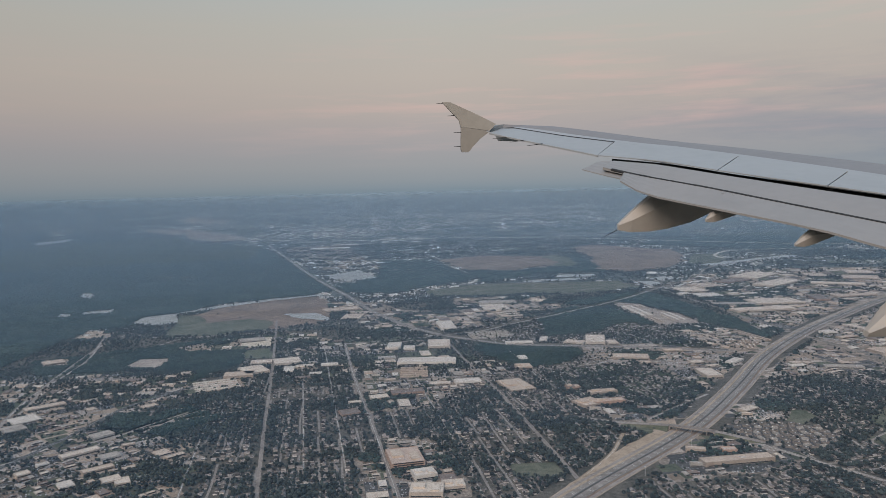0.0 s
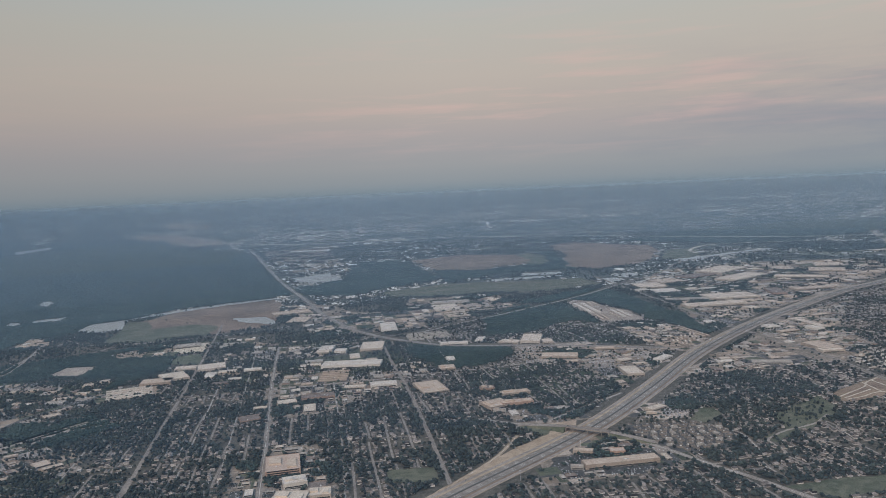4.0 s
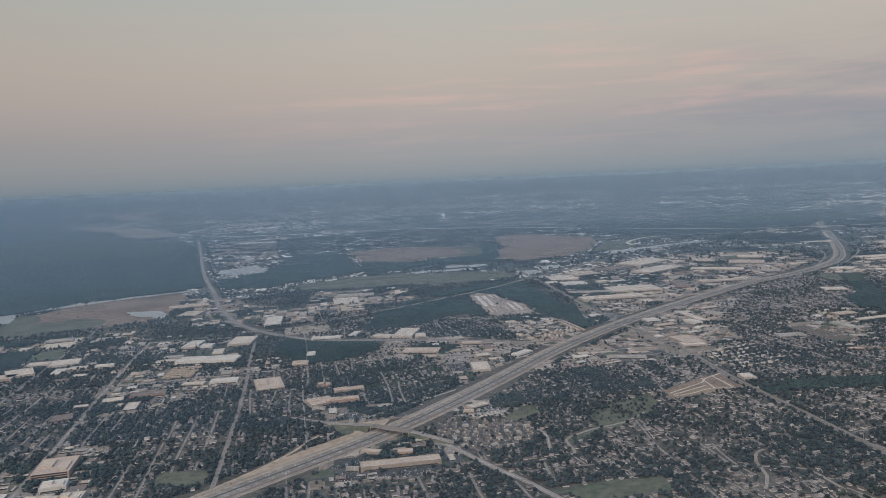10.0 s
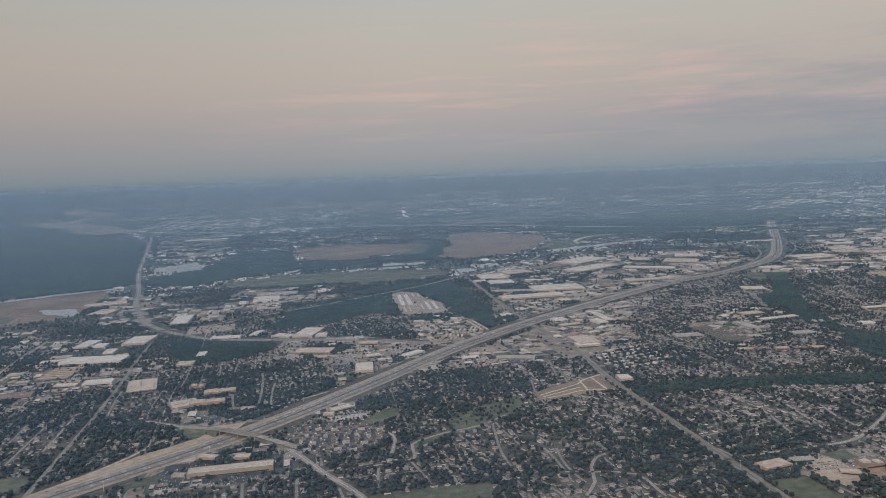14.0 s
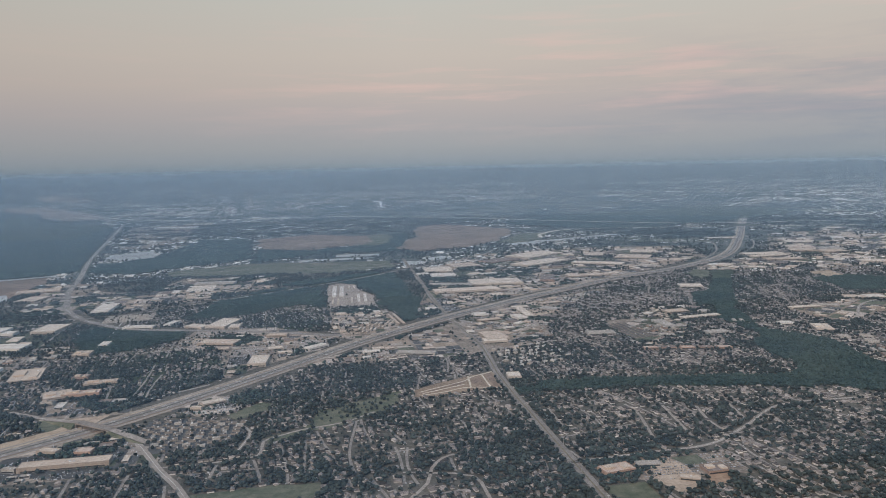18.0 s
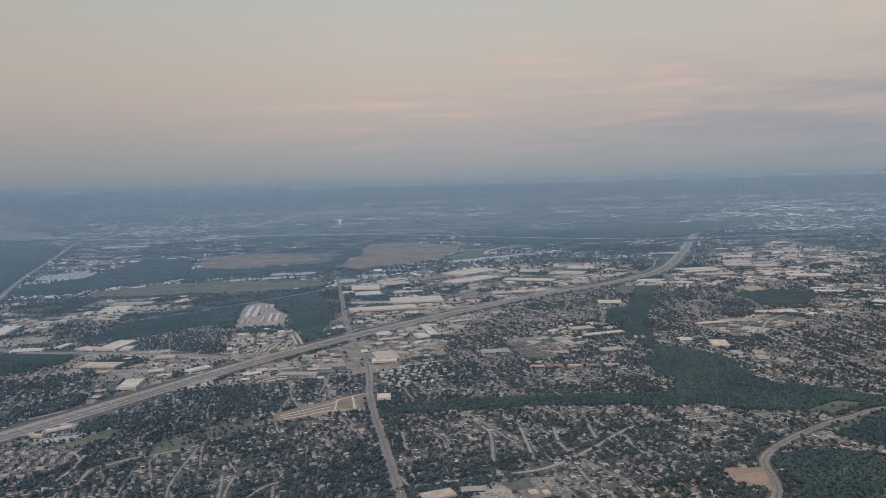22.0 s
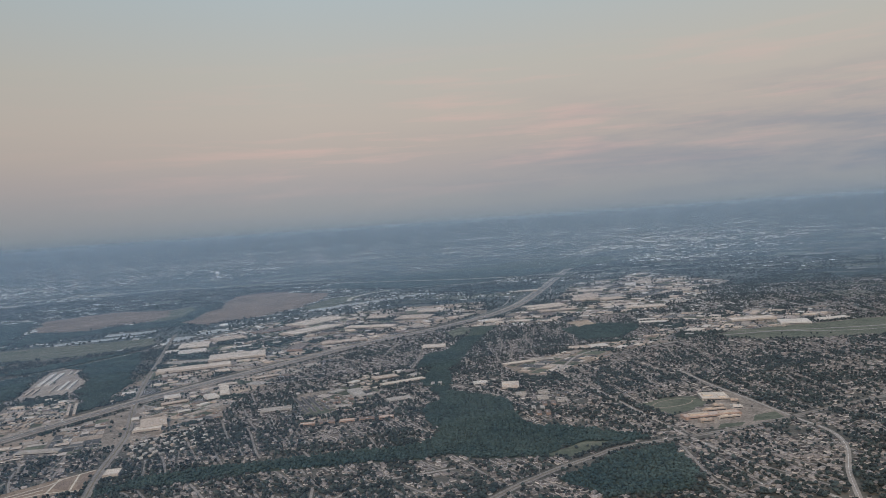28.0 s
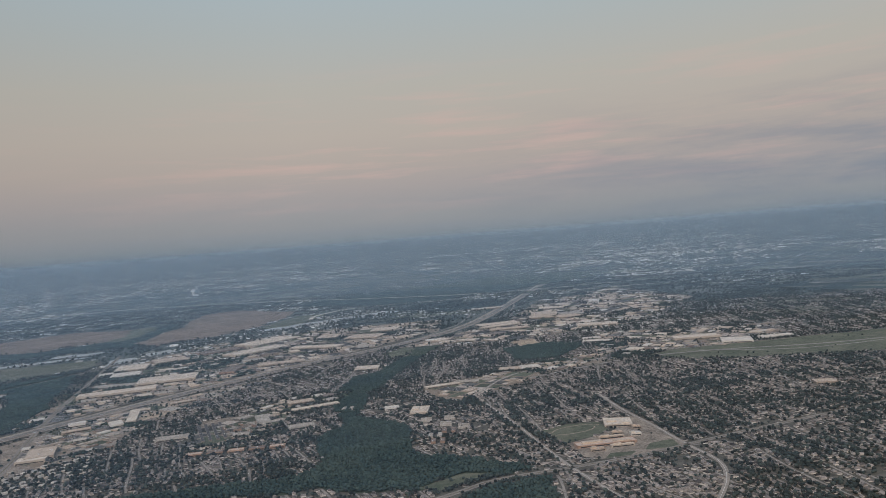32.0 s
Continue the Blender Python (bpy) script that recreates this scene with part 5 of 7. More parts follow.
for ax, ay in ((1365, 880), (1395, 872), (1412, 850), (1380, 845), (1350, 800), (1372, 812), (1395, 820), (1345, 775), (1232, 1010), (1262, 1030), (1290, 1020)):
    shed_rows(ax, ay, -20 if (ax + ay) % 2 else 68, 2, 11, 15, 5.5, 2.6, ("grey", "brown", "dark")[ax % 3], "apartment_block", "apartment blocks by the woods")
for row, (ay, x0, x1) in enumerate(((751, 462, 500), (743, 456, 530), (735, 455, 540), (727, 455, 545), (719, 456, 548), (711, 460, 548), (703, 465, 546), (695, 470, 545), (687, 470, 540), (679, 472, 530), (671, 480, 522))):
    for ax in range(x0, x1, 11):
        shed_rows(ax + 5 * (row % 2), ay + 0.06 * (ax - 500), -12 + 10 * ((ax // 12 + row) % 3) + 90 * ((ax // 12 + 2 * row) % 4 == 0), 1, 8, 7.2, 3.7, 2.1, ("dark", "grey", "dark", "dark", "dark")[(ax // 11 + 3 * row) % 5], "apartment_block", "apartment blocks by the shops")
work_blocks()

# ---- homes and their streets ----
HOME_AT = []          # x, y, turn, size
STREETS = []


def home_streets(x0, x1, y0, y1, gap, seed, wobble=7.0, turn=0.0, gone=0.08, cross=150.0):
    """Bending residential streets with a house on each plot at both sides."""
    rnd = random.Random(seed)
    cx, cy, c, s = (x0 + x1) / 2, (y0 + y1) / 2, math.cos(radians(turn)), math.sin(radians(turn))

    def at(x, y):
        return (cx + (x - cx) * c - (y - cy) * s, cy + (x - cx) * s + (y - cy) * c)
    lines = []
    x = x0 + gap / 2
    while x < x1:
        ph, amp, wave = rnd.uniform(0, 6), rnd.uniform(0.3, 1) * wobble, rnd.uniform(38, 75)
        stop = y0 + rnd.uniform(0.3, 1.3) * cross
        y, pts = y0 + rnd.uniform(0, 30), []
        while y < y1:
            pts.append((x + amp * math.sin(y / wave + ph), y))
            y += 4.0
            if y > stop:
                lines.append(pts)
                pts = []
                ph += rnd.uniform(-0.3, 0.3) * gap
                y += rnd.choice((4.0, 8.0, 12.0, 26.0))
                stop = y + rnd.uniform(0.35, 1.3) * cross
        lines.append(pts)
        x += gap * rnd.uniform(1.0, 1.3)
    y = y0 + rnd.uniform(0.3, 0.7) * cross
    while y < y1:
        x, ph, amp = x0 + rnd.uniform(0, 60), rnd.uniform(0, 6), rnd.uniform(2.0, 8.0)
        while x < x1:
            end = x + rnd.uniform(50, 190)
            lines.append([(q, y + amp * math.sin(q / 60 + ph)) for q in np.arange(x, min(end, x1), 4.0)])
            x = end + rnd.uniform(10, 110)
        y += cross * rnd.uniform(0.4, 0.85)
    for line in lines:
        runs, pts = [], []
        for q in line:
            px, py = at(*q)
            j, i = cells(px, py)
            if zone[j, i] in (1, 6) and not block[j, i]:
                pts.append((px, py))
            else:
                runs.append(pts)
                pts = []
        runs.append(pts)
        for run in runs:
            if len(run) < 4:
                continue
            STREETS.append([Vector(p) for p in run])
            along = 0.0
            for (ax, ay), (bx, by) in zip(run, run[1:]):
                along += math.hypot(bx - ax, by - ay)
                if along < 5.6:
                    continue
                along = rnd.uniform(-0.7, 0.6)
                d = math.atan2(by - ay, bx - ax)
                for side in (-1, 1):
                    if rnd.random() < gone:
                        continue
                    off = side * rnd.uniform(4.2, 7.6)
                    HOME_AT.append((ax - math.sin(d) * off, ay + math.cos(d) * off, d + rnd.choice((0, 0, math.pi / 2)) + rnd.uniform(-0.12, 0.12), rnd.uniform(0.85, 1.25)))


home_streets(-420, 232, 420, 1000, 19, 1, 2.0, 0, 0.22)
home_streets(-110, 560, 1000, 1350, 18, 2, 3.0, 0, 0.3)
home_streets(240, 440, 420, 1000, 20, 3, 6.0, 0, 0.25)
home_streets(450, 830, 380, 1000, 21, 4, 14.0, 2, 0.3)
home_streets(836, 1250, 380, 780, 19, 5, 12.0, 9, 0.2)
home_streets(860, 1260, 780, 1240, 17.5, 6, 7.0, 4)
home_streets(1200, 1480, 400, 1050, 18, 7, 8.0, 10)
home_streets(1420, 2000, 380, 1060, 18, 8, 9.0, -12)
home_streets(1300, 1900, 1000, 1600, 18, 9, 9.0, -22)
home_streets(1900, 2700, 500, 1100, 19, 10, 9.0, -18)
home_streets(1800, 2900, 1100, 1800, 19, 11, 10.0, -25)
home_streets(330, 780, 1200, 1560, 18, 12, 6.0, 10, 0.3)
home_streets(960, 1330, 1150, 1560, 18, 13, 7.0, 15)

for line in ([(497, 634), (526, 635), (553, 638)], [(508, 655), (527, 661), (545, 665)], [(558, 646), (560, 677)], [(569, 693), (603, 703)], [(581, 747), (617, 729)]):
    pts = smooth_line(line, 4.8)
    for p, q in zip(pts, pts[1:]):
        HOME_AT.append((p.x, p.y, math.atan2(q.y - p.y, q.x - p.x), 0.9))
# homes on back lots, away from the streets
back = random.Random(77)
for gx in range(-420, 2300, 8):
    for gy in range(400, 1400, 8):
        if back.random() < (0.22 if gx > 1240 else 0.46 if gx > 440 else 0.14):
            HOME_AT.append((gx + back.uniform(-3, 3), gy + back.uniform(-3, 3), back.choice((0.15, 1.72)) + back.uniform(-0.3, 0.3), back.uniform(0.75, 1.1)))
sv, sf = [], []
for k, run in enumerate(STREETS):
    v, f = ribbon(run, 0, 2.5, 0.10 + 0.0031 * (k % 17))
    sf += [tuple(i + len(sv) for i in q) for q in f]
    sv += v
    take_line(run, 2.0 if k % 5 < 2 else 1.0)
tagged(new("residential_streets", mesh_from("residential_streets", sv, sf, M_HOMESTREET)), "narrow pale concrete streets between the homes", "street", kind="structure")

# house shapes: walls and a gabled or hipped roof
HOUSE_WALL_F = np.array([(0, 1, 5, 4), (1, 3, 7, 5), (3, 2, 6, 7), (2, 0, 4, 6)])


def roof_shape(hip):
    e = 0.58
    return np.array([(-e, -e, 0.55), (e, -e, 0.55), (e, e, 0.55), (-e, e, 0.55), (-e + hip, 0, 1), (e - hip, 0, 1)])


kept = []
taken_by_home = np.zeros_like(block)
for x, y, d, s in HOME_AT:
    j, i = cells(x, y)
    if zone[j, i] not in (1, 6) or block[j, i] or taken_by_home[j, i] or not in_view(x, y):
        continue
    taken_by_home[j - 1:j + 2, i - 1:i + 2] = True
    kept.append((x, y, d, s))
homes = np.array(kept)
for x, y, d, s in kept:
    j, i = cells(x, y)
    block[j, i] = True
    block[j - 1:j + 2, i] = block[j, i - 1:i + 2] = True
near_score = np.hypot(homes[:, 0] - np.clip(homes[:, 0], 0, 1076), homes[:, 1])
order = np.argsort(near_score)
near_homes, rest_homes = homes[order[:300]], homes[order[300:]]

HOME_KINDS = []
for k, (ln, wd, ht, hip) in enumerate(((4.4, 3.4, 1.7, 0.0), (4.9, 3.5, 1.65, 0.28), (4.1, 3.4, 1.75, 0.22), (5.2, 3.3, 1.6, 0.0))):
    size = np.array((ln, wd, ht * 1.35))
    base = tagged(new("house"), "small brick house with a brown shingle roof among trees", "house", "houses in the neighbourhood")
    wall = BOX_V * size * np.array((1, 1, 0.56))
    child("wall", mesh_from("wall", wall, HOUSE_WALL_F, M_HOUSEWALL), base)
    rv = roof_shape(hip) * size
    rf = [(0, 1, 5, 4), (2, 3, 4, 5)]
    me = bpy.data.meshes.new("roof")
    me.from_pydata([tuple(p) for p in rv], [], rf + [(3, 0, 4), (1, 2, 5), (3, 2, 1, 0)])
    me.materials.append(M_SHINGLE_ONE)
    top = child("roof", me, base, "shingle roof")
    wing_v = BOX_V * np.array((ln * 0.4, wd * 0.5, ht * 0.8)) + np.array((ln * 0.2, -wd * 0.6, 0))
    child("garage", mesh_from("garage", wing_v, BOX_F, M_SHINGLE_ONE), base, "low garage wing")
    chim = BOX_V * np.array((0.35, 0.35, ht * 1.45)) + np.array((-ln * 0.3, 0.25, 0))
    child("chimney", mesh_from("chimney", chim, BOX_F, M_WALLS["brown"]), top, "brick chimney")
    drive = np.array([(ln * 0.05, -wd * 0.85, 0.09), (ln * 0.35, -wd * 0.85, 0.09), (ln * 0.35, -wd * 1.45, 0.09), (ln * 0.05, -wd * 1.45, 0.09)])
    child("driveway", mesh_from("driveway", drive, [(0, 3, 2, 1)], M_STREET), base, "pale concrete driveway")
    HOME_KINDS.append(base)
for k, (x, y, d, s) in enumerate(near_homes):
    src = HOME_KINDS[k % 4]
    if k < 4:
        src.matrix_world = pose(x, y, 0, 0, 0, math.degrees(d))
    else:
        copy_thing(src, pose(x, y, 0, 0, 0, math.degrees(d)))


def home_stuff(name, some, seed):
    rnd = np.random.RandomState(seed)
    n = len(some)
    if not n:
        return
    sizes = np.stack([rnd.uniform(3.5, 5.4, n), rnd.uniform(2.9, 3.8, n), rnd.uniform(1.9, 2.7, n)], -1) * some[:, 3:4]
    places = np.stack([some[:, 0], some[:, 1], np.zeros(n)], -1)
    ob = tagged(new(name), "many small houses with brown and grey shingle roofs", "houses", kind="stuff")
    v, f = strewn(BOX_V * np.array((1, 1, 0.56)), HOUSE_WALL_F, places, sizes, some[:, 2])
    child("house_walls", mesh_from("house_walls", v, f, M_HOUSEWALL), ob)["kind"] = "stuff"
    vs, fs, at = [], [], 0
    for hip in (0.0, 0.3):
        pick = rnd.rand(n) < 0.5 if hip == 0.0 else ~pick
        tri = np.array([(0, 1, 5), (0, 5, 4), (2, 3, 4), (2, 4, 5), (3, 0, 4), (1, 2, 5)])
        v, f = strewn(roof_shape(hip), tri, places[pick], sizes[pick], some[pick, 2])
        vs.append(v)
        fs.append(f + at)
        at += len(v)
    child("house_roofs", mesh_from("house_roofs", np.vstack(vs), np.vstack(fs), M_SHINGLE), ob)["kind"] = "stuff"


home_stuff("houses", rest_homes, 5)

# ---- trees ----
def ico():
    t = (1 + 5 ** 0.5) / 2
    v = np.array([(-1, t, 0), (1, t, 0), (-1, -t, 0), (1, -t, 0), (0, -1, t), (0, 1, t), (0, -1, -t), (0, 1, -t), (t, 0, -1), (t, 0, 1), (-t, 0, -1), (-t, 0, 1)], float)
    f = np.array([(0, 11, 5), (0, 5, 1), (0, 1, 7), (0, 7, 10), (0, 10, 11), (1, 5, 9), (5, 11, 4), (11, 10, 2), (10, 7, 6), (7, 1, 8),
                  (3, 9, 4), (3, 4, 2), (3, 2, 6), (3, 6, 8), (3, 8, 9), (4, 9, 5), (2, 4, 11), (6, 2, 10), (8, 6, 7), (9, 8, 1)])
    return v / np.linalg.norm(v[0]), f


def crown_shape(seed, lobes):
    """An uneven crown of a few overlapping clumps, one metre wide and high."""
    rnd = np.random.RandomState(seed)
    if not lobes:
        v = np.array([(1, 0, 0), (0, 1, 0), (-1, 0, 0), (0, -1, 0), (0.2, 0.1, 0.9), (-0.1, 0, -0.8)], float) * rnd.uniform(0.38, 0.56, (6, 1)) + np.array((0, 0, 0.5))
        return v, np.array([(0, 1, 4), (1, 2, 4), (2, 3, 4), (3, 0, 4), (1, 0, 5), (2, 1, 5), (3, 2, 5), (0, 3, 5)])
    vs, fs, at = [], [], 0
    iv, jf = ico()
    for k in range(lobes):
        v = iv * rnd.uniform(0.66, 1.24, (12, 1)) * (0.40 if k == 0 else rnd.uniform(0.2, 0.3))
        a = rnd.uniform(0, 6.28)
        off = np.zeros(3) if k == 0 else np.array((0.3 * math.cos(a), 0.3 * math.sin(a), rnd.uniform(-0.12, 0.2)))
        vs.append(v * np.array((1.15, 1.15, 0.95)) + off + np.array((0, 0, 0.55)))
        fs.append(jf + at)
        at += 12
    return np.vstack(vs), np.vstack(fs)


def scatter(x0, x1, y0, y1, step, seed, chance):
    """Jittered places in free cells; chance by zone."""
    rnd = np.random.RandomState(seed)
    xs, ys = np.meshgrid(np.arange(x0, x1, step), np.arange(y0, y1, step))
    x = xs.ravel() + rnd.uniform(-0.5, 0.5, xs.size) * step
    y = ys.ravel() + rnd.uniform(-0.5, 0.5, xs.size) * step
    j, i = cells(x, y)
    clump = 0.75 + 0.9 * np.sin(x / 43.0 + 1.3 * np.sin(y / 61.0)) * np.sin(y / 37.0 + 1.1 * np.sin(x / 53.0))
    odds = np.array(chance)[zone[j, i]] * np.where(zone[j, i] == 2, 1.0, np.clip(clump, 0.25, 1.4)) * np.where(zone[j, i] == 1, np.where(x > 1250, 0.72, np.where(x > 560, 0.84, 0.92)), 1.0)
    odds = np.where(zone[j, i] == 5, np.where(clump > np.where((x > 780) & (x < 1650) & (y > 1150) & (y < 1405 + 0.62 * (x - 885)), 1.28, 1.02), 0.62, 0.04), odds)
    ok = (rnd.rand(x.size) < odds) & ~block[j, i] & in_view(x, y) & (np.hypot(x - HUB[0], y) < 3900)
    return x[ok], y[ok]


def tree_stuff(name, label, x, y, low, high, lobes, mat, seed, flat=1.0):
    rnd = np.random.RandomState(seed)
    kinds = [crown_shape(seed * 10 + k, lobes) for k in range(5)]
    pick = rnd.randint(0, 5, len(x))
    ob = tagged(new(name), label, "trees", kind="stuff")
    for k, (v, f) in enumerate(kinds):
        m = pick == k
        n = m.sum()
        if not n:
            continue
        wide = rnd.uniform(low, high, n)
        sizes = np.stack([wide, wide, wide * rnd.uniform(0.75, 1.1, n) * flat], -1)
        places = np.stack([x[m], y[m], plain_z(x[m], y[m])], -1)
        vv, ff = strewn(v, f, places, sizes, rnd.uniform(0, 6.28, n))
        child("crowns", mesh_from("crowns", vv, ff, mat), ob)["kind"] = "stuff"


tx, ty = scatter(-520, 2600, 390, 980, 2.9, 1, (0, 0.85, 0, 0.004, 0, 0.10, 1.2, 0.17, 0.40, 0.012))
tree_score = np.hypot(tx - np.clip(tx, 0, 1076), ty)
o = np.argsort(tree_score)
single, rest = o[:300], o[300:]
close = rest[tree_score[rest] < 590]
wide = rest[tree_score[rest] >= 590]
tree_stuff("street_trees", "dark green broadleaf trees between the homes", tx[close], ty[close], 2.3, 5.2, 3, M_LEAF, 2)
tree_stuff("street_trees", "dark green broadleaf trees between the homes", tx[wide], ty[wide], 2.3, 5.2, 1, M_LEAF, 12)
TREE_KINDS = []
for k in range(4):
    base = tagged(new("tree"), "dark green broadleaf tree with a rounded uneven crown", "tree", "single trees near the homes")
    v, f = crown_shape(900 + k, 5)
    child("crown", mesh_from("crown", v * 4.0, f, M_LEAF), base)
    ring = [(0.14 * (1 - 0.4 * zz) * math.cos(a * 1.2566), 0.14 * (1 - 0.4 * zz) * math.sin(a * 1.2566), zz * 1.6) for zz in (0, 1) for a in range(5)]
    child("trunk", mesh_from("trunk", ring, [(a, (a + 1) % 5, (a + 1) % 5 + 5, a + 5) for a in range(5)], M_BARK), base, "brown trunk")
    TREE_KINDS.append(base)
sizes_rnd = random.Random(4)
for k, n in enumerate(single):
    m = pose(tx[n], ty[n], 0, 0, 0, sizes_rnd.uniform(0, 360))
    if k < 4:
        TREE_KINDS[k].matrix_world = m
    else:
        t_ob = copy_thing(TREE_KINDS[k % 4], m)
        t_ob.scale = [sizes_rnd.uniform(0.7, 1.25)] * 3
x, y = scatter(-900, 2900, 980, 1400, 3.6, 13, (0, 0.85, 0, 0.004, 0, 0.12, 1.1, 0.3, 0.44, 0.012))
tree_stuff("street_trees", "dark green broadleaf trees in the farther town", x, y, 2.8, 5.6, 0, M_LEAF, 13)
x, y = scatter(-900, 2900, 1400, 1900, 5.2, 3, (0, 0.75, 0, 0.001, 0, 0.13, 1.0, 0.3, 0.4, 0.012))
tree_stuff("street_trees", "dark green broadleaf trees in the farther town", x, y, 3.8, 6.8, 0, M_LEAF, 3)
x, y = scatter(-1600, 3900, 1900, 4300, 12, 4, (0, 0.62, 0, 0.0, 0, 0.08, 0.9, 0.3, 0.4, 0.012))
tree_stuff("far_trees", "hazy dark green trees of the far plain", x, y, 6, 10, 0, M_LEAF, 4)
x, y = scatter(-600, 1900, 390, 1420, 2.8, 5, (0, 0, 0.97, 0.0, 0, 0, 0, 0, 0, 0.012))
tree_stuff("woodland_trees", "dense dark green woodland canopy", x, y, 2.5, 5.2, 1, M_LEAF_WOOD, 5, 0.8)
x, y = scatter(-900, 1200, 1420, 2300, 7.0, 6, (0, 0, 0.97, 0.0, 0, 0, 0, 0, 0, 0.012))
tree_stuff("woodland_trees", "dense dark green woodland canopy", x, y, 10, 16, 0, M_LEAF_WOOD, 6, 0.30)
x, y = scatter(-2000, 3300, 2300, 4300, 14.0, 7, (0, 0, 0.97, 0.0, 0, 0, 0, 0, 0, 0.012))
tree_stuff("woodland_trees", "far dense blue-green woodland canopy", x, y, 20, 30, 0, M_LEAF_WOOD, 7, 0.15)


# ---- far town ----
def far_land(rnd, n, near, most):
    """Places on the open far plain, evenly spread over the true land."""
    d, a = near * (most / near) ** rnd.uniform(0, 1, n), rnd.uniform(radians(-34), radians(60), n)
    x, y, wide, deep = far_place(d, a)
    j, i = cells(x, y)
    ok = ((zone[j, i] == 1) | (zone[j, i] == 5) | (d > 4100)) & (~block[j, i] | (d > 4100))
    return tuple(q[ok] for q in (d, a, x, y, wide, deep))


def far_town():
    rnd = np.random.RandomState(21)
    d, a, x, y, wide, deep = far_land(rnd, 96000, 1850.0, 45000.0)
    ux, uy = HUB[0] + d * np.sin(a), HUB[1] + d * np.cos(a)
    lump = np.sin(ux / 260 + 1.7 * np.sin(uy / 430)) * np.sin(uy / 210 + 1.2 * np.sin(ux / 330)) + 0.9 * np.sin(ux / 900 + 1.3 * np.sin(uy / 1300)) * np.sin(uy / 1100 + 0.7 * np.sin(ux / 1500))
    ok = (rnd.rand(len(d)) < np.where(d > 6000, 0.24, 0.16) + 0.38 * lump) & ((ux > -500) | (d > 6500))
    d, a, x, y, wide, deep = (q[ok] for q in (d, a, x, y, wide, deep))
    m = len(x)
    grow = np.minimum(0.8 + (d - 1850) / 5000, 4.0)
    big_one = rnd.rand(m) < 0.06
    sizes = np.stack([rnd.uniform(4, 13, m) * wide, rnd.uniform(6, 13, m) * deep, rnd.uniform(1.2, 2.4, m) * wide], -1) * grow[:, None] * np.where(big_one, 3.0, 1.0)[:, None] ** np.array((1, 1, 0.3))
    sizes[:, 0] *= np.where(d > 3400, rnd.uniform(0.5, 1.6, m), 1.0)
    sizes[:, 1] *= np.where(d > 5000, 2.6, 1.0)
    sizes[:, 2] = np.minimum(sizes[:, 2], np.where(d > 16000, 0.9, np.where(d > 7000, 1.7, 2.6)))
    places = np.stack([x, y, plain_z(x, y)], -1)
    v, f = strewn(BOX_V, BOX_F, places, sizes, np.where(d > FLAT_R, -a, rnd.uniform(-0.2, 0.2, m)))
    tagged(new("far_buildings", mesh_from("far_buildings", v, f, M_FARROOF)), "pale roofs of distant buildings in the haze", "buildings", kind="stuff")


far_town()


def far_fields():
    """Broad fields, woods and grassland of the far plain, each a low strip."""
    rnd = np.random.RandomState(33)
    d, a, x, y, wide, deep = far_land(rnd, 6500, 2350.0, 45000.0)
    base = tagged(new("far_fields"), "pale fields, grassland and dark woods of the far plain", "fields", kind="structure")
    ok = np.ones(len(d), bool)
    for p, q in ((-130, -90), (130, -90), (130, 90), (-130, 90), (0, -90), (0, 90)):
        j, i = cells(x + p, y + q)
        ok &= (zone[j, i] == 1) | (d > 4100)
    d, a, x, y, wide, deep = (q[ok] for q in (d, a, x, y, wide, deep))
    pick = np.where(rnd.rand(len(d)) < 0.22, 0, np.where(rnd.rand(len(d)) < 0.62, 1, 2))
    pick = np.where((a < radians(-13)) & (d < 7000) & (rnd.rand(len(d)) < 0.9), 1, pick)
    for k, m in enumerate(M_FARFIELDS):
        s = pick == k
        n = s.sum()
        grow = 1 + (d[s] - 2350) / 4500
        ln, wd = rnd.uniform(40, 190, n) * (0.55, 1.3, 1.2)[k] * grow, rnd.uniform(25, 110, n) * (0.5, 1.3, 1.0)[k] * grow
        t = rnd.uniform(-0.3, 0.3, n)
        ring = []
        for p, q in ((-0.5, -0.5), (0.45, -0.55), (0.5, 0.5), (-0.4, 0.5)):
            px, py, _, _ = far_place(d[s] + p * ln * np.sin(t) + q * wd * np.cos(t), a[s] + (p * ln * np.cos(t) - q * wd * np.sin(t)) / d[s])
            ring.append(np.stack([px, py, plain_z(px, py) + (0.3 + 0.5 * k + 0.01 * np.arange(n) % 0.4) * np.where(d[s] > FLAT_R, 0.6, 1)], -1))
        child("strips", mesh_from("strips", np.stack(ring, 1).reshape(-1, 3), np.arange(n * 4).reshape(-1, 4)[:, ::-1], m), base)["kind"] = "stuff"


far_fields()


def far_piece(name, label, category, points, mat, lift):
    """Land named by its true places, folded up with the far plain."""
    flat = [far_place(np.float64(math.hypot(x - HUB[0], y)), math.atan2(x - HUB[0], y)) for x, y in points]
    v = [(float(q[0]), float(q[1]), float(plain_z(q[0], q[1])) + lift) for q in flat]
    me = bpy.data.meshes.new(name)
    me.from_pydata(v, [], [tuple(range(len(v)))])
    me.materials.append(mat)
    tagged(new(name, me), label, category, kind="structure")


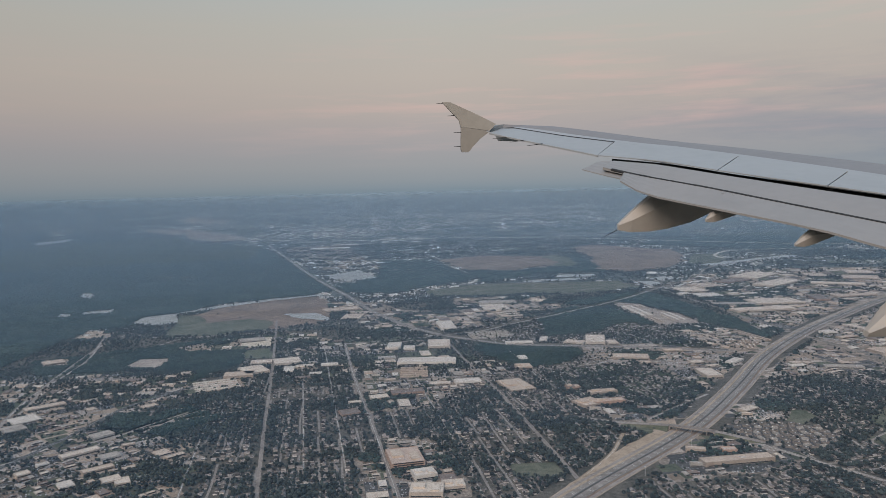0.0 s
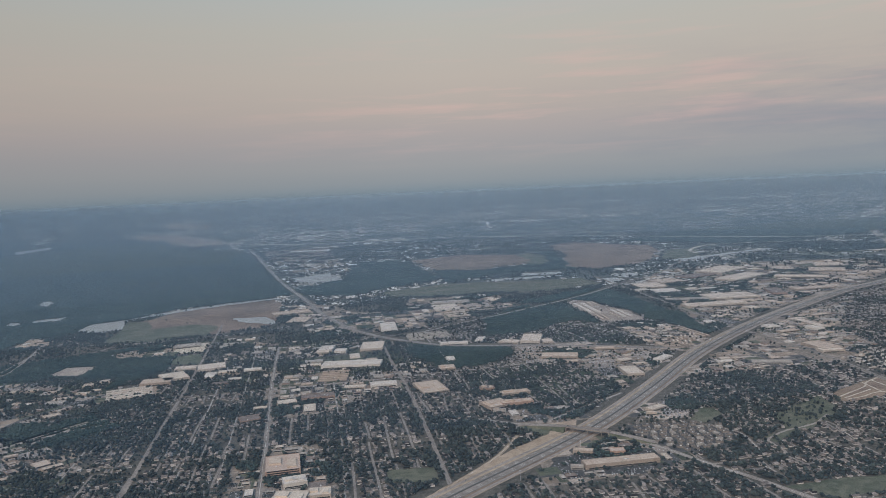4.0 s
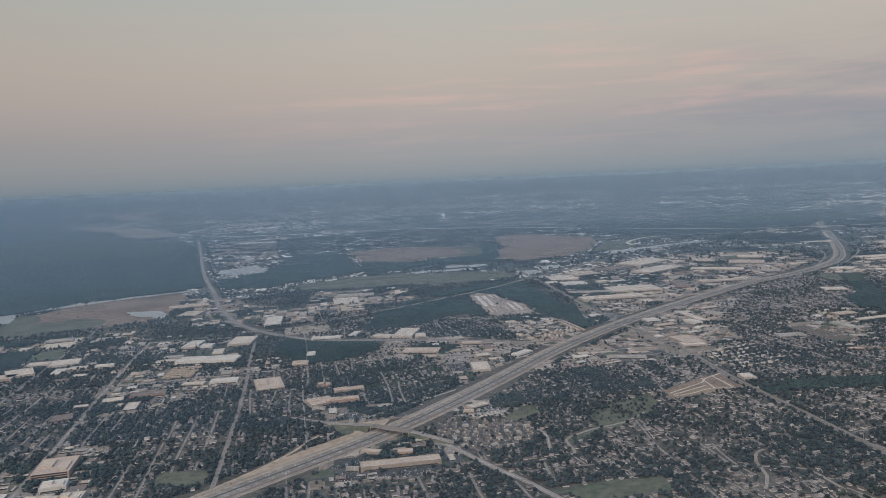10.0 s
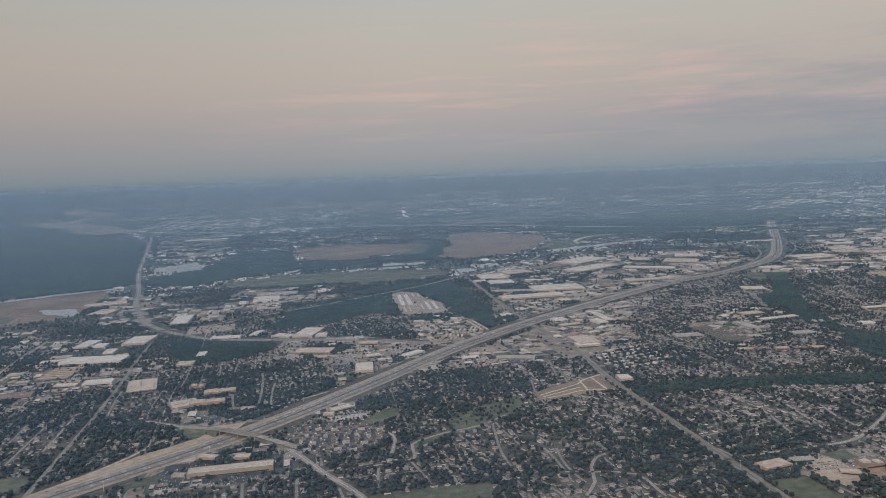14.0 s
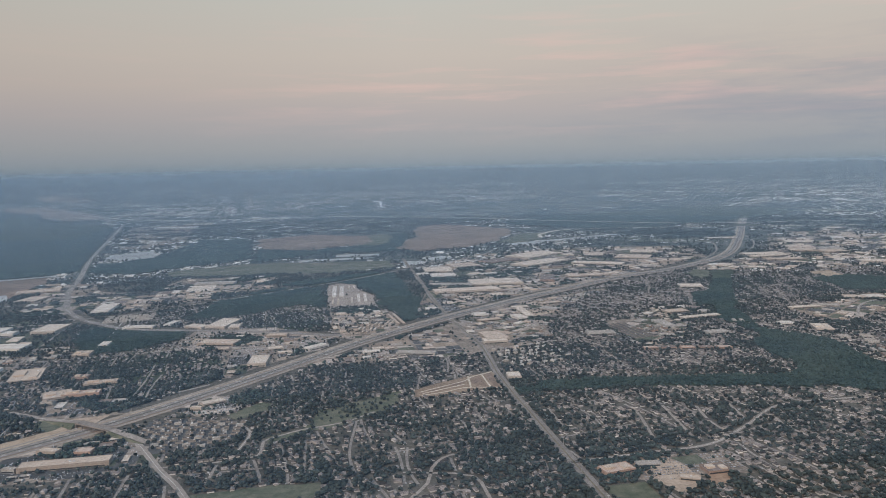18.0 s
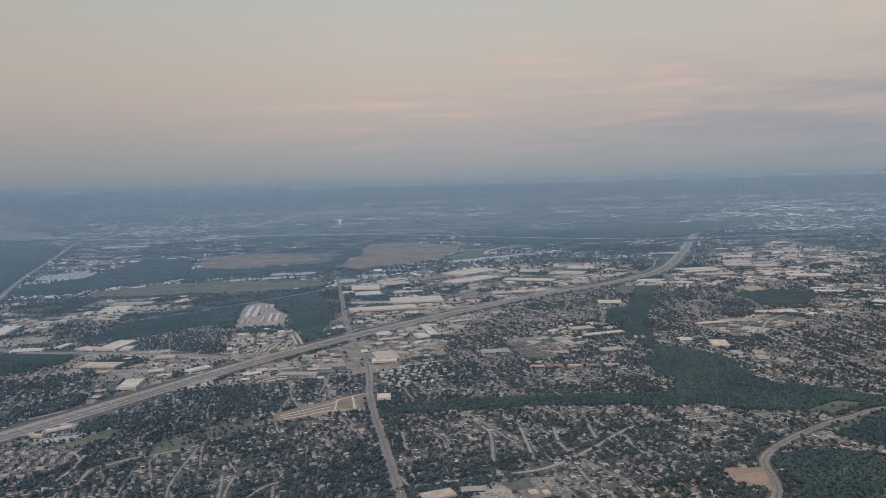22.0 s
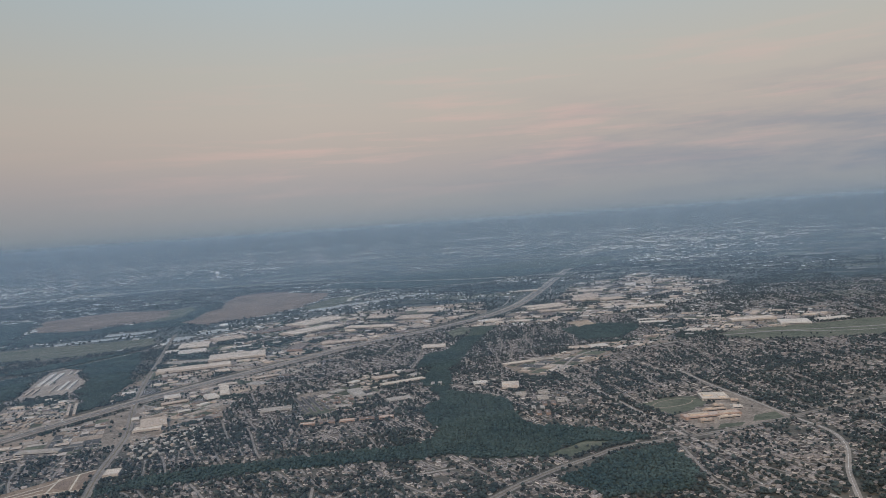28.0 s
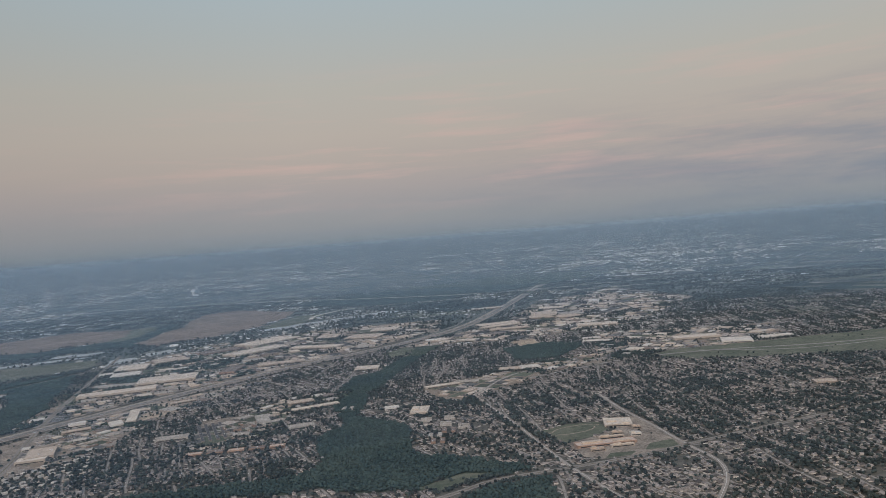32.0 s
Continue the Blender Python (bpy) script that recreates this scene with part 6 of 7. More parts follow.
far_piece("far_quarry", "pale tan bare ground beyond the woods", "bare ground", [(-1781, 6694), (-1289, 5750), (-896, 5410), (-1082, 6178), (-1455, 6675)], M_LOT, 3.0)
far_piece("far_quarry", "pale tan bare ground beyond the woods", "bare ground", [(-1127, 5722), (-884, 4917), (-640, 4558), (-457, 4658), (-608, 5160), (-999, 5968)], M_LOT, 3.2)
far_piece("far_quarry", "pale tan bare ground beyond the woods", "bare ground", [(-2348, 9681), (-1788, 8179), (-1289, 7733), (-1428, 8581), (-2402, 10677)], M_LOT, 3.4)
for ring in ([(-1918, 5107), (-1845, 5477), (-1744, 5234), (-1753, 4760)], [(-1629, 4673), (-1587, 4821), (-1542, 5097), (-1562, 4980)], [(-1493, 4455), (-1353, 4481), (-1365, 4617), (-1420, 4660)], [(-1257, 4219), (-1126, 4205), (-1112, 4313), (-1240, 4330)]):
    far_piece("far_lagoon", "pale lagoon in the far woods", "water", ring, M_WATER, 2.6)
far_piece("far_yard", "pale yard of distant works", "yard", [(185, 2739), (231, 2552), (321, 2560), (296, 2795)], M_TAN, 0.4)


# ---- haze: see-through blue sheets standing in for misty air, one behind another ----
def haze():
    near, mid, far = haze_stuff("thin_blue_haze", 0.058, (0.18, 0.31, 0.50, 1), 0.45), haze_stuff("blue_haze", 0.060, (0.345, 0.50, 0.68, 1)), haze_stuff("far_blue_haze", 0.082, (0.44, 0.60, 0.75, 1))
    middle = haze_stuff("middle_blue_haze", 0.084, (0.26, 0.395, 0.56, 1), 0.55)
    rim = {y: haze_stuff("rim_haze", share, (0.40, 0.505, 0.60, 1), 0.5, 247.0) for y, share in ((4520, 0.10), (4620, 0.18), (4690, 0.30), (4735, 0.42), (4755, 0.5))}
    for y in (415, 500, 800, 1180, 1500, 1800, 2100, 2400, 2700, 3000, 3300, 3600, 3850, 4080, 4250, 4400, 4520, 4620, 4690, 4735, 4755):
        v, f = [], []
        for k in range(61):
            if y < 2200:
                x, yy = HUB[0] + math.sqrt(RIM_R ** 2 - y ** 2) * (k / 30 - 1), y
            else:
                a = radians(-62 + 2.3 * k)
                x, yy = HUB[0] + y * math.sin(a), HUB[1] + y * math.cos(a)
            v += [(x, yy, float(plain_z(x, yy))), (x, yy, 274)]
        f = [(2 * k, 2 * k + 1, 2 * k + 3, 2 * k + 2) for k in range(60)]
        ob = tagged(new("haze", mesh_from("haze", v, f, near if y < 1000 else middle if y < 2300 else mid if y < 3700 else far if y < 4450 else rim[y])), "thin bluish sheet standing in for haze over the plain", "haze", kind="stuff")
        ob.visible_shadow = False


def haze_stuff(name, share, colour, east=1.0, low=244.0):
    """Tint of a haze sheet: lets most light through, thinner high up and, by the share east, over the eastern land."""
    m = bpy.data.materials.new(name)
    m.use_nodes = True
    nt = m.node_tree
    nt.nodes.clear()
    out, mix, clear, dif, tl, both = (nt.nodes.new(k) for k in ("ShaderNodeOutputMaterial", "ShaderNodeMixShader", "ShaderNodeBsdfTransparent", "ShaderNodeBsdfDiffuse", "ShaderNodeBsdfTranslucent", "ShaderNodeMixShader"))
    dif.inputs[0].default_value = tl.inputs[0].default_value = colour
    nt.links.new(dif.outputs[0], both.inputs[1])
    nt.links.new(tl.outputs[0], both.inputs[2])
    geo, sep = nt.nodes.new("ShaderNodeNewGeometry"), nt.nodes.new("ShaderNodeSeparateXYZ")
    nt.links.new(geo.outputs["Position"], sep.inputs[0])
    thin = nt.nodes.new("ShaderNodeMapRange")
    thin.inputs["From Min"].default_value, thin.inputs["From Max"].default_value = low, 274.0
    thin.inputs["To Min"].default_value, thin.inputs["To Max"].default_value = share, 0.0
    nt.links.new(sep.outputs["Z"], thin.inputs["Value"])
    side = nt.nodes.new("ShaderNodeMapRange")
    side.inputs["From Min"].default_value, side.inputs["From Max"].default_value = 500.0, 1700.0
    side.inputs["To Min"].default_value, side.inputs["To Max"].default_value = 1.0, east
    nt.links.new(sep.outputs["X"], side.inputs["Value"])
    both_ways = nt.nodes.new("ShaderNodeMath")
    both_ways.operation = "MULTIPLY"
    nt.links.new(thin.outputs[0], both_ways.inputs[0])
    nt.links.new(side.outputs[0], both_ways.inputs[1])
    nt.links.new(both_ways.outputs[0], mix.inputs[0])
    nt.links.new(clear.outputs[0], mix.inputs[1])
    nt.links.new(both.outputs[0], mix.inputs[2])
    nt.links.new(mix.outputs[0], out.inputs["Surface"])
    return m


haze()

# ---- vehicles, masts, tower ----
def car_kinds():
    kinds = []
    for ln, wd, ht, what in ((1.3, 0.55, 0.42, "car"), (1.5, 0.6, 0.55, "van"), (3.9, 0.75, 1.0, "truck")):
        base = tagged(new(what), f"{what} on the pale concrete highway", what, "vehicles on the highway")
        if what == "truck":
            child("trailer", mesh_from("trailer", BOX_V * np.array((2.9, wd, ht)) + np.array((-0.45, 0, 0.22)), BOX_F, M_CARONE), base, "box trailer")
            child("cab", mesh_from("cab", BOX_V * np.array((0.8, wd, 0.75)) + np.array((1.55, 0, 0.2)), BOX_F, M_CARONE), base, "truck cab")
        else:
            child("body", mesh_from("body", BOX_V * np.array((ln, wd, ht * 0.55)) + np.array((0, 0, 0.1)), BOX_F, M_CARONE), base)
            cab = BOX_V * np.array((ln * 0.58, wd * 0.9, ht * 0.45)) + np.array((-0.1, 0, 0.1 + ht * 0.55))
            cab[4:, 0] = cab[4:, 0] * 0.75
            child("cabin", mesh_from("cabin", cab, BOX_F, M_WINDOW), base, "glazed cabin")
        for sx in (-0.32, 0.32):
            for sy in (-0.5, 0.5):
                ring = [(sx * ln + 0.1 * math.cos(a * math.pi / 4), sy * wd + z, 0.1 + 0.1 * math.sin(a * math.pi / 4)) for z in (-0.05, 0.05) for a in range(8)]
                child("wheel", mesh_from("wheel", ring, [(a, (a + 1) % 8, (a + 1) % 8 + 8, a + 8) for a in range(8)], M_TYRE), base)
        kinds.append(base)
    return kinds


KINDS = car_kinds()
drive = random.Random(31)
placed = 0
for k in range(2, 150):
    if drive.random() > 0.6:
        continue
    u = drive.uniform(0.04, 0.62)
    n = int(u * (len(hwy) - 1))
    d = (hwy[n + 1] - hwy[n]).normalized()
    lane = drive.choice((-7.3, -5.5, -3.7, 3.7, 5.5, 7.3, -13.4, 13.4))
    q = hwy[n].lerp(hwy[n + 1], drive.random()) + Vector((d.y, -d.x)) * lane
    m = pose(q.x, q.y, 0.36, 0, 0, math.degrees(math.atan2(d.y, d.x)) + (180 if lane < 0 else 0))
    src = KINDS[drive.choice((0, 0, 0, 1, 1, 2))]
    if placed < 3:
        KINDS[placed].matrix_world = m
    else:
        copy_thing(src, m)
    placed += 1

# parked cars on the yards
px, py = [], []
prk = np.random.RandomState(8)
for x0, x1, y0, y1 in ((520, 660, 1010, 1120), (390, 560, 1080, 1180), (470, 560, 770, 800), (320, 470, 690, 730), (870, 1000, 1080, 1200), (870, 960, 500, 540), (1500, 1590, 640, 690), (-380, -160, 720, 860), (1000, 1400, 1400, 1600), (1900, 2200, 1080, 1160), (80, 230, 1080, 1160), (680, 740, 1440, 1560)):
    for y in np.arange(y0, y1, 4.4):
        if prk.rand() < 0.35:
            continue
        for x in np.arange(x0, x1, 1.0):
            if prk.rand() < 0.55:
                px.append(x)
                py.append(y + prk.uniform(-0.2, 0.2))
for lx, ly, ln, wd, a, paved in LOTS:
    if paved and ly < 1500:
        for v in np.arange(-wd / 2 + 1.2, wd / 2 - 1, 3.6):
            for u in np.arange(-ln / 2 + 1, ln / 2 - 1, 0.95):
                if prk.rand() < (0.06 if zone[cells(lx, ly)] == 9 else 0.3):
                    px.append(lx + u * math.cos(a) - v * math.sin(a))
                    py.append(ly + u * math.sin(a) + v * math.cos(a))
for x in np.arange(486, 552, 1.0):
    for y in np.arange(768, 826, 3.4):
        if prk.rand() < 0.5:
            px.append(x)
            py.append(y)
px, py = np.array(px), np.array(py)
j, i = cells(px, py)
ok = ((zone[j, i] == 5) | (zone[j, i] >= 8)) & ~block[j, i]
px, py = px[ok], py[ok]
n = len(px)
v, f = strewn(BOX_V, BOX_F, np.stack([px, py, 0 * px + 0.2], -1), np.stack([prk.uniform(0.5, 0.6, n), prk.uniform(1.2, 1.5, n), prk.uniform(0.4, 0.55, n)], -1), np.zeros(n))
tagged(new("parked_cars", mesh_from("parked_cars", v, f, M_CAR)), "rows of small parked cars on paved lots", "cars", kind="stuff")

cx, cy, ca = [], [], []
for run in STREETS:
    for p, q in zip(run[::2], run[1::2]):
        if prk.rand() < 0.45 and p.y < 1300:
            d = (q - p).normalized()
            off = prk.choice((-1.25, 1.25, 2.6, -2.6))
            cx.append(p.x + d.y * off)
            cy.append(p.y - d.x * off)
            ca.append(math.atan2(d.y, d.x) + (math.pi / 2 if abs(off) > 2 else 0))
cx, cy = np.array(cx), np.array(cy)
n = len(cx)
v, f = strewn(BOX_V, BOX_F, np.stack([cx, cy, 0 * cx + 0.15], -1), np.stack([prk.uniform(1.2, 1.5, n), prk.uniform(0.52, 0.62, n), prk.uniform(0.4, 0.6, n)], -1), np.array(ca))
tagged(new("street_cars", mesh_from("street_cars", v, f, M_CAR)), "small cars parked along the residential streets", "cars", kind="stuff")


def tube(a, b, r0, r1, sides=6):
    a, b = Vector(a), Vector(b)
    d = (b - a).normalized()
    s = d.orthogonal().normalized()
    t = d.cross(s)
    v = [tuple(p + (s * math.cos(2 * math.pi * k / sides) + t * math.sin(2 * math.pi * k / sides)) * r) for p, r in ((a, r0), (b, r1)) for k in range(sides)]
    return v, [(k, (k + 1) % sides, (k + 1) % sides + sides, k + sides) for k in range(sides)]


mast = tagged(new("light_mast"), "tall grey light mast beside the highway", "light mast", "light masts")
child("pole", mesh_from("pole", *tube((0, 0, 0), (0, 0, 9), 0.2, 0.12), M_UNIT), mast)
child("lamp_ring", mesh_from("lamp_ring", BOX_V * np.array((1.3, 1.3, 0.3)) + np.array((0, 0, 9)), BOX_F, M_UNIT), mast, "ring of lamps")
for k, (x, y) in enumerate(((300, 640), (380, 700), (470, 850), (600, 985), (760, 1150), (980, 1320), (1210, 1480), (1460, 1620))):
    if k == 0:
        mast.matrix_world = pose(x, y, 0)
    else:
        copy_thing(mast, pose(x, y, 0))
pole = tagged(new("utility_pole"), "tall pale utility pole beside the avenue", "utility pole", "utility poles")
child("pole", mesh_from("pole", *tube((0, 0, 0), (0, 0, 8), 0.16, 0.1), M_UNIT), pole)
child("crossarm", mesh_from("crossarm", BOX_V * np.array((2.4, 0.15, 0.15)) + np.array((0, 0, 7.4)), BOX_F, M_UNIT), pole, "crossarm")
for k, (x, y) in enumerate(((822, 470), (826, 530), (833, 590), (839, 650), (845, 710), (1180, 470), (1250, 440), (1150, 545), (1240, 580))):
    if k == 0:
        pole.matrix_world = pose(x, y, 0)
    else:
        copy_thing(pole, pose(x, y, 0))

M_TOWER = material("white_tower_paint", (0.78, 0.78, 0.77), (0.84, 0.84, 0.83), 0.1, 0.5)
tower = tagged(new("water_tower"), "white water tower far off over the town", "water tower")
fold = far_place(np.float64(math.hypot(1231 - HUB[0], 5131)), math.atan2(1231 - HUB[0], 5131))
tx0, ty0 = float(fold[0]), float(fold[1])
tower.matrix_world = pose(tx0, ty0, float(plain_z(tx0, ty0))) @ Matrix.Diagonal((0.72, 0.72, 0.78, 1))
child("leg", mesh_from("leg", *tube((0, 0, 0), (0, 0, 22), 9, 8, 10), M_TOWER), tower)
bulb = [(r * math.cos(a * math.pi / 6), r * math.sin(a * math.pi / 6), z) for r, z in ((8, 20), (15, 26), (16, 34), (10, 40), (0.5, 43)) for a in range(12)]
child("tank", mesh_from("tank", bulb, [(12 * q + a, 12 * q + (a + 1) % 12, 12 * q + 12 + (a + 1) % 12, 12 * q + 12 + a) for q in range(4) for a in range(12)], M_TOWER), tower, "white tank")

# ---- the airliner's wing, as it hangs beside the start of the way ----
M_WING = material("pale_wing_paint", (0.295, 0.312, 0.325), (0.318, 0.335, 0.348), 0.6, 0.42)
M_FLAP = material("grey_flap_paint", (0.245, 0.242, 0.24), (0.262, 0.258, 0.255), 0.8, 0.45)
M_FRONT = material("grey_wing_skin", (0.205, 0.203, 0.21), (0.22, 0.218, 0.225), 0.7, 0.5)
M_FAIRING = material("fairing_paint", (0.345, 0.33, 0.31), (0.375, 0.36, 0.34), 0.9, 0.45)
M_GAP = material("dark_slot", (0.02, 0.022, 0.025), (0.04, 0.042, 0.045), 2.0, 0.95)
M_FENCE = material("wing_fence_paint", (0.285, 0.268, 0.24), (0.315, 0.298, 0.268), 0.9, 0.45)
# darker copy of the fence paint: the lower fence's shade is in its colour
M_FENCE_SHADED = material("fence_paint_shaded", (0.235, 0.22, 0.20), (0.265, 0.25, 0.225), 0.9, 0.45)

CREST = [(4.20, 16.0, 1.42), (4.49, 15.7, 1.37), (4.83, 15.0, 1.30), (5.11, 14.5, 1.21), (5.73, 13.2, 0.96), (6.08, 12.4, 0.81), (6.92, 10.6, 0.51), (7.67, 8.9, 0.21), (8.04, 8.1, 0.05)]
HINGE = [(4.01, 16.2, 1.33), (4.22, 15.7, 1.33), (4.88, 13.96, 1.00), (5.49, 12.3, 0.73), (5.72, 11.7, 0.66), (6.28, 10.17, 0.40), (6.86, 8.63, 0.12), (7.03, 8.16, 0.03), (7.32, 7.37, -0.11)]
AILERON_EDGE = [(3.70, 15.4, 1.19), (4.22, 13.67, 0.86), (4.74, 11.92, 0.53)]
SPOILER_EDGE = [(4.74, 11.92, 0.53), (5.15, 10.55, 0.38), (5.49, 9.43, 0.19), (5.83, 8.31, 0.02), (6.17, 7.16, -0.15), (6.39, 6.43, -0.26)]
FLAP_TOP = [(4.75, 11.28, 0.41), (5.03, 10.3, 0.31), (5.35, 9.19, 0.13), (5.67, 8.09, -0.04), (6.0, 6.96, -0.21), (6.21, 6.24, -0.31)]
FLAP_MID = [(4.42, 10.9, 0.30), (4.64, 10.09, 0.15), (4.99, 8.84, -0.04), (5.33, 7.6, -0.25), (5.63, 6.53, -0.43), (5.82, 5.85, -0.54)]
FLAP_EDGE = [(4.27, 9.9, 0.08), (4.35, 9.47, -0.07), (4.45, 9.11, -0.15), (4.79, 7.85, -0.33), (5.08, 6.78, -0.48), (5.26, 6.09, -0.63), (5.44, 5.45, -0.75)]

wing = tagged(new("airliner_wing"), "pale grey airliner wing with lowered flaps and a wingtip fence", "wing")
wing.location = (0.0, 0.0, 275.0)


def spread(line, n, a=0.0, b=1.0):
    """n places along a line from its share a to b."""
    p = [Vector(q) for q in line]
    run = [0.0]
    for q, r in zip(p, p[1:]):
        run.append(run[-1] + (r - q).length)
    out = []
    for k in range(n):
        s = (a + (b - a) * k / (n - 1)) * run[-1]
        m = max(i for i in range(len(run)) if run[i] <= s + 1e-9)
        m = min(m, len(p) - 2)
        out.append(p[m].lerp(p[m + 1], (s - run[m]) / (run[m + 1] - run[m])))
    return out


def panel(name, front, rear, thick, mat, label="", bulge=0.0, parent=None):
    """A skin between two lines across the span, with depth below it."""
    n, rows = len(front), 5
    top = [front[k].lerp(rear[k], r / (rows - 1)) + Vector((0, 0, bulge * math.sin(math.pi * r / (rows - 1)))) for r in range(rows) for k in range(n)]
    low = [q - Vector((0, 0, thick * (1 - 0.7 * (m // n) / (rows - 1)))) for m, q in enumerate(top)]
    v = [tuple(q) for q in top + low]
    size, f = n * rows, []
    for r in range(rows - 1):
        for k in range(n - 1):
            a = r * n + k
            f += [(a, a + 1, a + n + 1, a + n), (size + a, size + a + n, size + a + n + 1, size + a + 1)]
    for k in range(n - 1):
        f += [(k, size + k, size + k + 1, k + 1), (size - n + k, size - n + k + 1, 2 * size - n + k + 1, 2 * size - n + k)]
    for r in range(rows - 1):
        f += [(r * n, (r + 1) * n, size + (r + 1) * n, size + r * n), (r * n + n - 1, size + r * n + n - 1, size + (r + 1) * n + n - 1, (r + 1) * n + n - 1)]
    return child(name, mesh_from(name, v, f, mat), parent or wing, label)


SEAM = [a.lerp(b, 0.62 + 0.018 * k) for k, (a, b) in enumerate(zip(spread(CREST, 14), spread(HINGE, 14)))]
panel("front_skin", spread(CREST, 14), SEAM, 0.35, M_FRONT, "grey metal skin along the crest of the wing", 0.01)
panel("front_panel", SEAM, spread(HINGE, 14), 0.30, M_WING, "pale blue-grey skin ahead of the spoilers")
panel("hinge_seam", [q + Vector((0.012, 0, 0.012)) for q in spread(HINGE, 10, 0.03, 0.40)], [q + Vector((-0.012, 0, 0.006)) for q in spread(HINGE, 10, 0.03, 0.40)], 0.02, M_GAP, "thin dark hinge seam")
nose = [q + Vector((0.75, 0.1, -0.22)) for q in spread(CREST, 14)]
panel("leading_edge", nose, spread(CREST, 14), 0.12, M_FRONT, "grey slat along the leading edge", 0.05)
panel("aileron", spread(HINGE, 8, 0.03, 0.3985), spread(AILERON_EDGE, 8), 0.10, M_WING, "pale outer trailing edge panel")
CUTS = ((0.40, 0.0), (0.68, 0.454), (0.858, 0.745), (1.0, 1.0))
for (a, c), (b, d) in zip(CUTS, CUTS[1:]):
    panel("spoiler", spread(HINGE, 6, a + 0.0012, b - 0.0012), spread(SPOILER_EDGE, 6, c + 0.0015, d - 0.0015), 0.05, M_WING, "pale blue-grey spoiler panel")
under = [q + Vector((0.30, 0.1, -0.06)) for q in spread(SPOILER_EDGE, 10)]
# solid panel closing the slot, its shade put in as near-black colour
panel("slot", under, [q + Vector((0.06, 0, -0.035)) for q in spread(FLAP_TOP, 10)], 0.05, M_GAP, "near-black panel painted as the shade in the slot above the flap")
panel("flap", spread(FLAP_TOP, 12), spread(FLAP_MID, 12), 0.14, M_FLAP, "grey lowered flap", 0.004)
panel("flap_corner", [Vector(q) for q in ((4.6, 11.5, 0.41), (4.75, 11.28, 0.405), (4.87, 10.7, 0.24))], [Vector(q) for q in ((4.2, 11.2, 0.28), (4.39, 10.8, 0.18), (4.49, 10.2, 0.09))], 0.05, M_FLAP, "grey outer corner of the flap")
panel("flap_seam", [q + Vector((0.03, 0.01, 0.010)) for q in spread(FLAP_MID, 12, 0.04, 1.0)], [q + Vector((-0.012, 0, 0.004)) for q in spread(FLAP_MID, 12, 0.04, 1.0)], 0.07, M_GAP, "dark seam of the flap")
panel("flap_tab", [q + Vector((-0.012, 0, -0.004)) for q in spread(FLAP_MID, 12, 0.1, 1.0)], spread(FLAP_EDGE, 12), 0.08, M_FLAP, "grey rear flap tab", 0.003)
for p in ((4.62, 9.75, 0.10), (4.665, 9.6, 0.08)):
    child("flap_cap", mesh_from("flap_cap", BOX_V * np.array((0.02, 0.05, 0.01)) + np.array((p[0] + 0.2, p[1] - 1.6, p[2] - 0.22)), BOX_F, M_WING), wing, "small pale round cap")


def plate(name, outline, y0, lean, thick, mat, label):
    v = [(x, y0 + lean * (z - 1.3) + s * thick / 2, z) for s in (-1, 1) for x, z in outline]
    n = len(outline)
    me = bpy.data.meshes.new(name)
    me.from_pydata(v, [], [tuple(range(n)), tuple(range(2 * n - 1, n - 1, -1))] + [(k, k + n, (k + 1) % n + n, (k + 1) % n) for k in range(n)])
    me.materials.append(mat)
    child(name, me, wing, label)


plate("upper_fence", [(2.75, 1.86), (2.92, 1.86), (3.51, 1.59), (3.91, 1.39), (3.76, 1.25), (3.26, 1.32), (3.14, 1.32), (3.1, 1.48)], 15.6, 0.06, 0.06, M_FENCE, "cream upper wingtip fence")
plate("lower_fence", [(3.14, 1.315), (3.26, 1.315), (3.77, 1.24), (3.53, 1.06), (3.4, 0.93), (3.29, 0.8), (3.15, 0.8), (3.12, 0.85)], 15.6, 0.06, 0.06, M_FENCE_SHADED, "grey lower wingtip fence with shade painted into its colour")


panel("wing_tip", [Vector(q) for q in ((3.74, 15.75, 1.34), (3.95, 15.8, 1.39), (4.2, 16.0, 1.42))], [Vector(q) for q in ((3.55, 15.6, 1.27), (3.75, 15.55, 1.24), (4.0, 15.9, 1.30))], 0.08, M_WING, "pale tip cap")


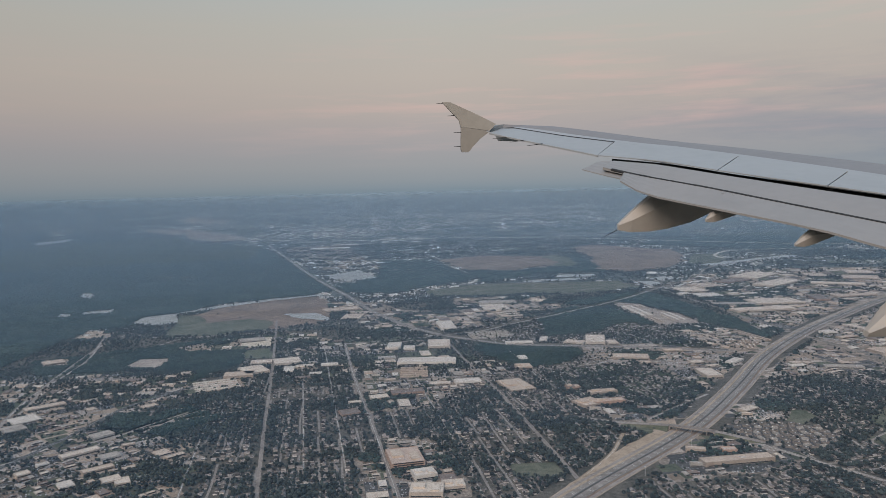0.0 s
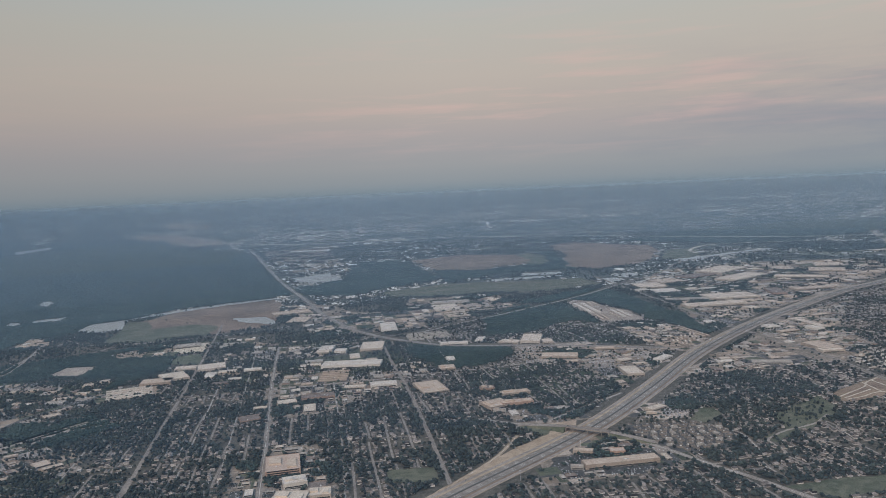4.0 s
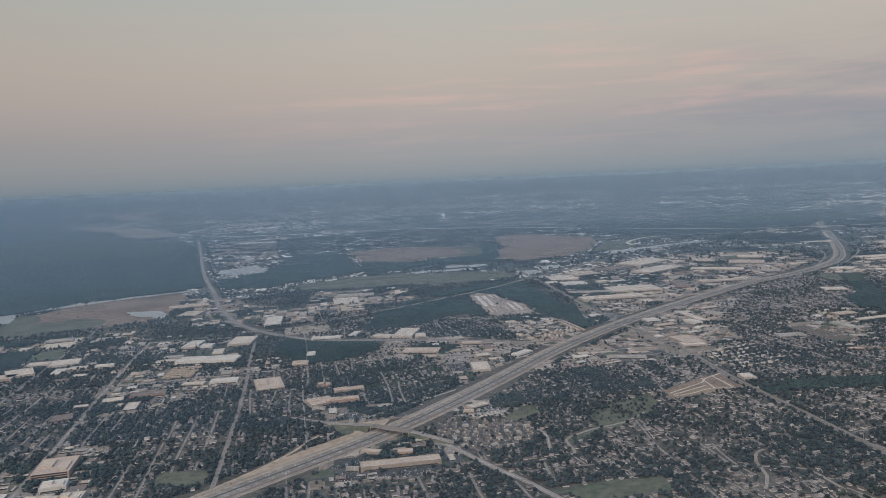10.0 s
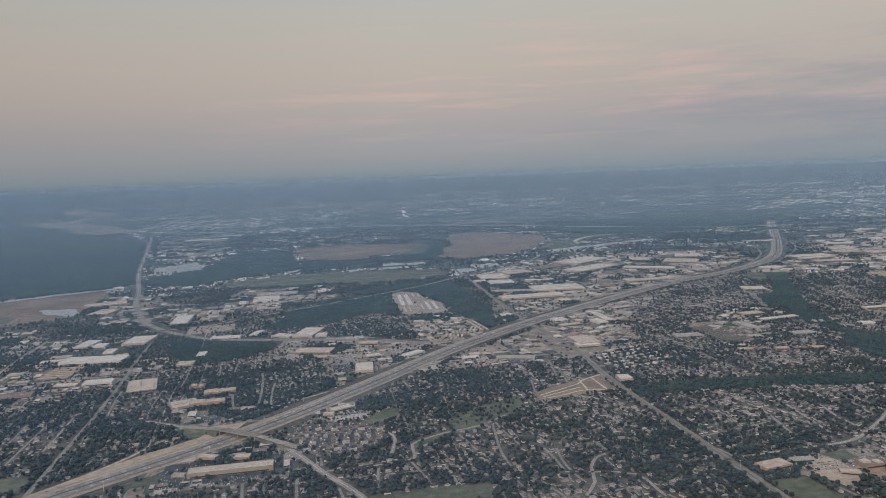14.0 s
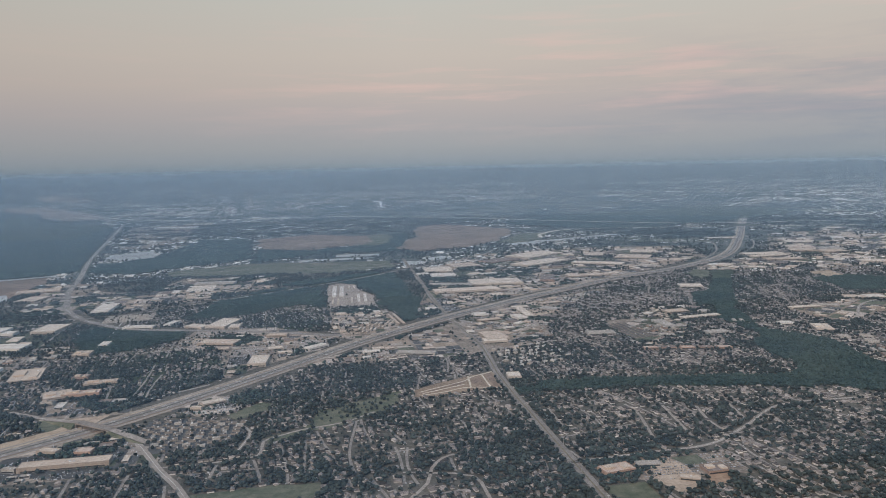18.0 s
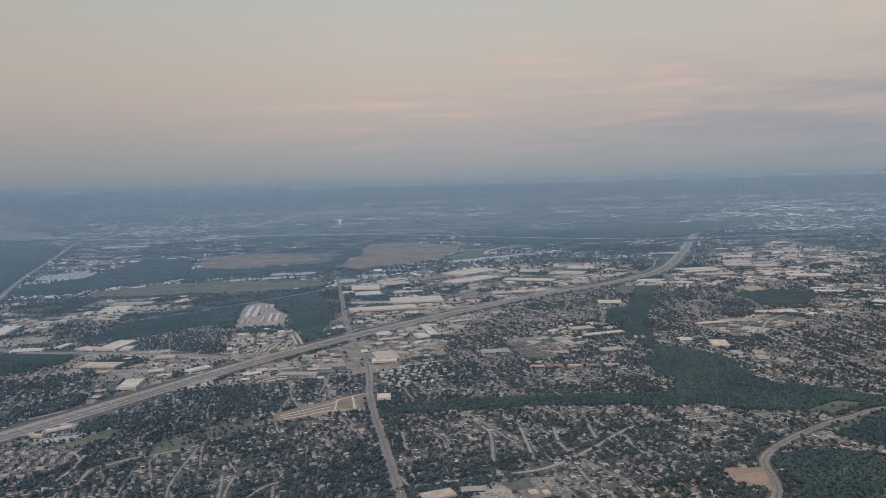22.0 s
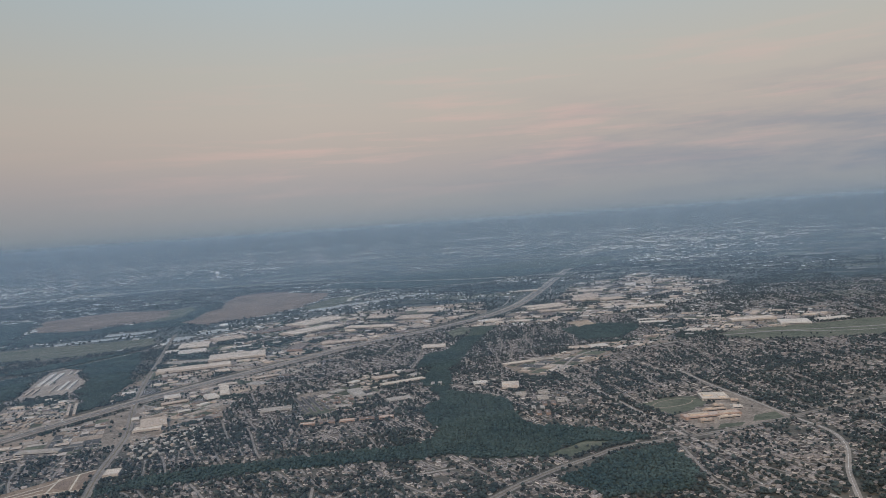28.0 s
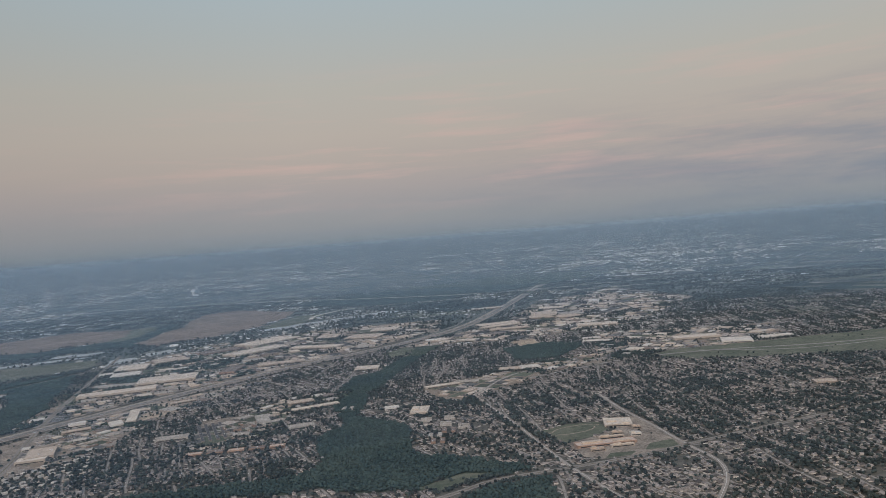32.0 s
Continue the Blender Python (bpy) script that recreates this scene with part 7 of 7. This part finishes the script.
def hull(y0, half, stations, label):
    """A flat-sided flap track fairing: stations of x, top, ridge, keel and breadth share."""
    v = []
    for x, top, ridge, keel, w in stations:
        v += [(x, y0 + s * half * w * k, z) for s, k, z in ((-1, 0.45, top), (-1, 1.0, ridge), (-1, 0.35, keel), (1, 0.35, keel), (1, 1.0, ridge), (1, 0.45, top))]
    n = len(stations)
    f = [(6 * k + q, 6 * k + (q + 1) % 6, 6 * k + 6 + (q + 1) % 6, 6 * k + 6 + q) for k in range(n - 1) for q in range(6)]
    f += [(0, 5, 4, 1), (1, 4, 3, 2)]
    child("track_fairing", mesh_from("track_fairing", v, f, M_FAIRING), wing, label)


hull(9.87, 0.17, [(4.22, -0.53, -0.55, -0.62, 0.2), (4.40, -0.38, -0.48, -0.655, 0.6), (4.70, -0.15, -0.34, -0.65, 0.95), (4.95, -0.05, -0.24, -0.62, 1.0), (5.30, -0.05, -0.22, -0.54, 0.95), (5.75, -0.12, -0.22, -0.36, 0.7)], "large pale flap track fairing")
hull(8.28, 0.07, [(4.67, -0.42, -0.43, -0.46, 0.3), (4.75, -0.33, -0.38, -0.465, 0.8), (4.86, -0.25, -0.33, -0.44, 1.0), (5.14, -0.30, -0.33, -0.36, 0.6)], "small pale hinge fairing")
hull(7.05, 0.07, [(5.00, -0.65, -0.66, -0.68, 0.3), (5.09, -0.57, -0.61, -0.69, 0.8), (5.20, -0.50, -0.56, -0.665, 1.0), (5.47, -0.53, -0.55, -0.58, 0.6)], "small pale hinge fairing")
hull(6.22, 0.22, [(5.18, -1.44, -1.46, -1.50, 0.2), (5.40, -1.22, -1.34, -1.50, 0.7), (5.80, -0.98, -1.18, -1.40, 1.0), (6.3, -0.86, -1.0, -1.22, 0.9)], "large pale flap track fairing")
for a, b in (((2.80, 15.62, 1.84), (2.62, 15.62, 1.83)), ((3.00, 15.6, 1.58), (2.86, 15.6, 1.57)), ((3.14, 15.58, 1.22), (2.98, 15.58, 1.22)), ((3.12, 15.56, 0.92), (2.98, 15.56, 0.92)),
             ((3.95, 14.7, 1.05), (3.62, 14.75, 1.02)), ((4.12, 14.1, 0.94), (3.82, 14.15, 0.91)), ((4.28, 13.5, 0.83), (4.0, 13.55, 0.80)), ((4.21, 9.87, -0.62), (4.0, 9.9, -0.72))):
    child("static_wick", mesh_from("static_wick", *tube(a, b, 0.008, 0.004, 5), M_GAP), wing, "thin dark static wick")
